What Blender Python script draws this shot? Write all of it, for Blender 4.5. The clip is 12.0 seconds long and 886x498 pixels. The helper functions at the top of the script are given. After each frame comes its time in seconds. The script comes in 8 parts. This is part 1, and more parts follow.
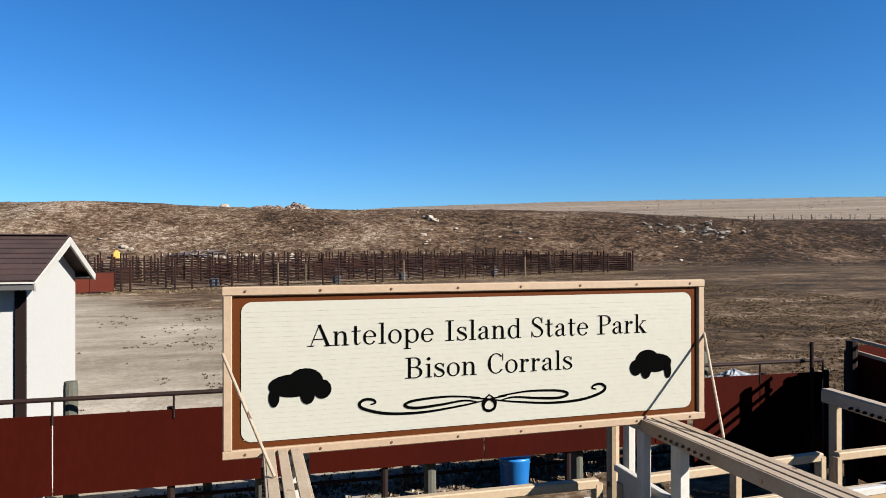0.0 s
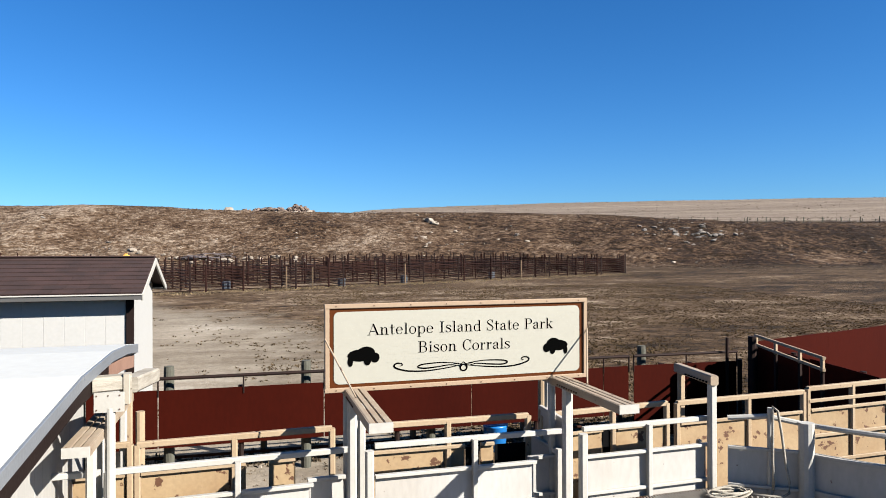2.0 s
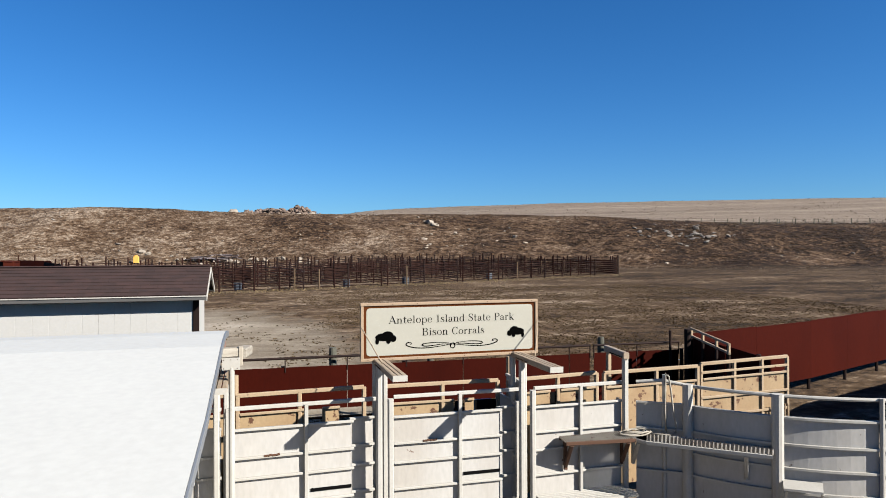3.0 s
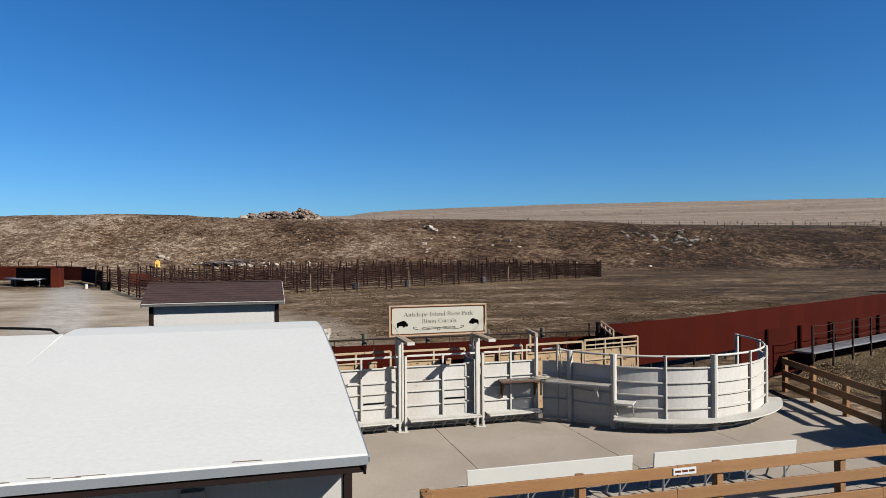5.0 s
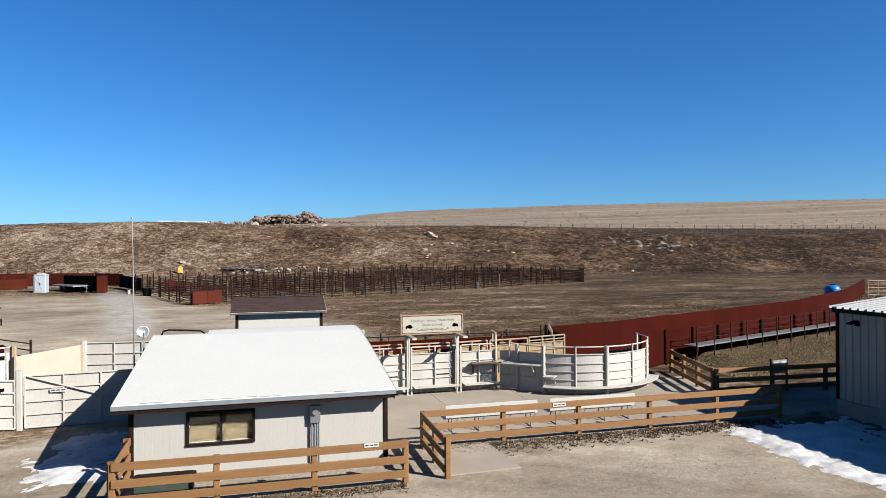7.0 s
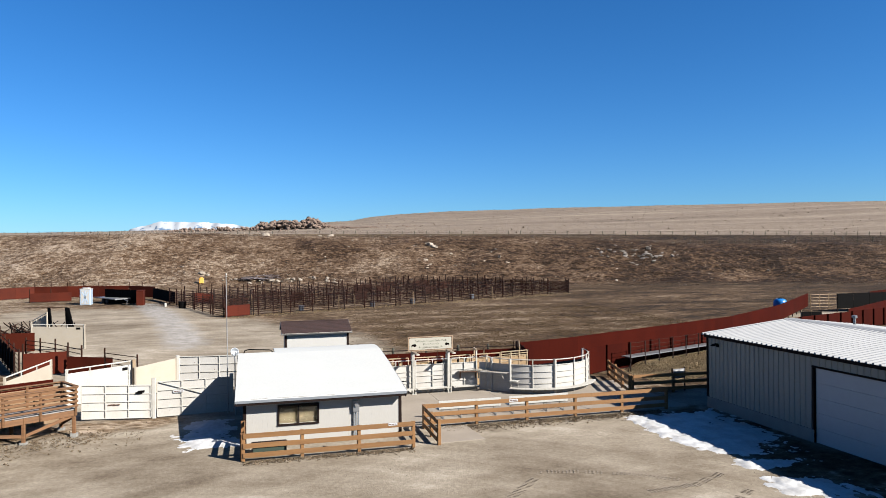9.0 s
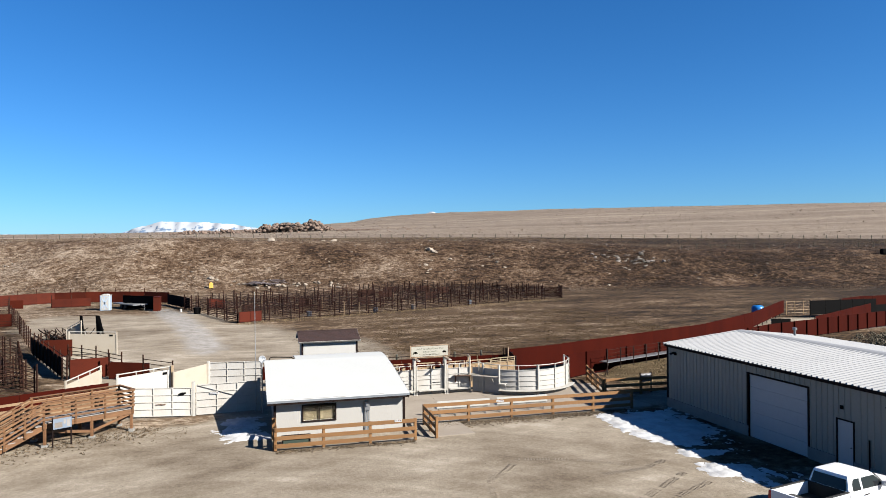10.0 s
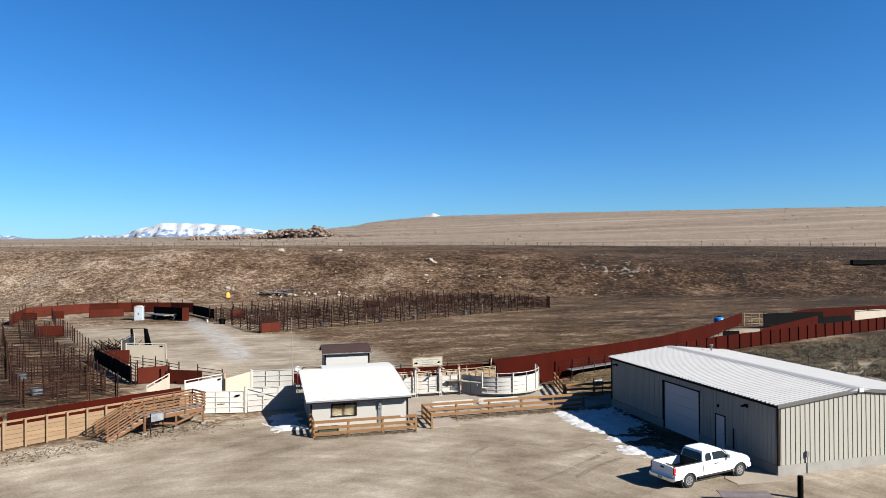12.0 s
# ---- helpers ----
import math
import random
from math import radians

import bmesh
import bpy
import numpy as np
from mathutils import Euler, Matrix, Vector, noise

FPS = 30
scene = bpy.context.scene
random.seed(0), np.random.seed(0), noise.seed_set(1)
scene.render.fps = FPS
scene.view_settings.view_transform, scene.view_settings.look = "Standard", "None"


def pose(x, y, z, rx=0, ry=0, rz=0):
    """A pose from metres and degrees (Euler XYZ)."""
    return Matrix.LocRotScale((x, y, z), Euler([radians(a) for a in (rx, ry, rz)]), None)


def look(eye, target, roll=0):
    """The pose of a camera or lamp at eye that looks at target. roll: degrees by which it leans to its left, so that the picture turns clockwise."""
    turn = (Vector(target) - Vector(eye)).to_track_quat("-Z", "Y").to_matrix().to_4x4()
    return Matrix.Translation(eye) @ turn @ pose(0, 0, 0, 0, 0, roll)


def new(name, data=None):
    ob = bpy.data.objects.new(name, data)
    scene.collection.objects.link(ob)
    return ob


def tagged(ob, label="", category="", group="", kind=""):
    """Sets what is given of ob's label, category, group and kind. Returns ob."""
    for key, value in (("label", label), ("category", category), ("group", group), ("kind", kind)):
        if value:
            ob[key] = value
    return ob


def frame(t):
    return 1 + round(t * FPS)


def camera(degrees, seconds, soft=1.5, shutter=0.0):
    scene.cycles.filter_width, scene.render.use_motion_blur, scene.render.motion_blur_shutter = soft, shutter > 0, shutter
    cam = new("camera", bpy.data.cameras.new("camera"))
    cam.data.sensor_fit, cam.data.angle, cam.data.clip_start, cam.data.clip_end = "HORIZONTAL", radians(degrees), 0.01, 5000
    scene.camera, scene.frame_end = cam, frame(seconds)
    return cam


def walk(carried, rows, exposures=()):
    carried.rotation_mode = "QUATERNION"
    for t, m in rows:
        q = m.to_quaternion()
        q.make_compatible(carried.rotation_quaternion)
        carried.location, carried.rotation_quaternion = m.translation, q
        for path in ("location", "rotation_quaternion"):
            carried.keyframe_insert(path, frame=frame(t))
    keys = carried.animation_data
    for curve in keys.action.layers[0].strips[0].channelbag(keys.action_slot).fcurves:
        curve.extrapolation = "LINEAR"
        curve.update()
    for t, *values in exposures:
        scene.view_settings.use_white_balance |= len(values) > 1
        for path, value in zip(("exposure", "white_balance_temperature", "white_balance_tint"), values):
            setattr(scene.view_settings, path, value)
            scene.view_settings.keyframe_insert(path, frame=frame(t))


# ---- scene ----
cam = camera(64.9, 12.0, soft=0.9)
# seconds, eye x y z in metres, yaw, pitch, roll in degrees
ROWS = [
    (0.0, -1.369, -0.886, 3.318, -15.53, 0.1, -0.07),
    (0.5, -1.455, -1.216, 3.395, -15.54, 0.12, -0.1),
    (1.0, -1.612, -1.821, 3.47, -15.54, 0.13, -0.13),
    (1.5, -1.844, -2.72, 3.541, -15.55, 0.15, -0.16),
    (2.0, -2.136, -3.818, 3.627, -15.53, 0.15, -0.15),
    (2.5, -2.543, -5.324, 3.741, -15.51, 0.14, -0.13),
    (3.0, -2.933, -6.933, 3.859, -15.5, 0.15, -0.17),
    (5.0, -4.855, -14.847, 4.522, -15.47, 0.18, -0.33),
    (5.5, -5.409, -17.114, 4.748, -15.46, 0.19, -0.37),
    (6.0, -5.993, -19.538, 5.013, -15.43, 0.17, -0.38),
    (6.5, -6.575, -22.019, 5.326, -15.41, 0.15, -0.39),
    (7.0, -7.19, -24.67, 5.7, -15.39, 0.15, -0.41),
    (9.0, -9.8, -35.44, 7.945, -15.32, 0.15, -0.52),
    (9.5, -10.47, -38.217, 8.573, -15.3, 0.15, -0.54),
    (10.0, -11.145, -41.051, 9.222, -15.29, 0.13, -0.52),
    (10.5, -11.811, -43.889, 9.873, -15.27, 0.11, -0.49),
    (11.0, -12.48, -46.79, 10.515, -15.25, 0.14, -0.49),
    (11.5, -13.124, -49.671, 11.115, -15.23, 0.17, -0.5),
    (12.0, -13.763, -52.606, 11.72, -15.2, 0.21, -0.5),
]


def eye_pose(x, y, z, yaw, pitch, roll):
    a, b = radians(yaw), radians(pitch)
    return look((x, y, z), (x - math.sin(a) * math.cos(b), y + math.cos(a) * math.cos(b), z + math.sin(b)), roll)


EXPOSURES = [(0.0, 2.02), (1.5, 2.16), (2.5, 2.01), (3.0, 1.89), (5.0, 1.65), (6.5, 1.84), (9.0, 2.01), (12.0, 2.02)]
walk(cam, [(row[0], eye_pose(*row[1:])) for row in ROWS], EXPOSURES)

# ---- light ----
SUN_FROM = Vector((1.18, -1.11, 1.0)).normalized()
world = bpy.data.worlds.new("sky")
scene.world = world
world.use_nodes = True
wn = world.node_tree.nodes
sky = wn.new("ShaderNodeTexSky")
sky.sky_type = "NISHITA"
sky.sun_disc = False
sky.sun_elevation = math.asin(SUN_FROM.z)
sky.sun_rotation = math.atan2(SUN_FROM.x, SUN_FROM.y)
sky.altitude = 1300
sky.air_density, sky.dust_density, sky.ozone_density = 1.0, 0.9, 1.6
wn["Background"].inputs["Strength"].default_value = 0.0284
clear = wn.new("ShaderNodeMix")
clear.data_type, clear.blend_type = "RGBA", "MULTIPLY"
clear.inputs["Factor"].default_value = 1.0
clear.inputs["B"].default_value = (0.515, 0.835, 1.225, 1)
world.node_tree.links.new(sky.outputs[0], clear.inputs["A"])
deep = wn.new("ShaderNodeHueSaturation")
deep.inputs["Saturation"].default_value = 1.1
deep.inputs["Hue"].default_value = 0.5
world.node_tree.links.new(clear.outputs["Result"], deep.inputs["Color"])
world.node_tree.links.new(deep.outputs[0], wn["Background"].inputs["Color"])
sun_data = bpy.data.lights.new("sun", "SUN")
sun_data.energy, sun_data.angle, sun_data.color = 5.0, radians(0.53), (1.0, 0.95, 0.87)
sun = new("sun", sun_data)
sun.matrix_world = look(SUN_FROM * 300, (0, 0, 0))


# ---- materials ----
def material(name, base, rough=0.8, metal=0.0, second=None, scale=3.0, fine=40.0, bump=0.15, amount=0.5, streak=None, random_tint=0.0, spec=0.3, chips=None):
    """A painted, wooden or earthen surface with variation at two scales. streak: stretch of the coarse pattern in x, y, z."""
    m = bpy.data.materials.new(name)
    m.use_nodes = True
    n, l = m.node_tree.nodes, m.node_tree.links
    b = n["Principled BSDF"]
    b.inputs["Roughness"].default_value = rough
    b.inputs["Metallic"].default_value = metal
    b.inputs["Specular IOR Level"].default_value = spec
    geo = n.new("ShaderNodeNewGeometry")
    mp = n.new("ShaderNodeMapping")
    mp.inputs["Scale"].default_value = streak or (1, 1, 1)
    l.new(geo.outputs["Position"], mp.inputs["Vector"])
    big = n.new("ShaderNodeTexNoise")
    big.inputs["Scale"].default_value = scale
    big.inputs["Detail"].default_value = 5
    l.new(mp.outputs[0], big.inputs["Vector"])
    small = n.new("ShaderNodeTexNoise")
    small.inputs["Scale"].default_value = fine
    small.inputs["Detail"].default_value = 4
    l.new(mp.outputs[0], small.inputs["Vector"])
    ramp = n.new("ShaderNodeValToRGB")
    ramp.color_ramp.elements[0].position, ramp.color_ramp.elements[1].position = 0.38, 0.68
    l.new(big.outputs[0], ramp.inputs[0])
    if second is None:
        second = tuple(c * 0.72 for c in base)
    mix = n.new("ShaderNodeMix")
    mix.data_type = "RGBA"
    mix.inputs["A"].default_value, mix.inputs["B"].default_value = (*base, 1), (*second, 1)
    fac = n.new("ShaderNodeMath")
    fac.operation = "MULTIPLY"
    fac.inputs[1].default_value = amount
    l.new(ramp.outputs[0], fac.inputs[0])
    l.new(fac.outputs[0], mix.inputs["Factor"])
    colour = mix.outputs["Result"]
    if chips:
        # bare rust where the paint has flaked: where the noise passes a limit
        flake = n.new("ShaderNodeTexNoise")
        flake.inputs["Scale"].default_value, flake.inputs["Detail"].default_value, flake.inputs["Roughness"].default_value = chips[1], 5, 0.6
        l.new(geo.outputs["Position"], flake.inputs["Vector"])
        cut = n.new("ShaderNodeMapRange")
        cut.inputs["From Min"].default_value, cut.inputs["From Max"].default_value = chips[0], chips[0] + 0.025
        l.new(flake.outputs[0], cut.inputs["Value"])
        worn = n.new("ShaderNodeMix")
        worn.data_type = "RGBA"
        l.new(cut.outputs[0], worn.inputs["Factor"])
        l.new(colour, worn.inputs["A"])
        worn.inputs["B"].default_value = (*RUST, 1)
        colour = worn.outputs["Result"]
    hsv = n.new("ShaderNodeHueSaturation")
    l.new(colour, hsv.inputs["Color"])
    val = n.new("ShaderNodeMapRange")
    # mean 0.35 darkens all base colours, to deepen shade under the raised exposure
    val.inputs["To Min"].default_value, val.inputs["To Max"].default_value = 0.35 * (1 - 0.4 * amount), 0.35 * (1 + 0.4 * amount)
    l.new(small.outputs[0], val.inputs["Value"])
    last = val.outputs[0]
    if random_tint:
        info = n.new("ShaderNodeObjectInfo")
        rnd = n.new("ShaderNodeMapRange")
        rnd.inputs["To Min"].default_value, rnd.inputs["To Max"].default_value = 1 - random_tint, 1 + random_tint
        l.new(info.outputs["Random"], rnd.inputs["Value"])
        mul = n.new("ShaderNodeMath")
        mul.operation = "MULTIPLY"
        l.new(last, mul.inputs[0])
        l.new(rnd.outputs[0], mul.inputs[1])
        last = mul.outputs[0]
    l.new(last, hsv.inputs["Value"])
    l.new(hsv.outputs[0], b.inputs["Base Color"])
    if bump:
        bp = n.new("ShaderNodeBump")
        bp.inputs["Strength"].default_value = bump
        bp.inputs["Distance"].default_value = 0.01
        l.new(small.outputs[0], bp.inputs["Height"])
        l.new(bp.outputs[0], b.inputs["Normal"])
    return m


def plain(name, base, rough=0.5, metal=0.0):
    m = bpy.data.materials.new(name)
    m.use_nodes = True
    b = m.node_tree.nodes["Principled BSDF"]
    b.inputs["Base Color"].default_value = (*base, 1)
    b.inputs["Roughness"].default_value = rough
    b.inputs["Metallic"].default_value = metal
    return m


RUST = (0.16, 0.07, 0.035)
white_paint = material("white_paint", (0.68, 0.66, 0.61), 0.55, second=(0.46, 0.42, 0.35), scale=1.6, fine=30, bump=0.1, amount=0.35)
bench_white = material("bench_white", (0.82, 0.82, 0.78), 0.5, amount=0.12)
white_sheet = material("white_sheet", (0.68, 0.665, 0.635), 0.5, second=(0.50, 0.43, 0.34), scale=1.1, fine=22, bump=0.08, amount=0.4, streak=(1, 1, 0.35), chips=(0.70, 6.0))
cream_paint = material("cream_paint", (0.57, 0.43, 0.28), 0.6, second=(0.42, 0.28, 0.16), scale=2, fine=35, bump=0.12, amount=0.5, chips=(0.66, 9.0))
pale_cream = material("pale_cream_paint", (0.58, 0.52, 0.425), 0.6, second=(0.48, 0.40, 0.30), scale=1.2, fine=25, bump=0.08, amount=0.4)
beam_paint = material("beam_paint", (0.52, 0.42, 0.31), 0.6, second=(0.40, 0.26, 0.16), scale=5, fine=60, bump=0.2, amount=0.5, chips=(0.655, 11.0))
tan_sheet = material("tan_sheet", (0.55, 0.39, 0.22), 0.6, second=(0.36, 0.20, 0.09), scale=2.4, fine=26, bump=0.12, amount=0.5, chips=(0.60, 7.0))
red_sheet = material("red_sheet", (0.056, 0.0056, 0.0020), 0.75, second=(0.032, 0.0030, 0.0014), scale=0.7, fine=18, bump=0.08, amount=0.5, streak=(1, 1, 0.4), random_tint=0.08, spec=0.03)
red_far = material("red_oxide_panel", (0.105, 0.016, 0.006), 0.7, second=(0.06, 0.010, 0.005), scale=0.6, fine=10, bump=0.05, amount=0.6, random_tint=0.12, spec=0.08)
rust_pipe = material("rusted_pipe", (0.052, 0.020, 0.012), 0.8, second=(0.022, 0.013, 0.010), scale=4, fine=50, bump=0.2, amount=0.6, random_tint=0.3, spec=0.08)
dark_pipe = material("dark_pipe", (0.026, 0.016, 0.014), 0.7, second=(0.045, 0.02, 0.014), scale=4, fine=50, bump=0.2, amount=0.6, spec=0.08)
rail_wood = material("stained_rail_wood", (0.33, 0.165, 0.058), 0.7, second=(0.24, 0.11, 0.036), scale=3, fine=28, bump=0.25, amount=0.6, streak=(0.35, 1, 4), random_tint=0.10)
deck_wood = material("cedar_stain_wood", (0.25, 0.118, 0.046), 0.75, second=(0.12, 0.054, 0.022), scale=3, fine=28, bump=0.25, amount=0.6, streak=(0.35, 1, 4), random_tint=0.12)
board_wood = material("tan_fence_board", (0.345, 0.225, 0.125), 0.75, second=(0.24, 0.145, 0.075), scale=2, fine=24, bump=0.25, amount=0.6, streak=(0.3, 1, 4), random_tint=0.1)
table_wood = material("weathered_table_wood", (0.24, 0.20, 0.205), 0.85, second=(0.15, 0.12, 0.125), scale=3, fine=30, bump=0.25, amount=0.6, random_tint=0.15)
deck_grey = material("worn_deck_board", (0.40, 0.38, 0.36), 0.8, second=(0.28, 0.26, 0.25), scale=3, fine=26, bump=0.2, amount=0.6, random_tint=0.1)
old_wood = material("weathered_post", (0.13, 0.13, 0.10), 0.85, second=(0.08, 0.075, 0.055), scale=6, fine=45, bump=0.35, amount=0.7, streak=(3, 3, 0.4))
grey_wood = material("peeling_wood", (0.55, 0.50, 0.42), 0.8, second=(0.30, 0.26, 0.20), scale=8, fine=50, bump=0.3, amount=0.7, streak=(0.6, 0.6, 4))
siding = material("pale_siding", (0.57, 0.553, 0.52), 0.6, second=(0.52, 0.50, 0.46), scale=0.9, fine=20, bump=0.06, amount=0.25, streak=(2, 2, 0.3))
shed_white = material("white_shed_siding", (0.66, 0.655, 0.63), 0.6, second=(0.58, 0.57, 0.55), scale=0.9, fine=20, bump=0.05, amount=0.2)
roof_white = material("white_roof_membrane", (0.80, 0.81, 0.785), 0.6, second=(0.70, 0.705, 0.685), scale=0.5, fine=12, bump=0.05, amount=0.25)
dark_trim = material("dark_brown_trim", (0.024, 0.014, 0.012), 0.7, amount=0.4, spec=0.06)
fascia_grey = material("grey_drip_edge", (0.36, 0.39, 0.43), 0.45, metal=0.3, amount=0.3)
bare_fascia = material("bare_wood_fascia", (0.42, 0.24, 0.17), 0.75, second=(0.3, 0.16, 0.11), scale=5, fine=40, amount=0.6)
shingle = material("brown_shingles", (0.060, 0.028, 0.024), 0.85, second=(0.036, 0.018, 0.016), scale=4, fine=40, bump=0.3, amount=0.7, random_tint=0.16)
metal_wall = material("beige_metal_siding", (0.47, 0.455, 0.40), 0.5, second=(0.42, 0.405, 0.355), scale=0.6, fine=10, bump=0.02, amount=0.25)
metal_roof = material("white_metal_roof", (0.50, 0.51, 0.53), 0.6, second=(0.40, 0.41, 0.43), scale=0.7, fine=14, bump=0.02, amount=0.3, spec=0.1)
door_white = material("white_overhead_door", (0.74, 0.76, 0.79), 0.45, amount=0.15)
gutter_grey = material("grey_rake_trim", (0.16, 0.155, 0.15), 0.5, metal=0.2, amount=0.3)
concrete = material("concrete", (0.47, 0.405, 0.335), 0.85, second=(0.33, 0.28, 0.23), scale=0.5, fine=30, bump=0.15, amount=0.6, spec=0.15)
footing = material("concrete_footing", (0.40, 0.385, 0.355), 0.85, second=(0.28, 0.27, 0.25), scale=1.4, fine=20, bump=0.15, amount=0.6)
galvanised = material("galvanised_steel", (0.55, 0.56, 0.58), 0.4, metal=0.7, amount=0.3)
grating = material("worn_grating", (0.50, 0.48, 0.44), 0.6, metal=0.2, second=(0.25, 0.15, 0.09), scale=3, fine=40, amount=0.5, chips=(0.62, 7.0))
rusty = material("rusty_bracket", (0.13, 0.055, 0.025), 0.8, amount=0.6)
sign_cream = material("cream_sign_face", (0.545, 0.53, 0.45), 0.5, second=(0.51, 0.49, 0.41), scale=1.5, fine=30, bump=0.03, amount=0.15)
sign_brown = material("brown_sign_border", (0.125, 0.034, 0.008), 0.6, amount=0.2, spec=0.05)
sign_black = plain("black_vinyl", (0.0012, 0.0012, 0.0012), 0.9)
sign_black.node_tree.nodes["Principled BSDF"].inputs["Specular IOR Level"].default_value = 0.0
frame_paint = material("peach_frame_paint", (0.50, 0.36, 0.24), 0.6, second=(0.40, 0.27, 0.17), scale=4, fine=40, amount=0.35)
snow = material("old_snow", (0.90, 0.91, 0.92), 0.6, second=(0.50, 0.47, 0.44), scale=1.3, fine=12, bump=0.5, amount=0.6)
rock = material("pale_rock", (0.32, 0.29, 0.26), 0.95, second=(0.25, 0.21, 0.18), scale=1.2, fine=12, bump=0.4, amount=0.7, random_tint=0.25)
rock_red = material("outcrop_rock", (0.30, 0.215, 0.17), 0.9, second=(0.10, 0.068, 0.053), scale=0.25, fine=2, bump=0.4, amount=0.7, random_tint=0.25)
blue_plastic = material("blue_plastic", (0.02, 0.25, 0.75), 0.35, amount=0.2)
black_metal = material("black_metal", (0.0045, 0.0045, 0.005), 0.9, amount=0.4, spec=0.05)
car_white = plain("white_car_paint", (0.50, 0.51, 0.52), 0.18)
car_white.node_tree.nodes["Principled BSDF"].inputs["Coat Weight"].default_value = 0.6
tyre_rubber = material("tyre_rubber", (0.018, 0.018, 0.018), 0.85, amount=0.3)
chrome = plain("chrome", (0.62, 0.62, 0.63), 0.15, 1.0)
lamp_red = plain("red_lens", (0.35, 0.01, 0.01), 0.2)
glass_dark = plain("tinted_glass", (0.008, 0.009, 0.010), 0.06)
glass_dark.node_tree.nodes["Principled BSDF"].inputs["Specular IOR Level"].default_value = 0.2
window_glass = plain("window_glass", (0.9, 0.95, 0.95), 0.03)
window_glass.node_tree.nodes["Principled BSDF"].inputs["Transmission Weight"].default_value = 1.0
blind = material("tan_blind", (0.20, 0.15, 0.085), 0.8, scale=3, amount=0.4, streak=(0.3, 0.3, 5))


# ---- building helpers ----
class Shape:
    """Vertices and faces, gathered in world metres."""

    def __init__(self):
        self.v, self.f = [], []

    def add(self, verts, faces):
        k = len(self.v)
        self.v += [tuple(p) for p in verts]
        self.f += [tuple(i + k for i in face) for face in faces]
        return self

    def ring(self, rings, closed_ends=True):
        n = len(rings[0])
        verts = [p for r in rings for p in r]
        faces = [(a * n + i, a * n + (i + 1) % n, (a + 1) * n + (i + 1) % n, (a + 1) * n + i) for a in range(len(rings) - 1) for i in range(n)]
        if closed_ends:
            faces += [tuple(range(n))[::-1], tuple(range((len(rings) - 1) * n, len(rings) * n))]
        return self.add(verts, faces)

    def beam(self, p, q, w, h, up=(0, 0, 1), chamfer=0.12):
        """A bar of w across and h along up, with chamfered long edges."""
        p, q, up = Vector(p), Vector(q), Vector(up)
        d = (q - p).normalized()
        side = d.cross(up)
        if side.length < 1e-4:
            side = d.cross(Vector((1, 0, 0)))
        side.normalize()
        top = side.cross(d).normalized()
        c = min(w, h) * chamfer
        a, b = w / 2, h / 2
        prof = [(-a + c, -b), (a - c, -b), (a, -b + c), (a, b - c), (a - c, b), (-a + c, b), (-a, b - c), (-a, -b + c)]
        return self.ring([[o + side * x + top * y for x, y in prof] for o in (p, q)])

    def box(self, lo, hi, chamfer=0.1):
        x0, y0, z0 = lo
        x1, y1, z1 = hi
        cx, cy = (x0 + x1) / 2, (y0 + y1) / 2
        return self.beam((cx, cy, z0), (cx, cy, z1), x1 - x0, y1 - y0, (0, 1, 0), chamfer)

    def tube(self, points, r, n=8):
        pts = [Vector(p) for p in points]
        rings = []
        for i, p in enumerate(pts):
            d = (pts[min(i + 1, len(pts) - 1)] - pts[max(i - 1, 0)]).normalized()
            ref = Vector((0, 0, 1)) if abs(d.z) < 0.9 else Vector((1, 0, 0))
            s = d.cross(ref).normalized()
            t = s.cross(d)
            rr = r[i] if isinstance(r, (list, tuple)) else r
            rings.append([p + (s * math.cos(a) + t * math.sin(a)) * rr for a in [2 * math.pi * k / n for k in range(n)]])
        return self.ring(rings)

    def slab(self, outline, z0, z1):
        """A flat plate with an outline in x, y."""
        return self.ring([[(x, y, z0) for x, y in outline], [(x, y, z1) for x, y in outline]])

    def prism(self, outline, offset):
        """An outline of 3D points, given thickness along offset."""
        o = Vector(offset)
        return self.ring([[Vector(p) for p in outline], [Vector(p) + o for p in outline]])


def mesh_of(shape, origin=(0, 0, 0), smooth=False, name="mesh"):
    me = bpy.data.meshes.new(name)
    o = Vector(origin)
    me.from_pydata([Vector(p) - o for p in shape.v], [], shape.f)
    bm = bmesh.new()
    bm.from_mesh(me)
    bmesh.ops.recalc_face_normals(bm, faces=bm.faces)
    bm.to_mesh(me)
    bm.free()
    if smooth:
        me.polygons.foreach_set("use_smooth", [True] * len(me.polygons))
    return me


def thing(name, at, label, category, group="", kind=""):
    ob = new(name)
    ob.empty_display_size = 0.2
    ob.location = at
    return tagged(ob, label, category, group, kind)


def root_at(ob):
    o = Vector(ob.location)
    while ob.parent:
        ob = ob.parent
        o = o + Vector(ob.location)
    return o


def part(name, shape, mat, parent, label="", smooth=False, category="", kind=""):
    """One mesh under a thing or a part; the shape is in world metres."""
    me = mesh_of(shape, root_at(parent), smooth, name)
    me.materials.append(mat)
    ob = new(name, me)
    ob.parent = parent
    return tagged(ob, label, category, "", kind)


def single(name, shape, mat, at, label, category, group="", kind="", smooth=False):
    """A thing of one mesh."""
    me = mesh_of(shape, at, smooth, name)
    me.materials.append(mat)
    ob = new(name, me)
    ob.location = at
    return tagged(ob, label, category, group, kind)


def lerp(a, b, t):
    return tuple(x + (y - x) * t for x, y in zip(a, b))


# ---- ground ----
AX, AY = 0.2656, 0.9641  # the way the valley runs, as x and y


def to_uv(x, y):
    return x * AY - y * AX, x * AX + y * AY


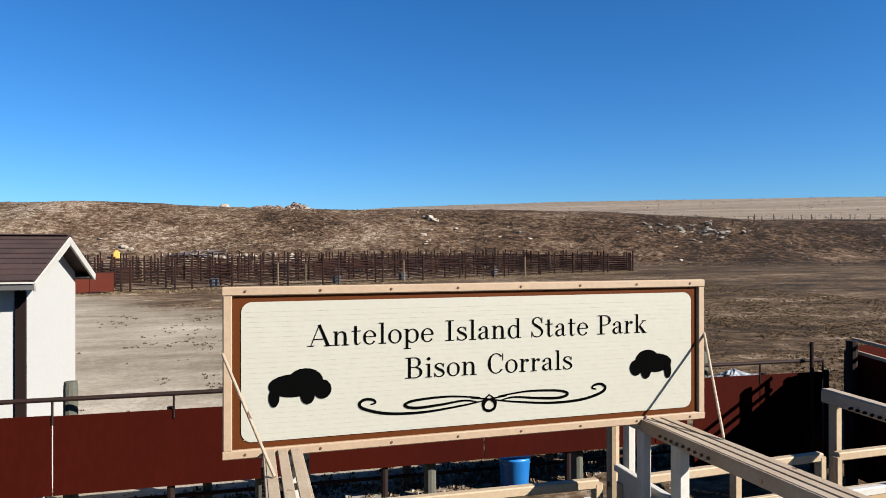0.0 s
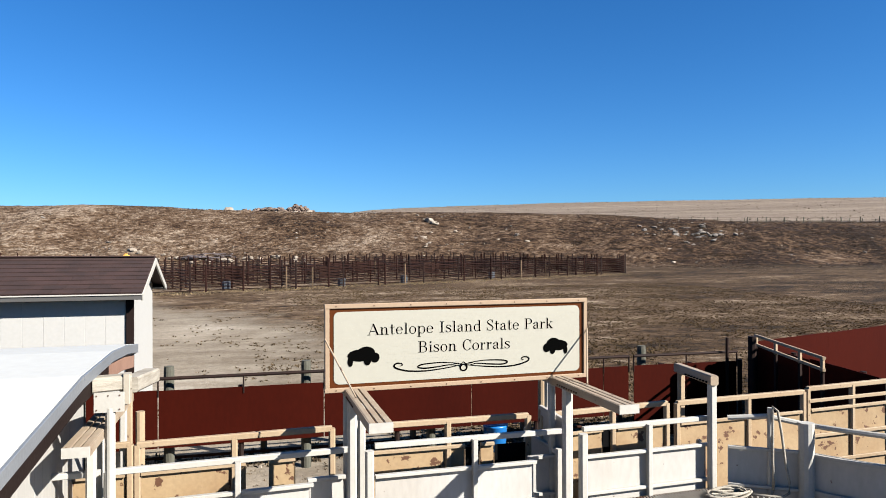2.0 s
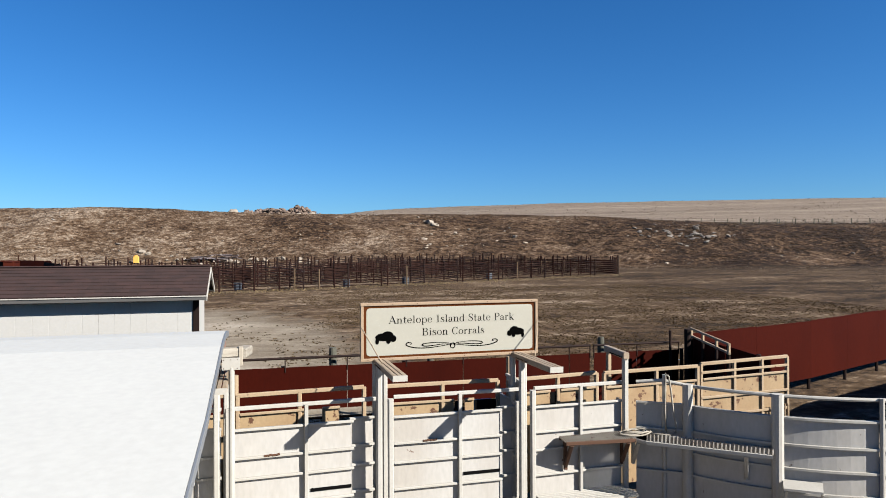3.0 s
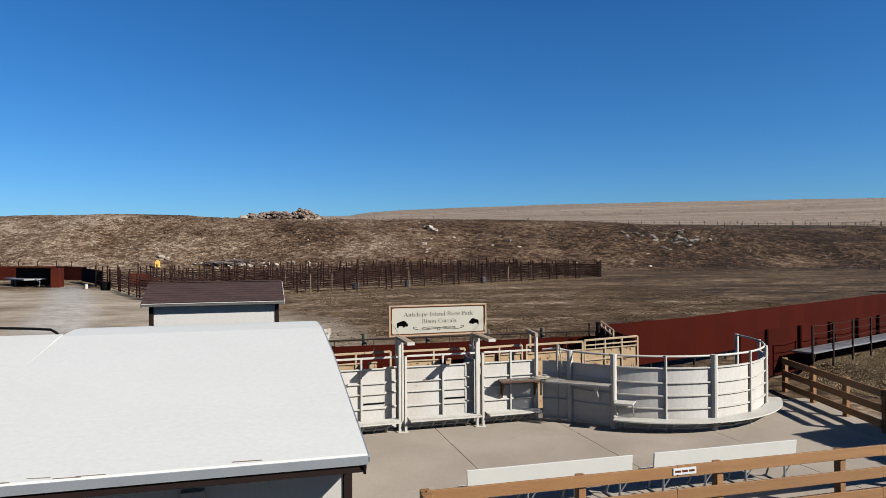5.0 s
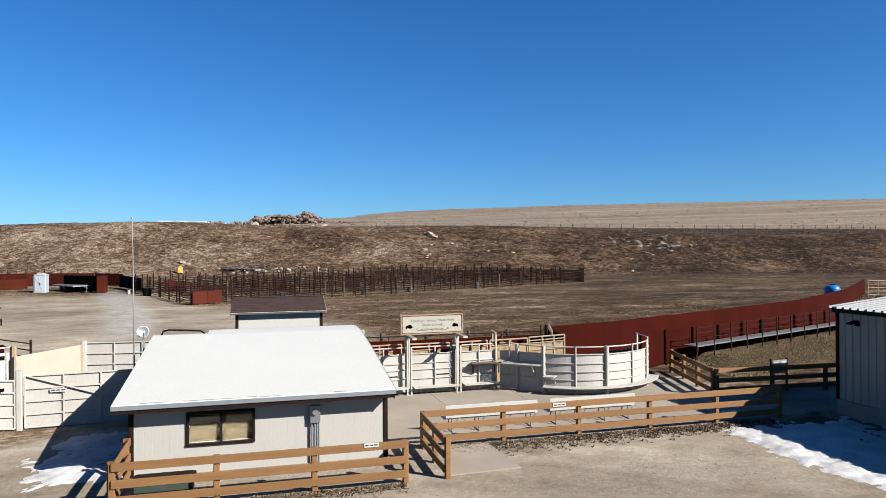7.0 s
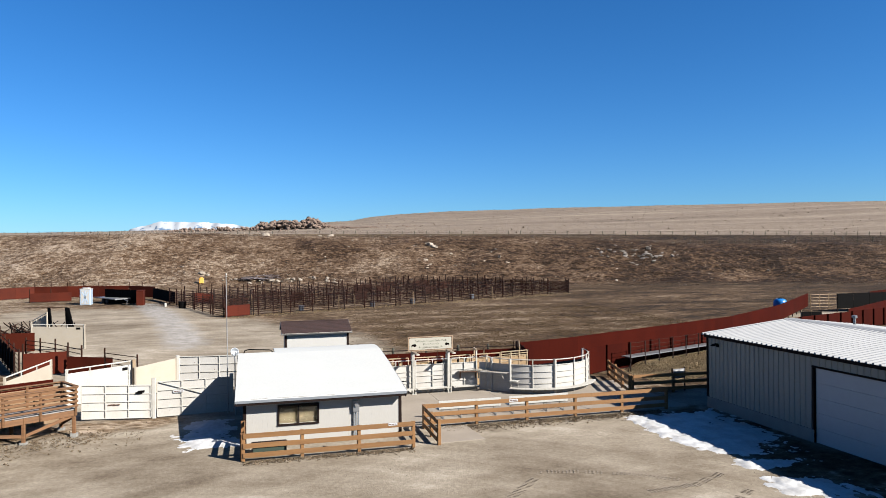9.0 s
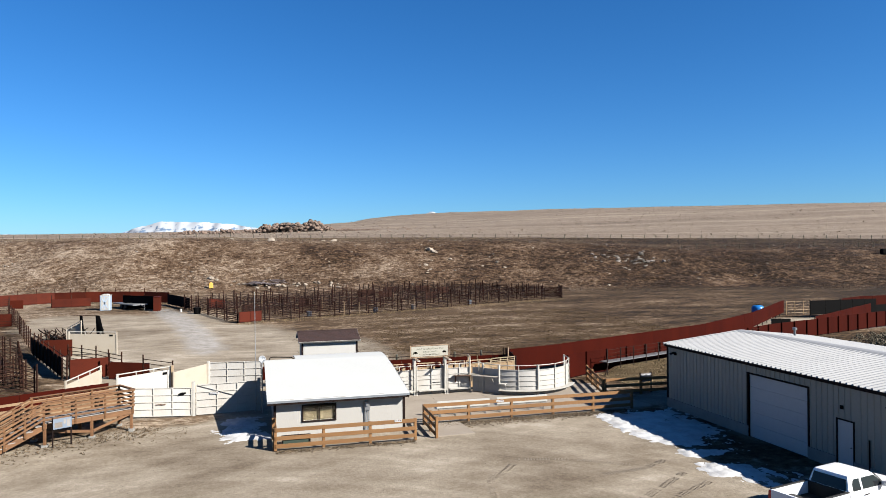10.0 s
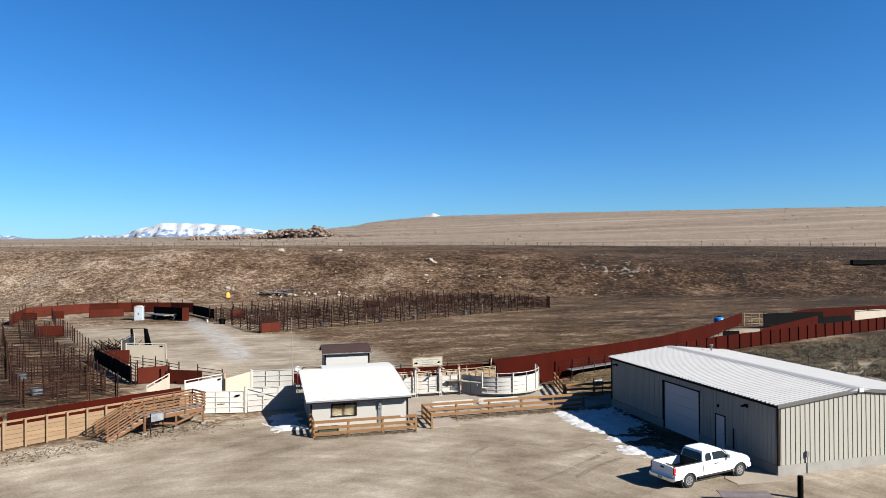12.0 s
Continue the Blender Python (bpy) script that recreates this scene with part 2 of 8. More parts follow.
def to_xy(u, v):
    return u * AY + v * AX, -u * AX + v * AY


FAR_A = [-0.9, -0.64, -0.35, -0.27, -0.2, -0.14, -0.105, -0.05, 0.011, 0.098, 0.185, 0.36, 0.54, 0.66, 0.9]
FAR_D = [480, 500, 480, 470, 480, 640, 740, 860, 910, 830, 770, 720, 685, 670, 655]
FAR_Z = [24.2, 24.2, 25.0, 27.0, 29.0, 38.0, 46.6, 56.0, 61.3, 58.5, 56.6, 55.3, 54.7, 54.4, 53.6]


def smooth_step(t):
    t = np.clip(t, 0, 1)
    return t * t * (3 - 2 * t)


def ground_uv(u, v):
    """Height of the land; u and v may be arrays."""
    u, v = np.asarray(u, float), np.asarray(v, float)
    low = np.clip(v - 12, 0, None) * 0.0150
    toe = np.interp(u, [-140, -70, -20, 20, 45, 90, 200], [84, 88, 97, 99, 98, 95, 92]) + 1.2 * np.sin(u * 0.11) + 0.8 * np.sin(u * 0.31 + 1)
    toe_z = np.clip(toe - 12, 0, None) * 0.0150
    crest_z = np.interp(u, [-140, -60, 0, 30, 60, 120, 200], [12.2, 12.2, 11.8, 10.8, 9.2, 8.6, 8.4]) + 0.25 * np.sin(u * 0.07)
    width = np.interp(u, [-140, 0, 60, 200], [44, 46, 36, 36]) 
    s = (v - toe) / width
    slope = toe_z + (crest_z - toe_z) * (0.55 * smooth_step(s) + 0.45 * np.clip(s, 0, 1))
    crest_v = toe + width
    top = np.interp(u, [-140, -60, 0, 50, 100, 180], [15.0, 14.7, 14.3, 13.8, 13.1, 12.2])
    plateau = crest_z + (top - crest_z) * np.clip((v - crest_v) / (228 - crest_v), 0, 1)
    a = u / np.maximum(v, 60)
    far_d, far_z = np.interp(a, FAR_A, FAR_D), np.interp(a, FAR_A, FAR_Z)
    t = (v - 228) / (far_d - 228)
    hill = top + (far_z - top) * (0.75 * np.clip(t, 0, 1) + 0.25 * smooth_step(t))
    beyond = far_z - (v - far_d) * 0.06
    h = np.where(v < toe, np.minimum(low, toe_z), np.where(v < crest_v, slope, np.where(v < 228, plateau, np.where(v < far_d, hill, np.maximum(beyond, -30)))))
    x, y = u * AY + v * AX, -u * AX + v * AY
    bank = 0.27 * smooth_step((-14.5 - x) / 3.5) * smooth_step((y + 7.6 + 0.45 * np.clip(x + 20, -30, 0) * -0.9) / 2.5)
    return h + bank


def ground_at(x, y):
    u, v = to_uv(x, y)
    return float(ground_uv(u, v))


BANK_A, BANK_B = Vector((13.2, 5.3)), Vector((36.0, 14.4))


def bank_height(x, y):
    """The low earth bank that leans against the red fence under the walkway."""
    d = (BANK_B - BANK_A).normalized()
    p = Vector((x, y)) - BANK_A
    s, o = p.dot(d), p.x * d.y - p.y * d.x
    if not 0 < s < 26 or not -0.6 < o < 4.2:
        return 0.0
    rise = float(smooth_step((4.2 - o) / 4.0)) * float(smooth_step(s / 2.5))
    return 0.46 * rise + 0.05 * noise.noise((x * 0.9, y * 0.9, 4)) * rise


def build_ground():
    vs = np.concatenate([np.arange(-90, -34, 5.0), np.arange(-34, 84, 2.0), np.arange(84, 150, 0.8), np.arange(150, 260, 3.0), np.arange(260, 1150, 15.0), np.geomspace(1150, 4700, 18)])
    core = np.arange(-130, 130.1, 1.6)
    wide = np.geomspace(131.5, 3300, 34)
    us = np.concatenate([-wide[::-1], core, wide])
    uu, vv = np.meshgrid(us, vs)
    hh = ground_uv(uu, vv)
    flat_uv = np.stack([uu.ravel(), vv.ravel()], 1)
    rough = np.zeros(len(flat_uv))
    zone = np.zeros((len(flat_uv), 4))
    toe = np.interp(flat_uv[:, 0], [-140, -70, -20, 20, 45, 90, 200], [84, 88, 97, 99, 98, 95, 92])
    for i, (u, v) in enumerate(flat_uv):
        if abs(u) < 135 and toe[i] - 4 < v < 235:
            k = min(1.0, (v - toe[i] + 4) / 10)
            even = 1 - 0.75 * max(0.0, min(1.0, (v - toe[i] - 26) / 14))
            rough[i] = k * (0.55 * even * noise.noise((u * 0.09, v * 0.05, 0)) + 0.35 * even * noise.noise((u * 0.3, v * 0.3, 3)) + 0.20 * noise.noise((u * 0.8, v * 0.8, 7)))
        elif 15 < v <= toe[i] and abs(u) < 135:
            rough[i] = 0.05 * noise.noise((u * 0.3, v * 0.3, 5))
        elif v >= 235:
            rough[i] = 0.6 * noise.noise((u * 0.02, v * 0.02, 1)) + 0.25 * noise.noise((u * 0.08, v * 0.06, 1))
        x, y = to_xy(u, v)
        # bare yard, bluff, upper field, gravel
        w = noise.noise((x * 0.12, y * 0.12, 2)) * 3
        west = max(0.0, min(1.0, 1 - (y - 42 + w * 2 + max(0, x + 13) * 1.3) / 14)) * max(0.0, min(1.0, (4.0 - x + w) / 6))
        yard = 1.0 if y < 2.2 + w * 0.3 else max(west, 1 - (y - 2.2) / 6, 0.0)
        if x < -13 and y > 26:
            yard = max(yard, min(1, max(0, (66 - y + w) / 10)) * min(1, max(0, (-13 - x + w) / 5)))
        pens = min(1, max(0, (-22.8 - (y - 10) * 0.33 - x + w) / 2)) if 2 < y < 72 else 0
        yard = yard * (1 - pens) - 0.25 * pens
        east = min(1, max(0, 1.6 - math.hypot((x - 53) / 10, (y - 25.5) / 5)))
        yard = max(yard, east) if east > 0 else yard
        bank = min(1, max(0, (x - 10.4 + w * 0.3) / 1.5)) * min(1, max(0, (y + 2.2) / 1.2)) if x < 38 and y < 20 else 0
        yard *= 1 - bank
        # darker mud beside the workshop, with part of its shade put into the colour
        shade_mud = min(1, max(0, (x - 7.6 + w * 0.4) / 1.2)) * min(1, max(0, (12.6 - x) / 0.4)) * min(1, max(0, (y + 21.5) / 1.0)) if y < -4.9 else 0
        yard *= 1 - 0.9 * shade_mud
        # weedy strip along the board fence and the platform
        fx = min(max((x + 34) / 20.5, 0.0), 1.0)
        strip = (y + 9.2 - 9.6 * fx) * 0.9
        if -36 < x < -12.5 and abs(strip) < 4:
            yard *= min(1.0, max(0.15, abs(strip + w * 0.25) / 2.2))
        bluff = min(1, max(0, (v - toe[i] + 3) / 6)) * (1 - min(1, max(0, (v - 222) / 8)))
        road = np.interp(y, [22, 30, 36, 50, 64, 70], [-15.0, -15.6, -16.6, -19.5, -23.0, -24.5])
        gravel = max(0.0, 1 - abs(x - road) / 3.4) * min(1, max(0, (y - 20) / 8)) * min(1, max(0, (72 - y) / 6))
        zone[i] = (yard, bluff, min(1, max(0, (v - 224) / 6)), gravel)
    zz = hh.ravel() + rough
    xy = np.stack([flat_uv[:, 0] * AY + flat_uv[:, 1] * AX, -flat_uv[:, 0] * AX + flat_uv[:, 1] * AY], 1)
    nu = len(us)
    faces = [(r * nu + c, r * nu + c + 1, (r + 1) * nu + c + 1, (r + 1) * nu + c) for r in range(len(vs) - 1) for c in range(nu - 1)]
    me = bpy.data.meshes.new("ground")
    me.from_pydata(np.column_stack([xy, zz]).tolist(), [], faces)
    me.polygons.foreach_set("use_smooth", [True] * len(me.polygons))
    at = me.color_attributes.new("zone", "FLOAT_COLOR", "POINT")
    at.data.foreach_set("color", zone.ravel())
    ob = new("ground", me)
    me.materials.append(ground_material())
    return tagged(ob, "dry brown range land with a bare dirt yard below a bluff", "ground", "", "structure")


def ground_material():
    m = bpy.data.materials.new("dry_ground")
    m.use_nodes = True
    n, l = m.node_tree.nodes, m.node_tree.links
    b = n["Principled BSDF"]
    b.inputs["Roughness"].default_value = 0.95
    b.inputs["Specular IOR Level"].default_value = 0.1
    geo = n.new("ShaderNodeNewGeometry")

    def tex(scale, detail=6, stretch=(1, 1, 1), rough=0.6):
        mp = n.new("ShaderNodeMapping")
        mp.inputs["Rotation"].default_value = (0, 0, radians(-15.4))
        mp.inputs["Scale"].default_value = stretch
        l.new(geo.outputs["Position"], mp.inputs["Vector"])
        t = n.new("ShaderNodeTexNoise")
        t.inputs["Scale"].default_value, t.inputs["Detail"].default_value, t.inputs["Roughness"].default_value = scale, detail, rough
        l.new(mp.outputs[0], t.inputs["Vector"])
        return t.outputs[0]

    def ramp(value, *stops):
        r = n.new("ShaderNodeValToRGB")
        while len(r.color_ramp.elements) < len(stops):
            r.color_ramp.elements.new(0.5)
        for e, (p, c) in zip(r.color_ramp.elements, stops):
            e.position, e.color = p, (*c, 1)
        l.new(value, r.inputs[0])
        return r.outputs[0]

    def mixed(fac, a, b_):
        x = n.new("ShaderNodeMix")
        x.data_type = "RGBA"
        if isinstance(fac, float):
            x.inputs["Factor"].default_value = fac
        else:
            l.new(fac, x.inputs["Factor"])
        l.new(a, x.inputs["A"])
        l.new(b_, x.inputs["B"])
        return x.outputs["Result"]

    def maths(op, a, b_, c_=0.0):
        x = n.new("ShaderNodeMath")
        x.operation = op
        for k, val in enumerate((a, b_, c_)):
            if isinstance(val, (int, float)):
                x.inputs[k].default_value = val
            else:
                l.new(val, x.inputs[k])
        return x.outputs[0]

    col = n.new("ShaderNodeVertexColor")
    col.layer_name = "zone"
    sep = n.new("ShaderNodeSeparateColor")
    l.new(col.outputs[0], sep.inputs[0])
    fine = tex(9.0, 8, rough=0.7)
    mid = tex(0.55, 8, rough=0.65)
    large = tex(0.06, 6, (0.6, 1.6, 1))
    streaks = tex(0.30, 7, (0.45, 1.1, 1))
    def total(*pairs):
        acc = None
        for value, weight in pairs:
            term = maths("MULTIPLY", value, weight)
            acc = term if acc is None else maths("ADD", acc, term)
        return acc

    def swept(cx, cy, radial, along_arc):
        """Noise drawn out along circles round a point, as wheels turning in the yard leave it."""
        off = n.new("ShaderNodeVectorMath")
        off.operation = "SUBTRACT"
        off.inputs[1].default_value = (cx, cy, 0)
        l.new(geo.outputs["Position"], off.inputs[0])
        xyz = n.new("ShaderNodeSeparateXYZ")
        l.new(off.outputs[0], xyz.inputs[0])
        ln = n.new("ShaderNodeVectorMath")
        ln.operation = "LENGTH"
        l.new(off.outputs[0], ln.inputs[0])
        both = n.new("ShaderNodeCombineXYZ")
        l.new(maths("MULTIPLY", ln.outputs["Value"], radial), both.inputs[0])
        l.new(maths("MULTIPLY", maths("ARCTAN2", xyz.outputs[1], xyz.outputs[0]), along_arc), both.inputs[1])
        t = n.new("ShaderNodeTexNoise")
        t.inputs["Scale"].default_value, t.inputs["Detail"].default_value, t.inputs["Roughness"].default_value = 1.0, 5, 0.55
        l.new(both.outputs[0], t.inputs["Vector"])
        return t.outputs[0]

    dirt = ramp(total((tex(0.10, 8, (0.9, 1.0, 1), 0.55), 0.38), (tex(0.5, 9, (0.8, 1.0, 1), 0.62), 0.26), (swept(-17.0, -31.0, 1.5, 3.0), 0.13), (swept(2.0, -30.0, 1.1, 3.0), 0.10), (tex(5.5, 6), 0.13)), (0.40, (0.14, 0.108, 0.077)), (0.465, (0.225, 0.185, 0.139)), (0.53, (0.315, 0.268, 0.21)), (0.60, (0.47, 0.418, 0.345)))
    mottle = tex(1.1, 3, (0.8, 1.1, 1), 0.55)
    clods = tex(3.0, 3, (0.8, 1.0, 1), 0.55)
    hummock = tex(1.0, 3, (1, 1, 1.3), 0.55)
    across = n.new("ShaderNodeSeparateXYZ")
    l.new(geo.outputs["Position"], across.inputs[0])
    drift = n.new("ShaderNodeMapRange")
    drift.inputs["From Min"].default_value, drift.inputs["From Max"].default_value = -40.0, 130.0
    drift.inputs["To Min"].default_value, drift.inputs["To Max"].default_value = 0.020, -0.088
    l.new(across.outputs[0], drift.inputs["Value"])
    pasture = ramp(maths("ADD", maths("MULTIPLY_ADD", maths("MINIMUM", sep.outputs[0], 0.0), 0.14, maths("MULTIPLY", drift.outputs[0], 1.15)), total((streaks, 0.30), (large, 0.20), (mottle, 0.24), (clods, 0.26))), (0.410, (0.030, 0.0180, 0.0085)), (0.46, (0.097, 0.058, 0.029)), (0.518, (0.190, 0.127, 0.075)), (0.595, (0.50, 0.40, 0.305)))
    patches = tex(0.045, 6, (1.0, 1.0, 2.0))
    bluff = ramp(maths("ADD", drift.outputs[0], total((tex(0.3, 4, (1, 1, 1), 0.5), 0.18), (patches, 0.26), (hummock, 0.30), (clods, 0.26))), (0.412, (0.022, 0.0110, 0.0050)), (0.455, (0.090, 0.050, 0.026)), (0.512, (0.185, 0.120, 0.074)), (0.60, (0.48, 0.38, 0.29)))
    field = ramp(total((tex(0.05, 8, (0.07, 1.0, 1), 0.6), 0.65), (tex(0.35, 3, (0.5, 1.0, 1), 0.55), 0.35)), (0.32, (0.18, 0.136, 0.108)), (0.5, (0.305, 0.241, 0.187)), (0.66, (0.45, 0.372, 0.297)))
    edge = maths("MULTIPLY", maths("SUBTRACT", mid, 0.5), 0.9)

    def sharp(v):
        r = n.new("ShaderNodeMapRange")
        r.inputs["From Min"].default_value, r.inputs["From Max"].default_value = 0.3, 0.7
        l.new(maths("ADD", v, edge), r.inputs["Value"])
        return r.outputs[0]

    c = mixed(sharp(sep.outputs[0]), pasture, dirt)
    gravel = ramp(tex(1.2, 8), (0.3, (0.23, 0.21, 0.19)), (0.6, (0.36, 0.338, 0.315)))
    c = mixed(sharp(col.outputs["Alpha"]), c, gravel)
    c = mixed(sharp(sep.outputs[1]), c, bluff)
    c = mixed(sep.outputs[2], c, field)
    hs = n.new("ShaderNodeHueSaturation")
    mr = n.new("ShaderNodeMapRange")
    mr.inputs["From Min"].default_value, mr.inputs["From Max"].default_value = 0.25, 0.75
    # this range also holds the general darkening that deepens shade
    mr.inputs["To Min"].default_value, mr.inputs["To Max"].default_value = 0.107, 0.60
    l.new(maths("ADD", maths("MULTIPLY", sep.outputs[0], 0.33), 0.082), mr.inputs["To Min"])
    l.new(fine, mr.inputs["Value"])
    l.new(mr.outputs[0], hs.inputs["Value"])
    l.new(c, hs.inputs["Color"])
    l.new(hs.outputs[0], b.inputs["Base Color"])
    bp = n.new("ShaderNodeBump")
    bp.inputs["Strength"].default_value = 0.6
    bp.inputs["Distance"].default_value = 0.08
    l.new(maths("MULTIPLY", maths("ADD", fine, maths("MULTIPLY", mid, 2.0)), maths("SUBTRACT", 1.0, maths("MULTIPLY", sep.outputs[0], 0.6))), bp.inputs["Height"])
    hummocks = n.new("ShaderNodeBump")
    hummocks.inputs["Distance"].default_value = 0.9
    l.new(maths("MULTIPLY", sep.outputs[1], 0.85), hummocks.inputs["Strength"])
    l.new(total((hummock, 0.7), (clods, 0.3)), hummocks.inputs["Height"])
    l.new(bp.outputs[0], hummocks.inputs["Normal"])
    l.new(hummocks.outputs[0], b.inputs["Normal"])
    return m


build_ground()


def earth_bank():
    d = (BANK_B - BANK_A).normalized()
    side = Vector((d.y, -d.x))
    nu, nv = 80, 16
    verts = []
    for i in range(nu + 1):
        for j in range(nv + 1):
            p = BANK_A + d * (0.02 + 25.4 * i / nu) + side * (-0.05 + 4.24 * j / nv)
            verts.append((p.x, p.y, ground_at(p.x, p.y) + max(-0.03, bank_height(p.x, p.y) - 0.02)))
    faces = [(i * (nv + 1) + j, (i + 1) * (nv + 1) + j, (i + 1) * (nv + 1) + j + 1, i * (nv + 1) + j + 1) for i in range(nu) for j in range(nv)]
    me = mesh_of(Shape().add(verts, faces), (0, 0, 0), True, "earth_bank")
    at = me.color_attributes.new("zone", "FLOAT_COLOR", "POINT")
    at.data.foreach_set("color", [0.0] * (4 * len(me.vertices)))
    me.materials.append(bpy.data.materials["dry_ground"])
    tagged(new("earth_bank", me), "low grassy earth bank against the red fence", "bank", "", "structure")


earth_bank()


# ---- walls and sheets ----
def ribbed(p, q, z0, z1, pitch, rib, depth, normal, z1q=None, thick=0.02):
    """An upright sheet from p to q in x, y with upright ribs standing out (or grooves) along normal."""
    p, q, nrm = Vector((*p, 0)), Vector((*q, 0)), Vector((*normal, 0)).normalized()
    length = (q - p).length
    d = (q - p) / length
    stops = [(0.0, 0.0)]
    s = pitch / 2
    while s + rib < length:
        stops += [(s, 0), (s + rib * 0.25, depth), (s + rib * 0.75, depth), (s + rib, 0)]
        s += pitch
    stops.append((length, 0.0))
    z1q = z1 if z1q is None else z1q
    sh = Shape()
    front = [p + d * a + nrm * o for a, o in stops]
    tops = [z1 + (z1q - z1) * a / length for a, o in stops]
    n = len(stops)
    verts = [(f.x, f.y, z0) for f in front] + [(f.x, f.y, t) for f, t in zip(front, tops)]
    verts += [(f.x - nrm.x * thick, f.y - nrm.y * thick, z0) for f in front] + [(f.x - nrm.x * thick, f.y - nrm.y * thick, t) for f, t in zip(front, tops)]
    faces = []
    for i in range(n - 1):
        faces += [(i, i + 1, n + i + 1, n + i), (2 * n + i, 3 * n + i, 3 * n + i + 1, 2 * n + i + 1), (n + i, n + i + 1, 3 * n + i + 1, 3 * n + i), (i, 2 * n + i, 2 * n + i + 1, i + 1)]
    faces += [(0, n, 3 * n, 2 * n), (n - 1, 3 * n - 1, 4 * n - 1, 2 * n - 1)]
    return sh.add(verts, faces)


def along(points, spacing):
    """Even stops on a polyline in x, y: places and the heading at each."""
    out = []
    for a, b in zip(points, points[1:]):
        a, b = Vector(a), Vector(b)
        n = max(1, round((b - a).length / spacing))
        out += [tuple(a.lerp(b, i / n)) for i in range(n)]
    return out + [tuple(points[-1])]


def sheet_wall(label, points, height, length, mat, post_mat, group="", clear=0.06, post_r=0.045, post_up=0.1, behind=1, name="sheet_fence", gap=0.012, base_z=None, post_shift=0.0):
    """A solid fence of sheet panels on pipe posts. behind: the side of the posts."""
    stops = along(points, length)
    x0, y0 = stops[0]
    gz = (lambda x, y: ground_at(x, y)) if base_z is None else (lambda x, y: base_z)
    t = thing(name, (x0, y0, gz(x0, y0)), label, "fence", group)
    for a, b in zip(stops, stops[1:]):
        a3, b3 = Vector((*a, gz(*a))), Vector((*b, gz(*b)))
        d = (b3 - a3).normalized()
        side = Vector((-d.y, d.x, 0)).normalized() * behind
        wob = Vector((0, 0, random.uniform(-0.012, 0.012)))
        mid_a, mid_b = a3 + d * gap, b3 - d * gap
        s = Shape().prism([mid_a + Vector((0, 0, clear)), mid_b + Vector((0, 0, clear)), mid_b + Vector((0, 0, height)) + wob, mid_a + Vector((0, 0, height)) + wob], side * 0.02)
        part("panel", s, mat, t)
        foot = a3 + side * (0.03 + post_r) + d * post_shift
        part("post", Shape().tube([foot + Vector((0, 0, -0.05)), foot + Vector((0, 0, height + post_up))], post_r, 8), post_mat, t)
    return t


def pipe_fence(label, points, height, rails, spacing, mat, rail_r=0.022, post_r=0.04, group="", name="pipe_fence", post_up=0.15, n=6):
    stops = along(points, spacing)
    x0, y0 = stops[0]
    t = thing(name, (x0, y0, ground_at(x0, y0)), label, "fence", group)
    for x, y in stops:
        z = ground_at(x, y)
        part("post", Shape().tube([(x, y, z - 0.1), (x, y, z + height + post_up * random.uniform(0.6, 1.5))], post_r, n), mat, t)
    for k in range(rails):
        h = height * (k + 0.7) / (rails - 0.3) if rails > 1 else height
        part("rail", Shape().tube([(x, y, ground_at(x, y) + h + random.uniform(-0.012, 0.012)) for x, y in stops], rail_r, n), mat, t)
    return t


def plank_fence(label, points, mat, top=1.07, planks=(0.98, 0.60, 0.24), width=0.185, spacing=2.35, group="wooden plank fences", side=1, base=0.0, name="plank_fence"):
    t = thing(name, (*points[0], base), label, "fence", group)
    stops = along(points, spacing)
    for x, y in stops:
        part("post", Shape().beam((x, y, base - 0.1), (x, y, base + top - 0.02), 0.14, 0.14, (0, 1, 0)), mat, t)
    for h in planks:
        for a, b in zip(points, points[1:]):
            d = Vector((b[0] - a[0], b[1] - a[1], 0)).normalized()
            off = Vector((d.y, -d.x, 0)) * 0.09 * side
            nn = max(1, round((Vector(b) - Vector(a)).length / (spacing * 2)))
            for i in range(nn):
                p, q = lerp(a, b, i / nn), lerp(a, b, (i + 1) / nn)
                pz = random.uniform(-0.008, 0.008)
                part("plank", Shape().beam(Vector((*p, base + h)) + off + d * 0.004, Vector((*q, base + h + pz)) + off - d * 0.004, 0.04, width), mat, t)
    return t


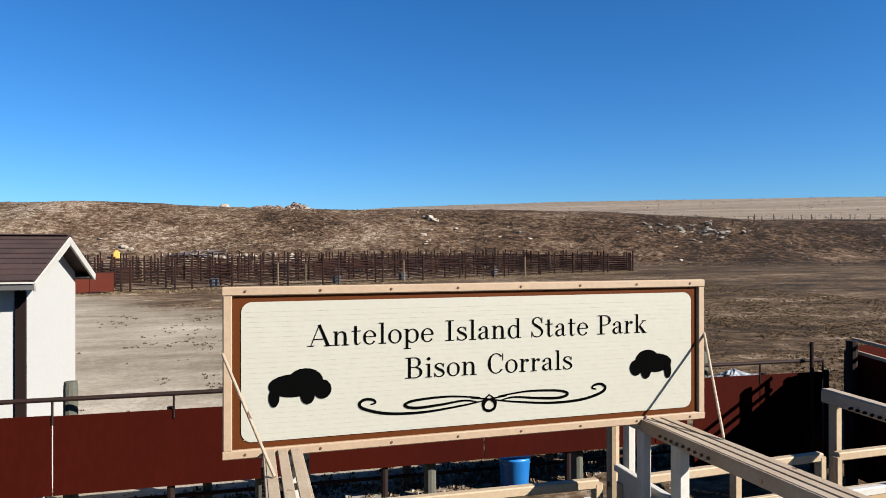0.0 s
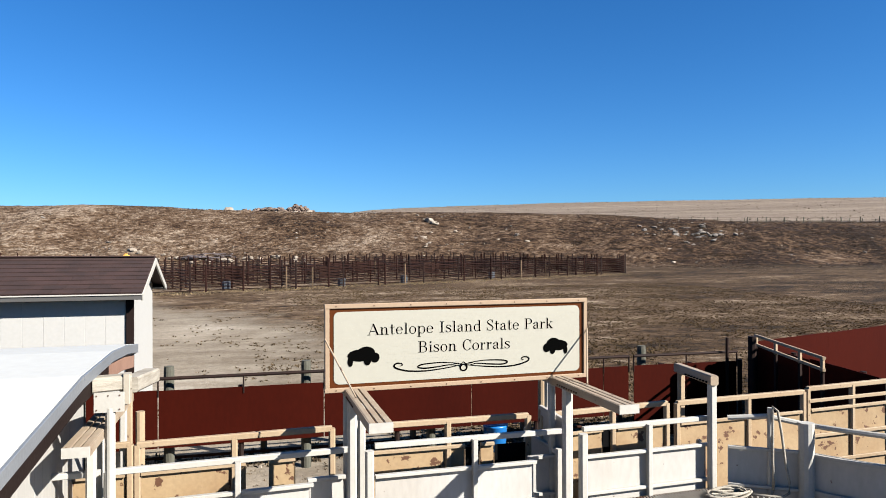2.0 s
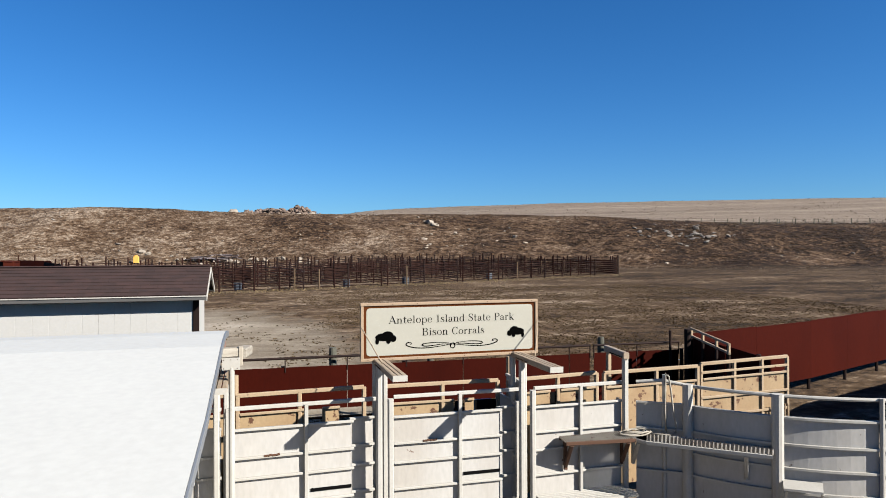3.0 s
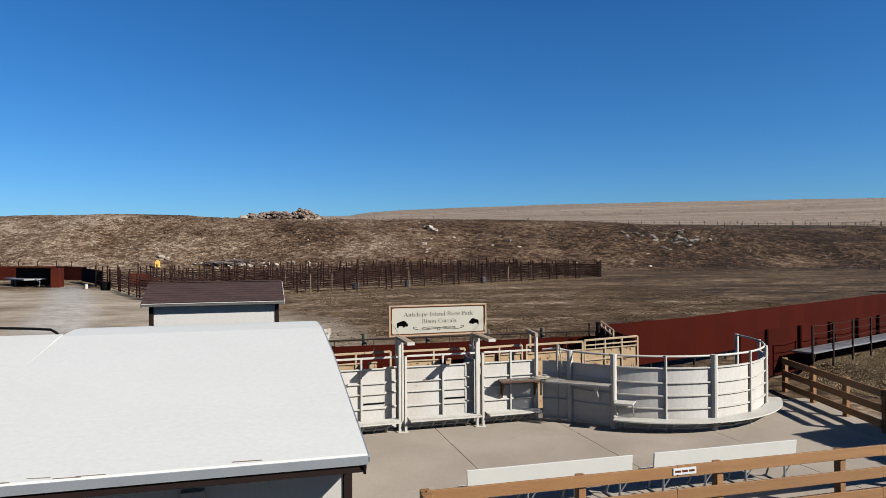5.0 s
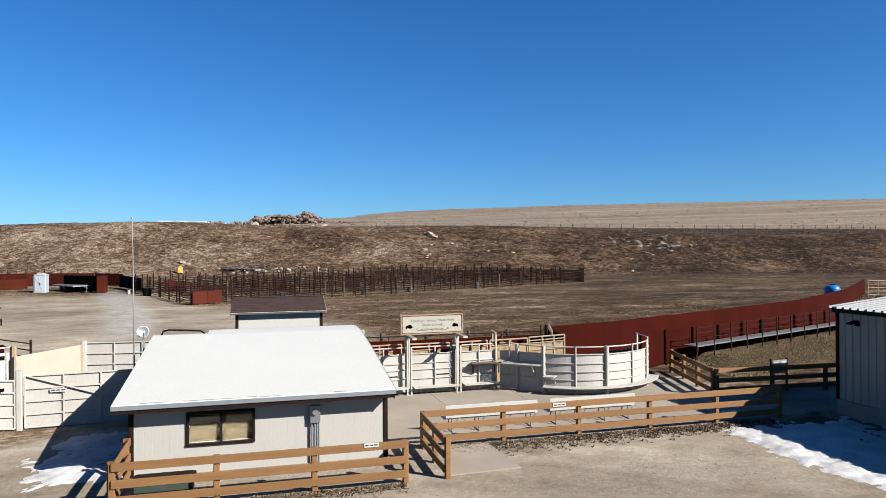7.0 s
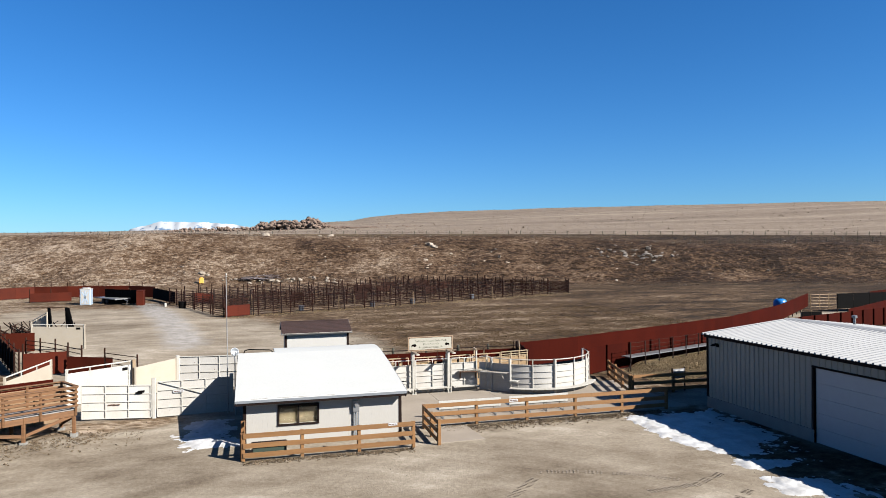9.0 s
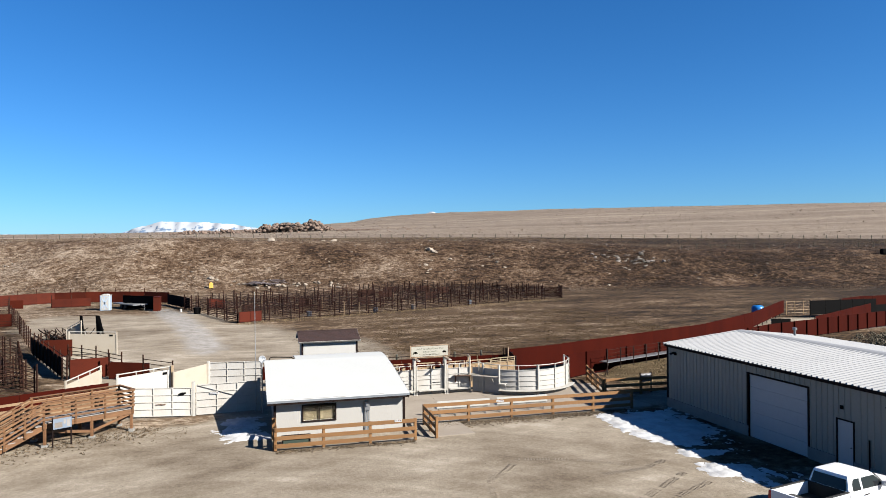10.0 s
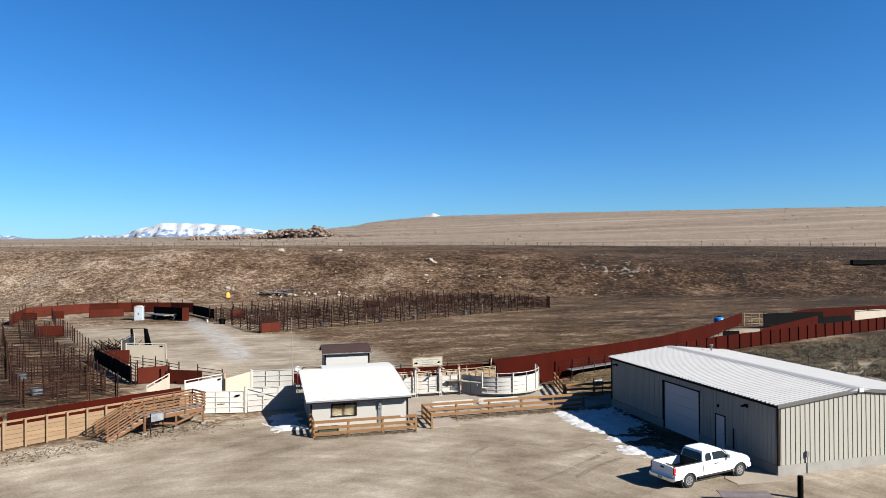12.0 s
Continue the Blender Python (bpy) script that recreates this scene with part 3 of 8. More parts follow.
# ---- office with the white roof ----
def office():
    x0, x1, y0, y1 = -10.15, -3.62, -5.55, 3.4
    t = thing("office_building", (x0, y0, 0), "pale single-storey office with a white low-slope roof and brown trim", "building")
    wx0, wx1, wz0, wz1 = -8.76, -7.19, 0.77, 1.51

    def roof_z(y):
        return 1.93 + (2.80 - 1.93) * min(1, (y + 6.08) / 7.66)

    front = ribbed((x0, y0), (wx0, y0), 0, 2.0, 0.2, 0.008, -0.0014, (0, -1), thick=0.1)
    for p, q, a, b in (((wx1, y0), (x1, y0), 0, 2.0), ((wx0, y0), (wx1, y0), 0, wz0), ((wx0, y0), (wx1, y0), wz1, 2.0)):
        s = ribbed(p, q, a, b, 0.2, 0.008, -0.0014, (0, -1), thick=0.1)
        front.add(s.v, s.f)
    part("front_wall", front, siding, t)
    part("end_wall", ribbed((x1, y0 + 0.02), (x1, y1), 0, 1.98, 0.2, 0.008, -0.0014, (1, 0), z1q=2.66, thick=0.1), siding, t)
    part("end_wall", ribbed((x0, y0 + 0.02), (x0, 1.45), 0, 1.98, 0.2, 0.008, -0.0014, (-1, 0), z1q=2.70, thick=0.1), siding, t)
    part("back_wall", ribbed((x0, 1.45), (-8.6, 1.45), 0, 2.68, 0.2, 0.008, -0.0014, (0, 1), thick=0.1), siding, t)
    part("back_wall", ribbed((-8.6, y1), (x1, y1), 0, 2.6, 0.2, 0.008, -0.0014, (0, 1), thick=0.1), siding, t)
    for cx in (x0, x1):
        part("corner_trim", Shape().box((cx - 0.06, y0 - 0.03, 0), (cx + 0.06, y0 + 0.06, 1.93)), dark_trim, t)
    # roof: a low slope to the back, with a longer part over the eastern bay
    e0, e1, ye = -10.53, -3.43, -6.08

    def rake(y):
        return e1 + 0.17 * min(1.0, (y - ye) / 6.0)

    def skin(xa, xb, ys, lift):
        top = [[(xa, y, z + lift), (xb, y, z + lift)] for y, z in ys]
        return top

    prof = [(ye, 1.93), (ye + 0.05, 1.955), (-1.0, 2.51), (1.4, 2.78), (1.65, 2.80)]
    prof_e = [(ye, 1.93), (ye + 0.05, 1.955), (-1.0, 2.51), (1.5, 2.77), (2.6, 2.79), (3.3, 2.75), (3.92, 2.68)]
    split = -8.72
    roof = Shape()
    for xa, xb, pr in ((e0, split, prof), (split, e1, prof_e)):
        n = len(pr)
        verts = [(rake(y) if x == e1 else x, y, z + dz) for dz in (0, -0.10) for x in (xa, xb) for y, z in pr]
        faces = []
        for i in range(n - 1):
            faces += [(i, i + 1, n + i + 1, n + i), (2 * n + i, 2 * n + i + 1, 3 * n + i + 1, 3 * n + i), (i, i + 1, 2 * n + i + 1, 2 * n + i), (n + i, n + i + 1, 3 * n + i + 1, 3 * n + i)]
        faces += [(0, n, 3 * n, 2 * n), (n - 1, 2 * n - 1, 4 * n - 1, 3 * n - 1)]
        roof.add(verts, faces)
    r = part("roof", roof, roof_white, t, "white sheet roofing with a grey drip edge")
    part("drip_edge", Shape().beam((e0, ye - 0.012, 1.885), (e1, ye - 0.012, 1.885), 0.02, 0.11), fascia_grey, r)
    edge = [(rake(y) + 0.012, y, z - 0.045) for y, z in prof_e]
    s = Shape()
    for a, b in zip(edge, edge[1:]):
        s.beam(a, b, 0.02, 0.085)
    part("drip_edge", s, fascia_grey, r)
    for (a, b), mat, lab in zip(zip(edge, edge[1:]), [dark_trim] * 4 + [bare_fascia] * 3, [""] * 4 + ["bare peeling wood fascia"] * 3):
        part("fascia", Shape().beam(Vector(a) + Vector((-0.05, 0, -0.12)), Vector(b) + Vector((-0.05, 0, -0.12)), 0.035, 0.15), mat, r, lab)
    part("fascia", Shape().beam((e0, ye + 0.03, 1.78), (e1 - 0.02, ye + 0.03, 1.78), 0.03, 0.10), dark_trim, r)
    grime = material("roof_grime", (0.30, 0.24, 0.17), 0.95, second=(0.12, 0.09, 0.06), scale=6, fine=40, amount=0.8)
    gx = e0 + 0.3
    while gx < e1 - 0.3:
        gl, gw = random.uniform(0.05, 0.5), random.uniform(0.006, 0.022)
        gy = ye + 0.085 + 0.015 * math.sin(gx * 2.3) + random.gauss(0, 0.012)
        gz = 1.955 + (gy - ye - 0.05) * 0.1175 + 0.003
        if random.random() < 0.35 + 0.35 * math.sin(gx * 0.8 + 1.5):
            part("dirt_streak", Shape().beam((gx, gy, gz), (gx + gl, gy + random.gauss(0, 0.015), gz), gw, 0.006), grime, r)
        gx += gl * 0.8
    # window
    w = part("window", Shape().beam((wx0, y0 - 0.02, wz1 + 0.035), (wx1, y0 - 0.02, wz1 + 0.035), 0.07, 0.07), dark_trim, t, "two-pane sliding window in a dark brown frame")
    part("sill", Shape().beam((wx0 - 0.07, y0 - 0.025, wz0 - 0.035), (wx1 + 0.07, y0 - 0.025, wz0 - 0.035), 0.08, 0.07), dark_trim, w)
    for xx in (wx0 - 0.035, wx1 + 0.035):
        part("jamb", Shape().box((xx - 0.035, y0 - 0.055, wz0 - 0.03), (xx + 0.035, y0 + 0.03, wz1 + 0.07)), dark_trim, w)
    xm = (wx0 + wx1) / 2
    part("mullion", Shape().box((xm - 0.03, y0 - 0.01, wz0), (xm + 0.03, y0 + 0.03, wz1)), dark_trim, w)
    for a, b in ((wx0, xm - 0.03), (xm + 0.03, wx1)):
        pane = part("pane", Shape().box((a, y0 + 0.03, wz0), (b, y0 + 0.036, wz1)), window_glass, w)
        pane.visible_shadow = False
    part("blind", Shape().box((wx0, y0 + 0.085, wz0), (wx1, y0 + 0.095, wz1)), blind, w, "tan drawn blind")
    # meter
    m = part("meter_box", Shape().box((-5.70, y0 - 0.14, 1.10), (-5.42, y0 - 0.01, 1.55)), galvanised, t, "grey electric meter box")
    part("meter_dial", Shape().tube([(-5.56, y0 - 0.14, 1.40), (-5.56, y0 - 0.20, 1.40)], 0.08, 16), galvanised, m)
    for dx in (-0.09, 0.0, 0.10):
        part("conduit", Shape().tube([(-5.56 + dx, y0 - 0.07, 0.0), (-5.56 + dx, y0 - 0.07, 1.12)], 0.028, 8), fascia_grey, m)


office()


# ---- storage shed ----
def shed():
    x0, x1, y0, y1 = -7.85, -4.02, 8.56, 11.28
    ez, rz, ry = 2.965, 3.53, 9.94
    t = thing("storage_shed", (x0, y0, 0), "white storage shed with a brown shingle gable roof", "shed")
    part("front_wall", ribbed((x0, y0), (x1, y0), 0, 2.98, 0.3, 0.008, -0.003, (0, -1), thick=0.08), shed_white, t)
    part("back_wall", ribbed((x0, y1), (x1, y1), 0, 2.98, 0.3, 0.008, -0.003, (0, 1), thick=0.08), siding, t)
    for x, o in ((x0, 0.08), (x1, -0.08)):
        part("gable_wall", Shape().prism([(x, y0, 0), (x, y1, 0), (x, y1, 2.97), (x, ry, 3.44), (x, y0, 2.97)], (o, 0, 0)), shed_white, t)
    for cx in (x0, x1):
        part("corner_trim", Shape().box((cx - 0.06, y0 - 0.03, 0), (cx + 0.06, y0 + 0.01, 2.93)), dark_trim, t)
    rx0, rx1 = x0 - 0.25, x1 + 0.22
    over = 0.29
    for s in (-1, 1):
        ye = (y0 - over) if s < 0 else (y1 + over)
        r = part("roof_slope", Shape().prism([(rx0, ye, ez), (rx1, ye, ez), (rx1, ry, rz), (rx0, ry, rz)], (0, 0, -0.07)), shingle, t, "brown asphalt shingles")
        if s < 0:
            rows = 9
            for k in range(rows):
                a, b = k / rows, (k + 1) / rows
                ya, za, yb, zb = ye + (ry - ye) * a, ez + (rz - ez) * a, ye + (ry - ye) * b, ez + (rz - ez) * b
                nn = 13
                for i in range(nn):
                    xa = rx0 + (rx1 - rx0) * (i + (0.5 if k % 2 else 0)) / nn
                    xb = min(rx1, xa + (rx1 - rx0) / nn - 0.006)
                    if xb - xa < 0.05:
                        continue
                    part("shingle", Shape().prism([(xa, ya - 0.012, za + 0.018), (xb, ya - 0.012, za + 0.018), (xb, yb, zb + 0.004), (xa, yb, zb + 0.004)], (0, 0, -0.012)), shingle, r)
        part("eave_board", Shape().beam((rx0, ye, ez - 0.075), (rx1, ye, ez - 0.075), 0.03, 0.07), gutter_grey, t)
        part("drip_edge", Shape().beam((rx0, ye - 0.02 * -s, ez - 0.025), (rx1, ye - 0.02 * -s, ez - 0.025), 0.03, 0.022), white_paint, t)
        part("soffit", Shape().prism([(rx0 + 0.03, ye, ez - 0.10), (rx1 - 0.03, ye, ez - 0.10), (rx1 - 0.03, (y0 if s < 0 else y1), ez - 0.07), (rx0 + 0.03, (y0 if s < 0 else y1), ez - 0.07)], (0, 0, 0.012)), gutter_grey, t)
        for rx in (rx0, rx1):
            part("rake_board", Shape().beam((rx, ye, ez - 0.075), (rx, ry, rz - 0.075), 0.03, 0.11), white_paint, t)
    part("ridge_cap", Shape().beam((rx0, ry, rz + 0.012), (rx1, ry, rz + 0.012), 0.22, 0.02), shingle, t)


shed()


# ---- metal building ----
def shop():
    x0, x1, y0, y1 = 12.26, 22.6, -22.4, -5.14
    xr, ez, rz, cz = 17.43, 3.56, 4.12, 0.52
    t = thing("metal_building", (x0, y0, 0), "beige ribbed metal workshop with white metal roof on concrete", "building")
    gy0, gy1, dy0, dy1 = -15.81, -12.03, -18.25, -17.36
    gz, dz = 3.05, 2.13
    base = Shape()
    for a, b in ((y0, dy0), (dy1, gy0), (gy1, y1)):
        base.box((x0 - 0.06, a, -0.2), (x0 + 0.2, b, cz), 0.03)
    base.box((x0 - 0.06, y0 - 0.06, -0.2), (x1 + 0.06, y0 + 0.18, cz), 0.03)
    base.box((x1 - 0.2, y0, -0.2), (x1 + 0.06, y1, cz), 0.03)
    base.box((x0, y1 - 0.18, -0.2), (x1, y1 + 0.06, cz), 0.03)
    part("concrete_base", base, footing, t, "board-marked concrete footing wall")
    side = Shape()
    for a, b, za, zb in ((y0, dy0, cz, ez), (dy0, dy1, dz, ez), (dy1, gy0, cz, ez), (gy0, gy1, gz, ez), (gy1, y1, cz, ez)):
        s = ribbed((x0, a), (x0, b), za, zb, 0.305, 0.07, 0.03, (-1, 0), thick=0.05)
        side.add(s.v, s.f)
    part("side_wall", side, metal_wall, t)
    part("side_wall", ribbed((x1, y0), (x1, y1), cz, ez, 0.305, 0.07, 0.03, (1, 0), thick=0.05), metal_wall, t)
    for yy, nn in ((y0, -1), (y1, 1)):
        s = ribbed((x0, yy), (xr, yy), cz, ez, 0.305, 0.07, 0.03, (0, nn), z1q=rz - 0.03, thick=0.05)
        s2 = ribbed((xr, yy), (x1, yy), cz, rz - 0.03, 0.305, 0.07, 0.03, (0, nn), z1q=ez, thick=0.05)
        part("gable_wall", s.add(s2.v, s2.f), metal_wall, t)
    for s, xe in ((-1, x0 - 0.12), (1, x1 + 0.12)):
        prof = []
        yy = y0 - 0.1
        while yy < y1 + 0.1:
            prof += [(yy, 0), (yy + 0.19, 0), (yy + 0.205, 0.07), (yy + 0.285, 0.07)]
            yy += 0.305
        rings = [[(x, y, z + o) for y, o in prof] + [(x, y, z - 0.05) for y, o in reversed(prof)] for x, z in ((xe, ez + 0.06), (xr, rz + 0.06))]
        part("roof_slope", Shape().ring(rings), metal_roof, t, "white standing-rib metal roofing")
        part("eave_trim", Shape().beam((xe - s * 0.01, y0 - 0.1, ez + 0.0), (xe - s * 0.01, y1 + 0.1, ez + 0.0), 0.10, 0.13), dark_trim, t)
    part("ridge_cap", Shape().prism([(xr - 0.70, y0 - 0.16, rz - 0.02), (xr - 0.26, y0 - 0.16, rz + 0.12), (xr, y0 - 0.16, rz + 0.15), (xr + 0.26, y0 - 0.16, rz + 0.12), (xr + 0.70, y0 - 0.16, rz - 0.02)], (0, y1 - y0 + 0.32, 0)), metal_roof, t)
    part("ridge_end", Shape().box((xr - 0.16, y0 - 0.21, rz - 0.08), (xr + 0.16, y0 - 0.165, rz + 0.14), 0.2), bench_white, t, "white ridge end cap")
    for yy in (y0 - 0.1, y1 + 0.1):
        for xe in (x0 - 0.1, x1 + 0.1):
            part("rake_trim", Shape().beam((xe, yy, ez + 0.015), (xr, yy, rz + 0.015), 0.09, 0.20), gutter_grey, t)
    for yy in (y0, y1):
        part("corner_trim", Shape().box((x0 - 0.05, yy - 0.06, cz), (x0 + 0.08, yy + 0.06, ez)), dark_trim, t)
    # overhead door
    d = part("overhead_door", Shape().box((x0 + 0.09, gy0, 0.0), (x0 + 0.10, gy1, 0.02)), dark_trim, t, "white sectional overhead door")
    for k in range(5):
        h = gz / 5
        part("door_section", Shape().box((x0 + 0.05, gy0 + 0.02, k * h + 0.004), (x0 + 0.09, gy1 - 0.02, (k + 1) * h - 0.004), 0.12), door_white, d)
    for yy in (gy0 - 0.05, gy1 + 0.05):
        part("door_jamb", Shape().box((x0 - 0.05, yy - 0.05, 0), (x0 + 0.12, yy + 0.05, gz)), dark_trim, d)
    part("door_head", Shape().beam((x0 + 0.02, gy0 - 0.1, gz + 0.04), (x0 + 0.02, gy1 + 0.1, gz + 0.04), 0.14, 0.08), dark_trim, d)
    e = part("entry_door", Shape().box((x0 + 0.0, dy0 + 0.05, 0.12), (x0 + 0.045, dy1 - 0.05, dz - 0.05), 0.1), door_white, t, "plain white steel entry door")
    for yy in (dy0 + 0.02, dy1 - 0.02):
        part("door_jamb", Shape().box((x0 - 0.04, yy - 0.03, 0), (x0 + 0.08, yy + 0.03, dz)), dark_trim, e)
    part("door_head", Shape().beam((x0 + 0.02, dy0, dz - 0.02), (x0 + 0.02, dy1, dz - 0.02), 0.12, 0.06), dark_trim, e)
    part("door_knob", Shape().tube([(x0 - 0.005, dy0 + 0.13, 1.05), (x0 - 0.06, dy0 + 0.13, 1.05)], 0.03, 10), chrome, e)
    for yy, zz in ((-6.0, 3.1), (-20.15, 3.05)):
        f = part("wall_light", Shape().box((x0 - 0.12, yy - 0.07, zz), (x0 - 0.02, yy + 0.07, zz + 0.14)), black_metal, t, "dark wall light")
        part("light_hood", Shape().prism([(x0 - 0.10, yy - 0.10, zz + 0.14), (x0 - 0.10, yy + 0.10, zz + 0.14), (x0 - 0.40, yy + 0.10, zz + 0.06), (x0 - 0.40, yy - 0.10, zz + 0.06)], (0, 0, 0.05)), black_metal, f)
    part("vent_box", Shape().box((x0 - 0.08, -17.75, 2.55), (x0 - 0.03, -17.6, 2.70)), black_metal, t)
    v = part("roof_vent", Shape().tube([(19.9, -6.6, 3.85), (19.9, -6.6, 4.35)], 0.07, 10), galvanised, t)
    part("vent_cap", Shape().tube([(19.9, -6.6, 4.33), (19.9, -6.6, 4.45)], 0.13, 10), galvanised, v)
    p = part("outlet_box", Shape().box((14.05 - 0.12, y0 - 0.13, 0.85), (14.05 + 0.02, y0 - 0.04, 1.15)), galvanised, t)
    part("conduit", Shape().tube([(14.0, y0 - 0.09, -0.05), (14.0, y0 - 0.09, 0.9)], 0.02, 6), galvanised, p)
    part("wall_conduit", Shape().tube([(x0 - 0.05, -19.0, 0.1), (x0 - 0.05, -19.0, 1.6)], 0.03, 6), black_metal, t)


shop()


# ---- paved working area ----
def paving():
    """Concrete slabs with open joints."""
    t = thing("concrete_yard", (-3.4, -4.9, 0), "worn concrete slabs in front of the corral", "paving", "", "structure")
    xs, ys = [-3.5, -0.35, 2.9, 6.2, 9.6, 11.3], [-4.85, -2.1, 0.75, 2.6]
    for i in range(len(xs) - 1):
        for j in range(len(ys) - 1):
            part("slab", Shape().box((xs[i] + 0.008, ys[j] + 0.008, -0.15), (xs[i + 1] - 0.008, ys[j + 1] - 0.008, 0.02 + random.uniform(0, 0.004)), 0.01), concrete, t)
    single("ramp_slab", Shape().slab([(-2.35, -7.7), (-0.42, -7.62), (-0.5, -5.2), (-2.3, -5.2)], -0.1, 0.035), concrete, (-2.3, -7.7, 0), "small concrete pad at the fence opening", "paving", "", "structure")
    single("door_slab", Shape().slab([(9.35, -22.0), (9.4, -22.95), (12.2, -23.1), (12.2, -20.6), (10.6, -20.6)], -0.1, 0.03), concrete, (9.4, -22, 0), "concrete apron by the workshop door", "paving", "", "structure")


paving()

# ---- plank fences ----
plank_fence("brown-stained three-plank fence along the concrete yard", [(-2.42, -5.0), (9.95, -5.0)], rail_wood)
plank_fence("short brown-stained plank fence beside the opening", [(-2.42, -5.15), (-2.48, -7.85)], rail_wood, spacing=1.3)
plank_fence("brown-stained plank fence in front of the office", [(-10.2, -7.85), (-3.56, -7.85)], rail_wood)
plank_fence("brown-stained plank fence at the end of the office", [(-10.24, -5.75), (-10.24, -7.75)], rail_wood, spacing=2.0, side=-1)
plank_fence("brown-stained plank fence leading to the loading ramp", [(11.5, 3.6), (10.1, -1.3)], rail_wood, spacing=1.7, top=1.1)
plank_fence("brown-stained plank fence in the shade of the workshop", [(10.2, -1.4), (20.0, -1.9)], rail_wood, spacing=2.2)


# ---- corral: chute, frames, sign ----
CH_Y, TOP_Z, RAIL_Z = 2.27, 1.60, 1.87


def chute_panel(xa, xb, ya=CH_Y, yb=CH_Y, shelf=True, window=True, bay=0.82):
    """A white sheet side of the chute between two frames; past the share bay it is set back."""
    a, b = Vector((xa, ya, 0)), Vector((xb, yb, 0))
    d = (b - a).normalized()
    nrm = Vector((d.y, -d.x, 0))
    t = thing("corral_fence", (xa, ya, 0), "white-painted steel chute panel with ribs and an open top rail", "cattle panel", "chute panels")
    m, e = a.lerp(b, 0.50), a.lerp(b, bay)

    def up(z):
        return Vector((0, 0, z))

    for p, q, back in ((a, m, 0.0), (m, e, 0.0), (e, b, 0.13)):
        p, q = p - nrm * back, q - nrm * back
        # the sheet is made of four plates, each lapped a little over the one below
        for k, (z0, z1) in enumerate(((0.06, 0.62), (0.62, 0.98), (0.98, 1.24), (1.24, TOP_Z))):
            lean = random.uniform(0.0, 0.006)
            part("sheet", Shape().prism([p + d * 0.004 + up(z0), q - d * 0.004 + up(z0), q - d * 0.004 + up(z1) - nrm * lean, p + d * 0.004 + up(z1) - nrm * lean], -nrm * 0.012), white_sheet, t)
        for z in (0.10, 0.62, 0.98, 1.24, TOP_Z):
            tip = 0.03 if q is not m and back == 0 else 0.0
            part("rib", Shape().beam(p + nrm * 0.02 + up(z), q + d * tip + nrm * 0.02 + up(z), 0.05, 0.032), white_paint, t)
    part("return_sheet", Shape().prism([e + up(0.06), e - nrm * 0.13 + up(0.06), e - nrm * 0.13 + up(TOP_Z), e + up(TOP_Z)], d * 0.01), white_sheet, t)
    part("top_rail", Shape().beam(a + up(RAIL_Z), b + up(RAIL_Z), 0.05, 0.05), white_paint, t)
    part("upright", Shape().beam(m + nrm * 0.045 + up(0.05), m + nrm * 0.045 + up(RAIL_Z), 0.05, 0.05, (0, 1, 0)), white_paint, t)
    if window:
        p, q = m + d * 0.06, e + d * 0.0
        part("slot", Shape().beam(p + nrm * 0.006 + up(0.74), q + nrm * 0.006 + up(0.74), 0.012, 0.042), black_metal, t, "dark open slot")
        p = a.lerp(b, 0.26)
        for k in range(4):
            part("latch_link", Shape().beam(p + d * (0.05 * k - 0.08) + nrm * 0.045 + up(1.255), p + d * (0.05 * k - 0.035) + nrm * 0.045 + up(1.255 + 0.008 * (k % 2)), 0.02, 0.024), rusty, t)
    if shelf:
        s = part("step", Shape().prism([a + up(0.30), b + up(0.30), b + nrm * 0.42 + up(0.29), a + nrm * 0.42 + up(0.29)], (0, 0, 0.035)), white_paint, t, "white foot step")
        for k in range(1, 6):
            p = a.lerp(b, k / 6)
            part("brace", Shape().beam(p + up(0.03) + nrm * 0.02, p + nrm * 0.38 + up(0.28), 0.03, 0.02), white_paint, s)
        for k in range(6):
            o = 0.04 + k * 0.065
            part("tread_bar", Shape().beam(a + nrm * o + up(0.335), b + nrm * o + up(0.335), 0.012, 0.01), white_paint, s)
    return t


chute_panel(-5.2, -3.28, 2.17, 2.25)
chute_panel(-3.17, -1.30, 2.25, 2.36)
chute_panel(-1.05, 0.82, 2.40, 2.42)
chute_panel(1.02, 2.48, 2.42, 2.48, bay=0.98, window=False)


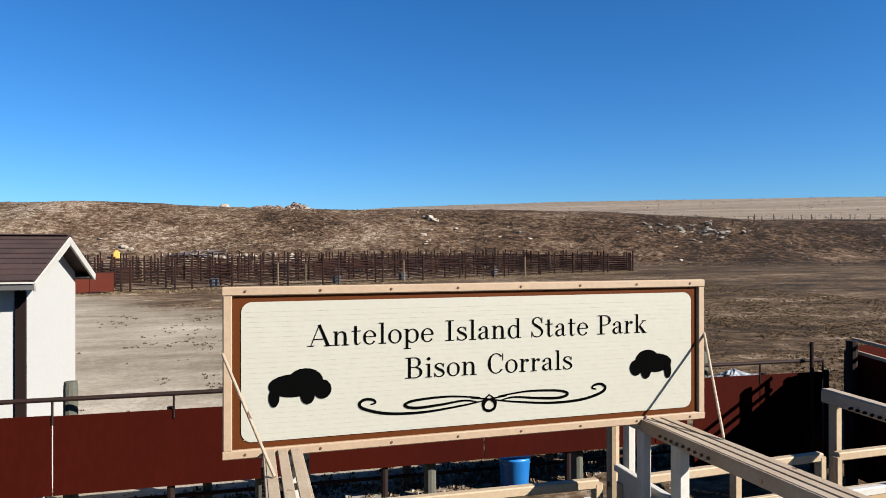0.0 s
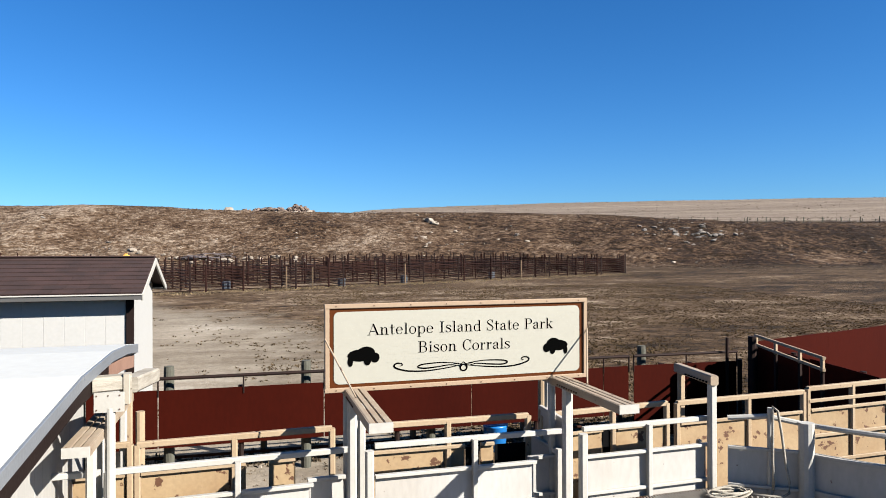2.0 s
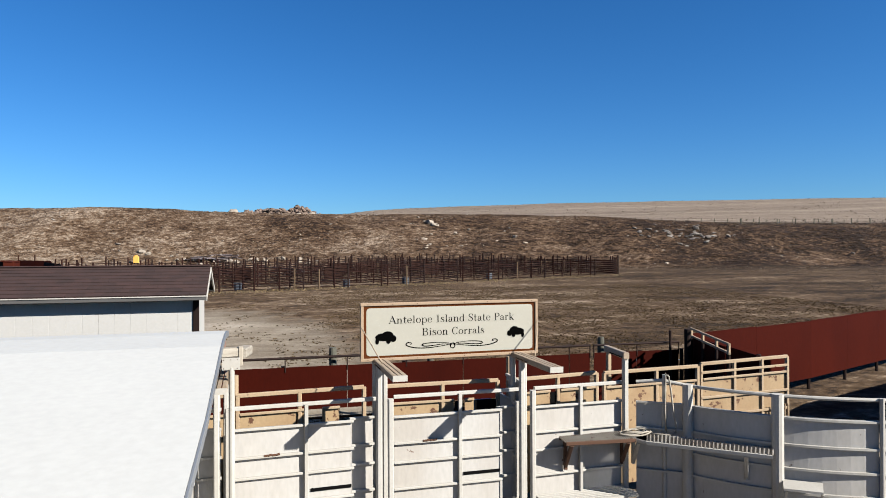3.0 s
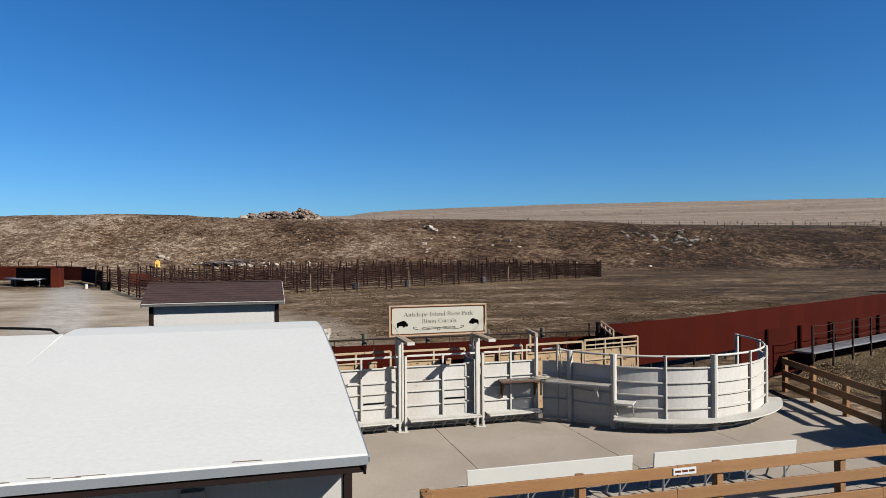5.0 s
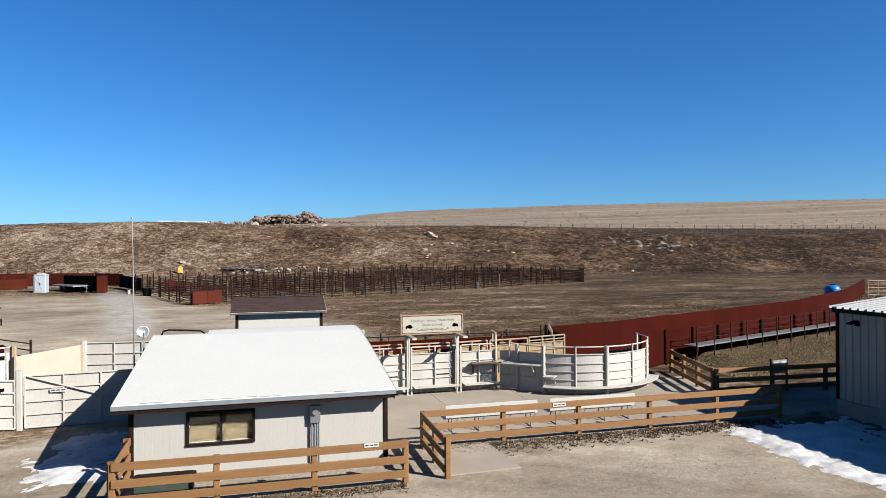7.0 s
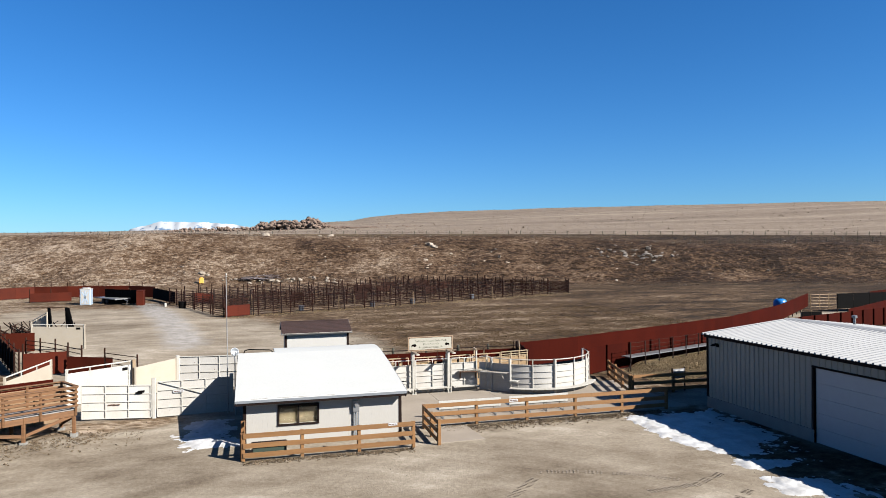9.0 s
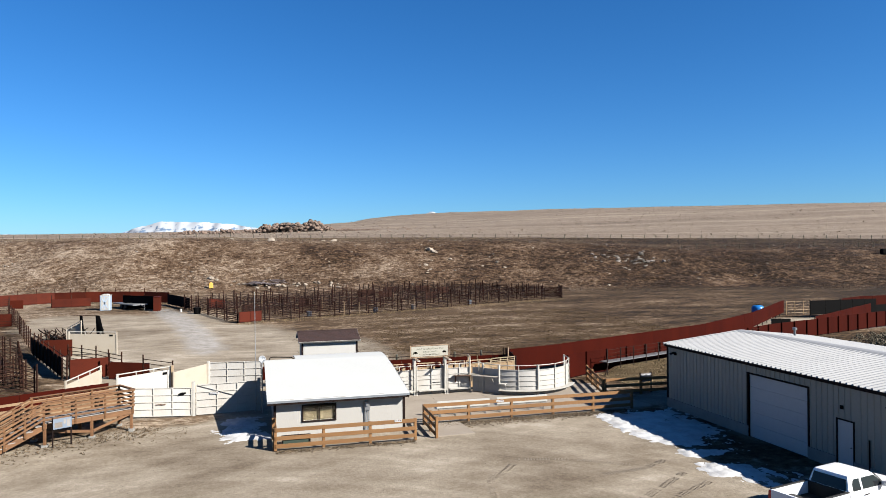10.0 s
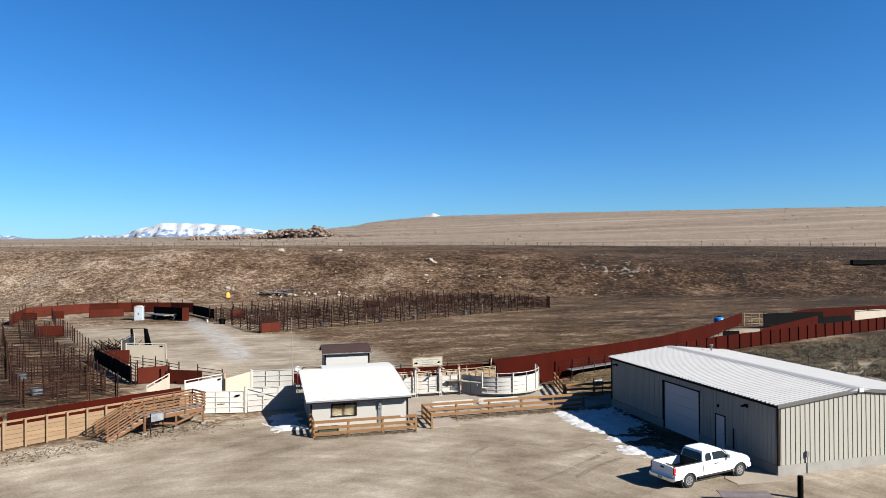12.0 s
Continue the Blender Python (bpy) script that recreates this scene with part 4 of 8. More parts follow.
def chute_frame(x, tip=1.06, back=3.3, z=2.33):
    """A portal of posts with a slotted beam that runs out over the step."""
    t = thing("chute_gantry", (x, CH_Y, 0), "white chute frame of paired posts with a slotted cream beam", "gate frame", "chute frames")
    for dx, y, h, w in ((-0.06, 2.22, z - 0.01, 0.075), (0.08, 2.16, 1.9, 0.075), (0.05, 2.40, z - 0.01, 0.065), (-0.06, 2.56, z - 0.01, 0.065), (0.06, 2.92, z - 0.01, 0.06)):
        part("post", Shape().beam((x + dx, y, 0), (x + dx, y, h), w, w, (0, 1, 0), 0.2), white_paint, t)
    part("back_post", Shape().tube([(x + 0.15, 3.28, 0), (x + 0.15, 3.28, z - 0.12)], 0.042, 10), cream_paint, t, "tan back post")
    part("foot_plate", Shape().box((x - 0.14, 2.08, 0.02), (x + 0.14, 2.3, 0.04)), white_paint, t)
    bm = part("beam", Shape().beam((x - 0.083, tip, z + 0.015), (x - 0.083, back, z + 0.015), 0.012, 0.07), beam_paint, t, "cream slotted steel beam with rust stains")
    part("flange", Shape().beam((x + 0.083, tip, z + 0.015), (x + 0.083, back, z + 0.015), 0.012, 0.07), beam_paint, bm)
    for k in (-1, 0, 1):
        part("slat", Shape().beam((x + k * 0.058, tip, z + 0.045), (x + k * 0.058, back, z + 0.045), 0.044, 0.016), beam_paint, bm)
    part("end_cap", Shape().box((x - 0.09, tip - 0.012, z - 0.02), (x + 0.09, tip, z + 0.052)), white_paint, bm)
    for y in (1.5, 2.0, 2.6, 3.1):
        part("cross_bar", Shape().beam((x - 0.08, y, z + 0.03), (x + 0.08, y, z + 0.03), 0.05, 0.012), beam_paint, bm)
    for i in range(9):
        y = 1.95 + i * 0.05
        part("bolt", Shape().tube([(x - 0.088, y, z + 0.005), (x - 0.10, y, z + 0.005)], 0.008, 6), rusty, bm)
    return t


chute_frame(-1.22, tip=1.17, z=2.33)
wing = chute_frame(0.81, tip=1.20, z=2.33)
part("side_panel", Shape().prism([(0.84, 2.46, 0.1), (0.78, 2.90, 0.1), (0.78, 2.90, 1.99), (0.84, 2.46, 1.95)], (0.014, 0, 0)), white_sheet, wing, "white steel panel across the chute")
part("panel_edge", Shape().beam((0.842, 2.44, 1.955), (0.782, 2.91, 2.0), 0.045, 0.04), white_paint, wing)
chute_frame(-3.28, tip=1.44, z=2.24)


def shade_portal():
    x = 2.58
    t = thing("gate_portal", (x, 2.4, 0), "white and rusty steel portal over the chute exit", "gate frame")
    part("post", Shape().beam((x - 0.1, 2.40, 0), (x - 0.1, 2.40, 2.235), 0.08, 0.08, (0, 1, 0), 0.2), white_paint, t)
    part("post", Shape().beam((x, 3.08, 0), (x, 3.08, 2.235), 0.07, 0.07, (0, 1, 0), 0.2), cream_paint, t, "tan post with rust")
    b = part("beam", Shape().beam((x - 0.11, 2.34, 2.285), (x + 0.005, 3.16, 2.285), 0.085, 0.10), beam_paint, t, "cream channel beam with rust stains")
    for i in range(8):
        part("hole", Shape().tube([(x - 0.135 + i * 0.0081, 2.42 + i * 0.063, 2.26), (x - 0.158 + i * 0.0081, 2.42 + i * 0.063, 2.26)], 0.010, 6), black_metal, b)


shade_portal()


# ---- the sign ----
SIGN_A, SIGN_B, SIGN_Z, SIGN_H = Vector((-1.489, 2.489, 0)), Vector((1.139, 2.579, 0)), 2.352, 0.797


def park_sign():
    d = (SIGN_B - SIGN_A).normalized()
    nrm = Vector((d.y, -d.x, 0))
    w = (SIGN_B - SIGN_A).length
    t = thing("park_sign", tuple(SIGN_A + Vector((0, 0, SIGN_Z))), "long cream park sign with brown border and peach frame", "sign")

    def at(s, h, out=0.0):
        return SIGN_A + d * s + Vector((0, 0, SIGN_Z + h)) + nrm * out

    def plate(s0, h0, s1, h1, o0, o1, r=0.0):
        pts = []
        if r:
            for cx, cy, a0 in ((s1 - r, h1 - r, 0), (s0 + r, h1 - r, 90), (s0 + r, h0 + r, 180), (s1 - r, h0 + r, 270)):
                pts += [(cx + r * math.cos(radians(a0 + 15 * k)), cy + r * math.sin(radians(a0 + 15 * k))) for k in range(7)]
        else:
            pts = [(s1, h1), (s0, h1), (s0, h0), (s1, h0)]
        return Shape().prism([at(s, h, o0) for s, h in pts], nrm * (o1 - o0))

    part("backing_board", plate(0.01, 0.01, w - 0.01, SIGN_H - 0.01, -0.02, 0.006), sign_brown, t, "brown border board")
    face = part("face", plate(0.082, 0.072, w - 0.082, SIGN_H - 0.072, 0.007, 0.011, 0.05), sign_cream, t, "cream face with fine plank lines")
    for k in range(26):
        h = 0.083 + k * 0.0238
        part("plank_line", Shape().beam(at(0.09, h, 0.0112), at(w - 0.09, h, 0.0112), 0.0008, 0.0009), sign_cream, face)
    fw = 0.042
    for a, b in (((0, fw / 2), (w, fw / 2)), ((0, SIGN_H - fw / 2), (w, SIGN_H - fw / 2))):
        part("frame_rail", Shape().beam(at(*a), at(*b), 0.05, fw), frame_paint, t)
    for s in (fw / 2, w - fw / 2):
        part("frame_stile", Shape().beam(at(s, fw), at(s, SIGN_H - fw), 0.05, fw, d), frame_paint, t)
    for i in range(8):
        for h in (fw / 2, SIGN_H - fw / 2):
            s = 0.1 + i * (w - 0.2) / 7
            part("screw", Shape().tube([at(s, h, 0.024), at(s, h, 0.029)], 0.006, 6), rusty, t)

    def ribbon(points, widths):
        """A stroke of changing width along a smooth line: its left and right edge."""
        pts, wid = [], []
        n = len(points)
        for i in range(n - 1):
            p0, p1, p2, p3 = (Vector(points[max(0, min(n - 1, i + k))]) for k in (-1, 0, 1, 2))
            for q in range(5):
                f = q / 5
                pts.append(0.5 * ((2 * p1) + (p2 - p0) * f + (2 * p0 - 5 * p1 + 4 * p2 - p3) * f * f + (3 * p1 - p0 - 3 * p2 + p3) * f ** 3))
                wid.append(widths[i] + (widths[i + 1] - widths[i]) * f)
        pts.append(Vector(points[-1]))
        wid.append(widths[-1])
        left, right = [], []
        for i, p in enumerate(pts):
            dd = (pts[min(i + 1, len(pts) - 1)] - pts[max(i - 1, 0)]).normalized()
            nn = Vector((-dd.y, dd.x)) * wid[i] * 0.43
            left.append(p + nn)
            right.append(p - nn)
        return left, right

    def stem(x, y0, y1, w=0.13):
        w *= 0.86
        return [Vector((x - w / 2, y0)), Vector((x - w / 2, y1))], [Vector((x + w / 2, y0)), Vector((x + w / 2, y1))]

    def bar(x0, x1, y, h=0.045):
        return [Vector((x0, y + h / 2)), Vector((x1, y + h / 2))], [Vector((x0, y - h / 2)), Vector((x1, y - h / 2))]

    def foot(x, y, half=0.12):
        return bar(x - half, x + half, y + (0.02 if y < 0.01 else -0.02), 0.04)

    def bowl(cx, cy, rx, ry, a0=0, a1=360, thick=0.112, thin=0.04):
        outer, inner = [], []
        n = 22
        for i in range(n + 1):
            a = radians(a0 + (a1 - a0) * i / n)
            c, q = math.cos(a), math.sin(a)
            w = thin + (thick - thin) * abs(c) ** 1.4
            outer.append(Vector((cx + rx * c, cy + ry * q)))
            inner.append(Vector((cx + (rx - w) * c, cy + (ry - min(w, 0.06)) * q)))
        return outer, inner

    def disc(cx, cy, r):
        return bowl(cx, cy, r, r, 0, 360, r * 0.98, r * 0.98)

    def ess(k, m):
        pts = ((0.44, 0.50), (0.37, 0.62), (0.25, 0.65), (0.12, 0.59), (0.10, 0.48), (0.22, 0.38), (0.38, 0.29), (0.46, 0.17), (0.39, 0.05), (0.25, 0.01), (0.12, 0.05), (0.05, 0.18))
        wid = (0.03, 0.05, 0.05, 0.09, 0.12, 0.14, 0.14, 0.11, 0.07, 0.05, 0.05, 0.03)
        return [ribbon([(x * k, y * m) for x, y in pts], wid), stem(0.45 * k, 0.46 * m, 0.65 * m, 0.035), stem(0.05 * k, 0.0, 0.20 * m, 0.035)]

    X = 0.66
    arch = ribbon([(0.20, 0.46), (0.30, 0.60), (0.42, 0.63), (0.53, 0.56), (0.56, 0.40)], [0.04, 0.05, 0.07, 0.11, 0.13])
    glyphs = {
        "A": (1.00, [ribbon([(0.10, 0), (0.47, 1.0)], [0.045, 0.045]), ribbon([(0.46, 1.0), (0.84, 0)], [0.13, 0.15]), bar(0.24, 0.66, 0.33), foot(0.10, 0, 0.13), foot(0.83, 0, 0.16)]),
        "n": (0.80, [stem(0.17, 0, X), foot(0.17, 0, 0.15), bar(0.05, 0.2, X - 0.02, 0.04), arch, stem(0.56, 0, 0.42), foot(0.57, 0, 0.15)]),
        "t": (0.50, [stem(0.20, 0.14, 0.88), bar(0.04, 0.42, X - 0.02), ribbon([(0.20, 0.16), (0.23, 0.05), (0.31, 0.02), (0.41, 0.11)], [0.13, 0.10, 0.05, 0.03])]),
        "e": (0.68, [bowl(0.32, 0.325, 0.29, 0.34, 8, 325), bar(0.08, 0.58, 0.36, 0.04)]),
        "l": (0.42, [stem(0.19, 0, 1.0), foot(0.19, 0, 0.16), bar(0.05, 0.2, 0.98, 0.04)]),
        "o": (0.70, [bowl(0.33, 0.325, 0.30, 0.34)]),
        "p": (0.78, [stem(0.17, -0.30, X), bar(0.02, 0.33, -0.28, 0.04), bar(0.05, 0.2, X - 0.02, 0.04), bowl(0.41, 0.325, 0.29, 0.34, -140, 140)]),
        "I": (0.56, [stem(0.25, 0, 1.0, 0.14), foot(0.25, 0, 0.20), foot(0.25, 1.0, 0.20)]),
        "s": (0.58, ess(1.0, 1.0)),
        "a": (0.66, [stem(0.44, 0.08, 0.48), ribbon([(0.12, 0.50), (0.20, 0.61), (0.31, 0.635), (0.42, 0.57), (0.44, 0.44)], [0.06, 0.05, 0.05, 0.10, 0.13]), disc(0.13, 0.50, 0.065),
                     ribbon([(0.42, 0.38), (0.26, 0.34), (0.12, 0.25), (0.11, 0.12), (0.21, 0.03), (0.34, 0.06), (0.43, 0.16)], [0.04, 0.06, 0.10, 0.13, 0.08, 0.045, 0.04]), ribbon([(0.44, 0.12), (0.49, 0.03), (0.59, 0.07)], [0.12, 0.06, 0.03])]),
        "d": (0.74, [stem(0.53, 0, 1.0), bar(0.40, 0.54, 0.98, 0.04), bar(0.53, 0.68, 0.02, 0.04), bowl(0.31, 0.325, 0.28, 0.34, 45, 315)]),
        "S": (0.72, ess(1.28, 1.54)),
        "P": (0.78, [stem(0.20, 0, 1.0, 0.14), foot(0.20, 0, 0.19), bar(0.02, 0.42, 0.98, 0.04), bar(0.2, 0.42, 0.49, 0.04), bowl(0.42, 0.735, 0.30, 0.265, -90, 90)]),
        "r": (0.56, [stem(0.17, 0, X), foot(0.17, 0, 0.15), bar(0.05, 0.2, X - 0.02, 0.04), ribbon([(0.20, 0.42), (0.28, 0.57), (0.38, 0.63)], [0.04, 0.05, 0.06]), disc(0.42, 0.57, 0.07)]),
        "k": (0.74, [stem(0.17, 0, 1.0), foot(0.17, 0, 0.15), bar(0.05, 0.2, 0.98, 0.04), ribbon([(0.2, 0.25), (0.54, 0.64)], [0.045, 0.045]), ribbon([(0.30, 0.38), (0.58, 0)], [0.13, 0.14]), foot(0.56, X, 0.11), foot(0.59, 0, 0.13)]),
        "B": (0.90, [stem(0.20, 0, 1.0, 0.14), bar(0.02, 0.46, 0.98, 0.04), bar(0.02, 0.46, 0.02, 0.04), bar(0.2, 0.46, 0.52, 0.04), bowl(0.44, 0.755, 0.27, 0.245, -90, 90), bowl(0.46, 0.27, 0.32, 0.27, -90, 90)]),
        "i": (0.40, [stem(0.18, 0, X), foot(0.18, 0, 0.15), bar(0.05, 0.2, X - 0.02, 0.04), disc(0.17, 0.90, 0.08)]),
        "C": (0.86, [bowl(0.44, 0.50, 0.40, 0.51, 42, 322, 0.14), stem(0.76, 0.64, 0.99, 0.04)]),
        " ": (0.42, [])}

    def line_of_words(words, s0, s1, h, cap):
        k = (s1 - s0) / (sum(glyphs[ch][0] for ch in words) - 0.1)
        x = 0.0
        for ch in words:
            wide, strokes = glyphs[ch]
            sh = Shape()
            for i, (left, right) in enumerate(strokes):
                rim = [at(s0 + (x + p.x) * k, h + p.y * cap, 0.0122 + 0.0002 * i) for p in left + right]
                n = len(left)
                verts = rim + [p + nrm * 0.001 for p in rim]
                faces = []
                for j in range(n - 1):
                    faces += [(j, j + 1, n + j + 1, n + j), (2 * n + j, 3 * n + j, 3 * n + j + 1, 2 * n + j + 1), (j, 2 * n + j, 2 * n + j + 1, j + 1), (n + j, n + j + 1, 3 * n + j + 1, 3 * n + j)]
                sh.add(verts, faces)
            if strokes:
                part("letter", sh, sign_black, t)
            x += wide

    line_of_words("Antelope Island State Park", 0.390, 2.247, 0.506, 0.104)
    line_of_words("Bison Corrals", 0.866, 1.79, 0.327, 0.104)

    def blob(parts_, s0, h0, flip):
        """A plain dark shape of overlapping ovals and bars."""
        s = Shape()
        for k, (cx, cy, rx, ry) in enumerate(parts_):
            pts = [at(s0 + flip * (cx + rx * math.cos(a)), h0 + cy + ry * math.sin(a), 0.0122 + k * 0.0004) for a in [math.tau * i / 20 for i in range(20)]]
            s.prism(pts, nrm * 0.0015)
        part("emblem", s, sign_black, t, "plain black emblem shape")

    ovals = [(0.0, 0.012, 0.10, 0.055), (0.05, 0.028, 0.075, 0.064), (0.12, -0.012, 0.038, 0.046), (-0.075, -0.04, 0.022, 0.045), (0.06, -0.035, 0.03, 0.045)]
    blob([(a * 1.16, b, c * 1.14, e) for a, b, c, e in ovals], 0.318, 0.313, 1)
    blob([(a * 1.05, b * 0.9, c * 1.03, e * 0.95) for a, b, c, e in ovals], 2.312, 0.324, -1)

    # scroll ornament
    def scroll(points, r):
        pts = []
        n = len(points)
        for i in range(n - 1):
            p0, p1, p2, p3 = (Vector(points[max(0, min(n - 1, i + k))]) for k in (-1, 0, 1, 2))
            for q in range(8):
                u = q / 8
                pts.append(0.5 * ((2 * p1) + (p2 - p0) * u + (2 * p0 - 5 * p1 + 4 * p2 - p3) * u * u + (3 * p1 - p0 - 3 * p2 + p3) * u ** 3))
        pts.append(Vector(points[-1]))
        m = len(pts)
        rad = [r * (0.45 + 0.75 * math.sin(math.pi * min(1, (i + 1) / m * 1.0))) for i in range(m)]
        s = Shape()
        left, right = [], []
        for i, p in enumerate(pts):
            dd = (pts[min(i + 1, m - 1)] - pts[max(i - 1, 0)]).normalized()
            nn = Vector((-dd.y, dd.x)) * rad[i]
            left.append(at(*(p + nn), 0.0122))
            right.append(at(*(p - nn), 0.0122))
        k = m
        verts = left + right + [v + nrm * 0.0015 for v in left + right]
        faces = []
        for i in range(m - 1):
            faces += [(i, i + 1, k + i + 1, k + i), (2 * k + i, 3 * k + i, 3 * k + i + 1, 2 * k + i + 1)]
        part("scroll", s.add(verts, faces), sign_black, t)

    c = w / 2
    for f in (-1, 1):
        scroll([(c + f * x * 0.99, y + 0.030) for x, y in ((0.0, 0.165), (0.16, 0.142), (0.36, 0.124), (0.54, 0.130), (0.66, 0.160), (0.685, 0.188), (0.655, 0.207), (0.615, 0.202), (0.605, 0.187), (0.63, 0.180))], 0.0062)
        scroll([(c + f * x * 0.99, y + 0.030) for x, y in ((0.0, 0.19), (0.035, 0.155), (0.028, 0.118), (0.0, 0.106), (-0.028, 0.118), (-0.03, 0.142), (0.0, 0.165), (0.10, 0.178))], 0.0058)
        scroll([(c + f * x * 0.99, y + 0.030) for x, y in ((0.05, 0.178), (0.22, 0.194), (0.40, 0.186), (0.455, 0.165), (0.40, 0.148), (0.27, 0.155), (0.14, 0.168), (0.06, 0.155))], 0.0058)
    # brace rods down to the beams
    for s, bx in ((0.0, -1.27), (w, 0.88)):
        p, q = at(s, 0.49, 0.02), Vector((bx, 2.05, 2.39))
        part("brace_rod", Shape().tube([p, q], 0.0075, 8), beam_paint, t, "rusty cream brace rod")


park_sign()


# ---- tan inner fence of the chute ----
def tan_fence(label, a, b, top, rail, posts, sheets, bars=(), rail_b=None, dark=()):
    """A tan steel fence from a to b. posts: shares of its length; sheets, dark: shares from and to (dark ones are black
    in place of shade); bars: heights below the rail.
    """
    rail_b = rail if rail_b is None else rail_b
    a, b = Vector((*a, 0)), Vector((*b, 0))
    d = (b - a).normalized()
    nrm = Vector((d.y, -d.x, 0))
    t = thing("corral_fence", tuple(a), label, "fence", "tan inner fences")

    def at(f, drop=0.0):
        return a.lerp(b, f) + Vector((0, 0, rail + (rail_b - rail) * f - drop))

    for f in posts:
        p = at(f)
        part("post", Shape().beam((p.x, p.y, 0), p, 0.06, 0.06, (0, 1, 0), 0.2), cream_paint, t)
    for f0, f1 in sheets:
        p, q = at(f0, rail - top), at(f1, rail - top)
        part("sheet", Shape().prism([(p.x, p.y, 0.2), (q.x, q.y, 0.2), q, p], -nrm * 0.015), tan_sheet, t)
        part("bar", Shape().beam(p + nrm * 0.018, q + nrm * 0.018, 0.035, 0.035), cream_paint, t)
    # black sheets put in where the fence lies in deep shade
    for f0, f1 in dark:
        p, q = at(f0, rail - top + 0.02), at(f1, rail - top + 0.02)
        part("shade_sheet", Shape().prism([(p.x, p.y, 0.2), (q.x, q.y, 0.2), q, p], -nrm * 0.012), black_metal, t, "black sheet standing in for deep shade")
    for drop in bars:
        part("bar", Shape().beam(at(0.0, drop) + nrm * 0.02, at(1.0, drop) + nrm * 0.02, 0.035, 0.04), cream_paint, t)
    part("top_rail", Shape().beam(at(0.0), at(1.0), 0.055, 0.055), cream_paint, t)


tan_fence("tan rusted steel fence along the chute", (-5.02, 2.88), (-3.16, 2.88), 1.654, 1.917, (0.0, 0.5, 1.0), ((0.02, 0.98),))
tan_fence("tan rusted steel fence along the chute", (-3.1, 2.88), (-1.38, 2.88), 1.654, 1.908, (0.0, 0.48, 1.0), ((0.02, 0.54), (0.66, 0.80)), rail_b=1.936)
# the narrow tan sheet is the sunlit piece between the black ones
tan_fence("tan rusted steel fence along the chute", (-1.09, 2.88), (0.63, 2.88), 1.673, 1.927, (0.0, 0.5, 1.0), ((0.02, 0.60), (0.70, 0.78)), dark=((0.61, 0.69), (0.79, 1.0)))
tan_fence("tan rusted steel fence along the chute", (0.8, 2.88), (2.26, 2.88), 1.701, 1.917, (0.0, 0.55, 1.0), ((0.02, 0.46), (0.58, 0.98)), rail_b=1.955, dark=((0.47, 0.57),))
tan_fence("tan steel fence with an open top rail", (2.39, 2.88), (4.07, 2.88), 1.72, 1.946, (0.0, 0.55, 1.0), ((0.02, 0.98),), rail_b=1.974)
tan_fence("tan steel gate with a sloping top", (4.15, 2.90), (5.74, 2.79), 1.75, 2.00, (0.0, 0.38, 0.70, 1.0), ((0.02, 0.98),), (0.14, 0.55, 0.85), rail_b=2.075)
for k in range(6):
    f = 0.80 + 0.035 * k
    bx, by = 4.15 + 1.59 * f, 2.88 - 0.11 * f
    single("gate_rod", Shape().tube([(bx, by - 0.05, 0.25), (bx, by - 0.05, 1.30)], 0.012, 6), cream_paint, (bx, by - 0.05, 0.25), "thin tan rod on the steel gate", "rod", "gate rods")


# ---- round crowding tub ----
TUB = Vector((6.25, 3.6, 0))
TUB_R = 3.42


def tub_at(deg, r=TUB_R, z=0.0):
    return Vector((TUB.x + r * math.cos(radians(deg)), TUB.y + r * math.sin(radians(deg)), z))


def arc_band(a0, a1, r0, r1, z0, z1, step=3.0):
    n = max(2, round((a1 - a0) / step))
    rings = [[tub_at(a0 + (a1 - a0) * i / n, r, z) for r, z in ((r0, z0), (r1, z0), (r1, z1), (r0, z1))] for i in range(n + 1)]
    return Shape().ring(rings)


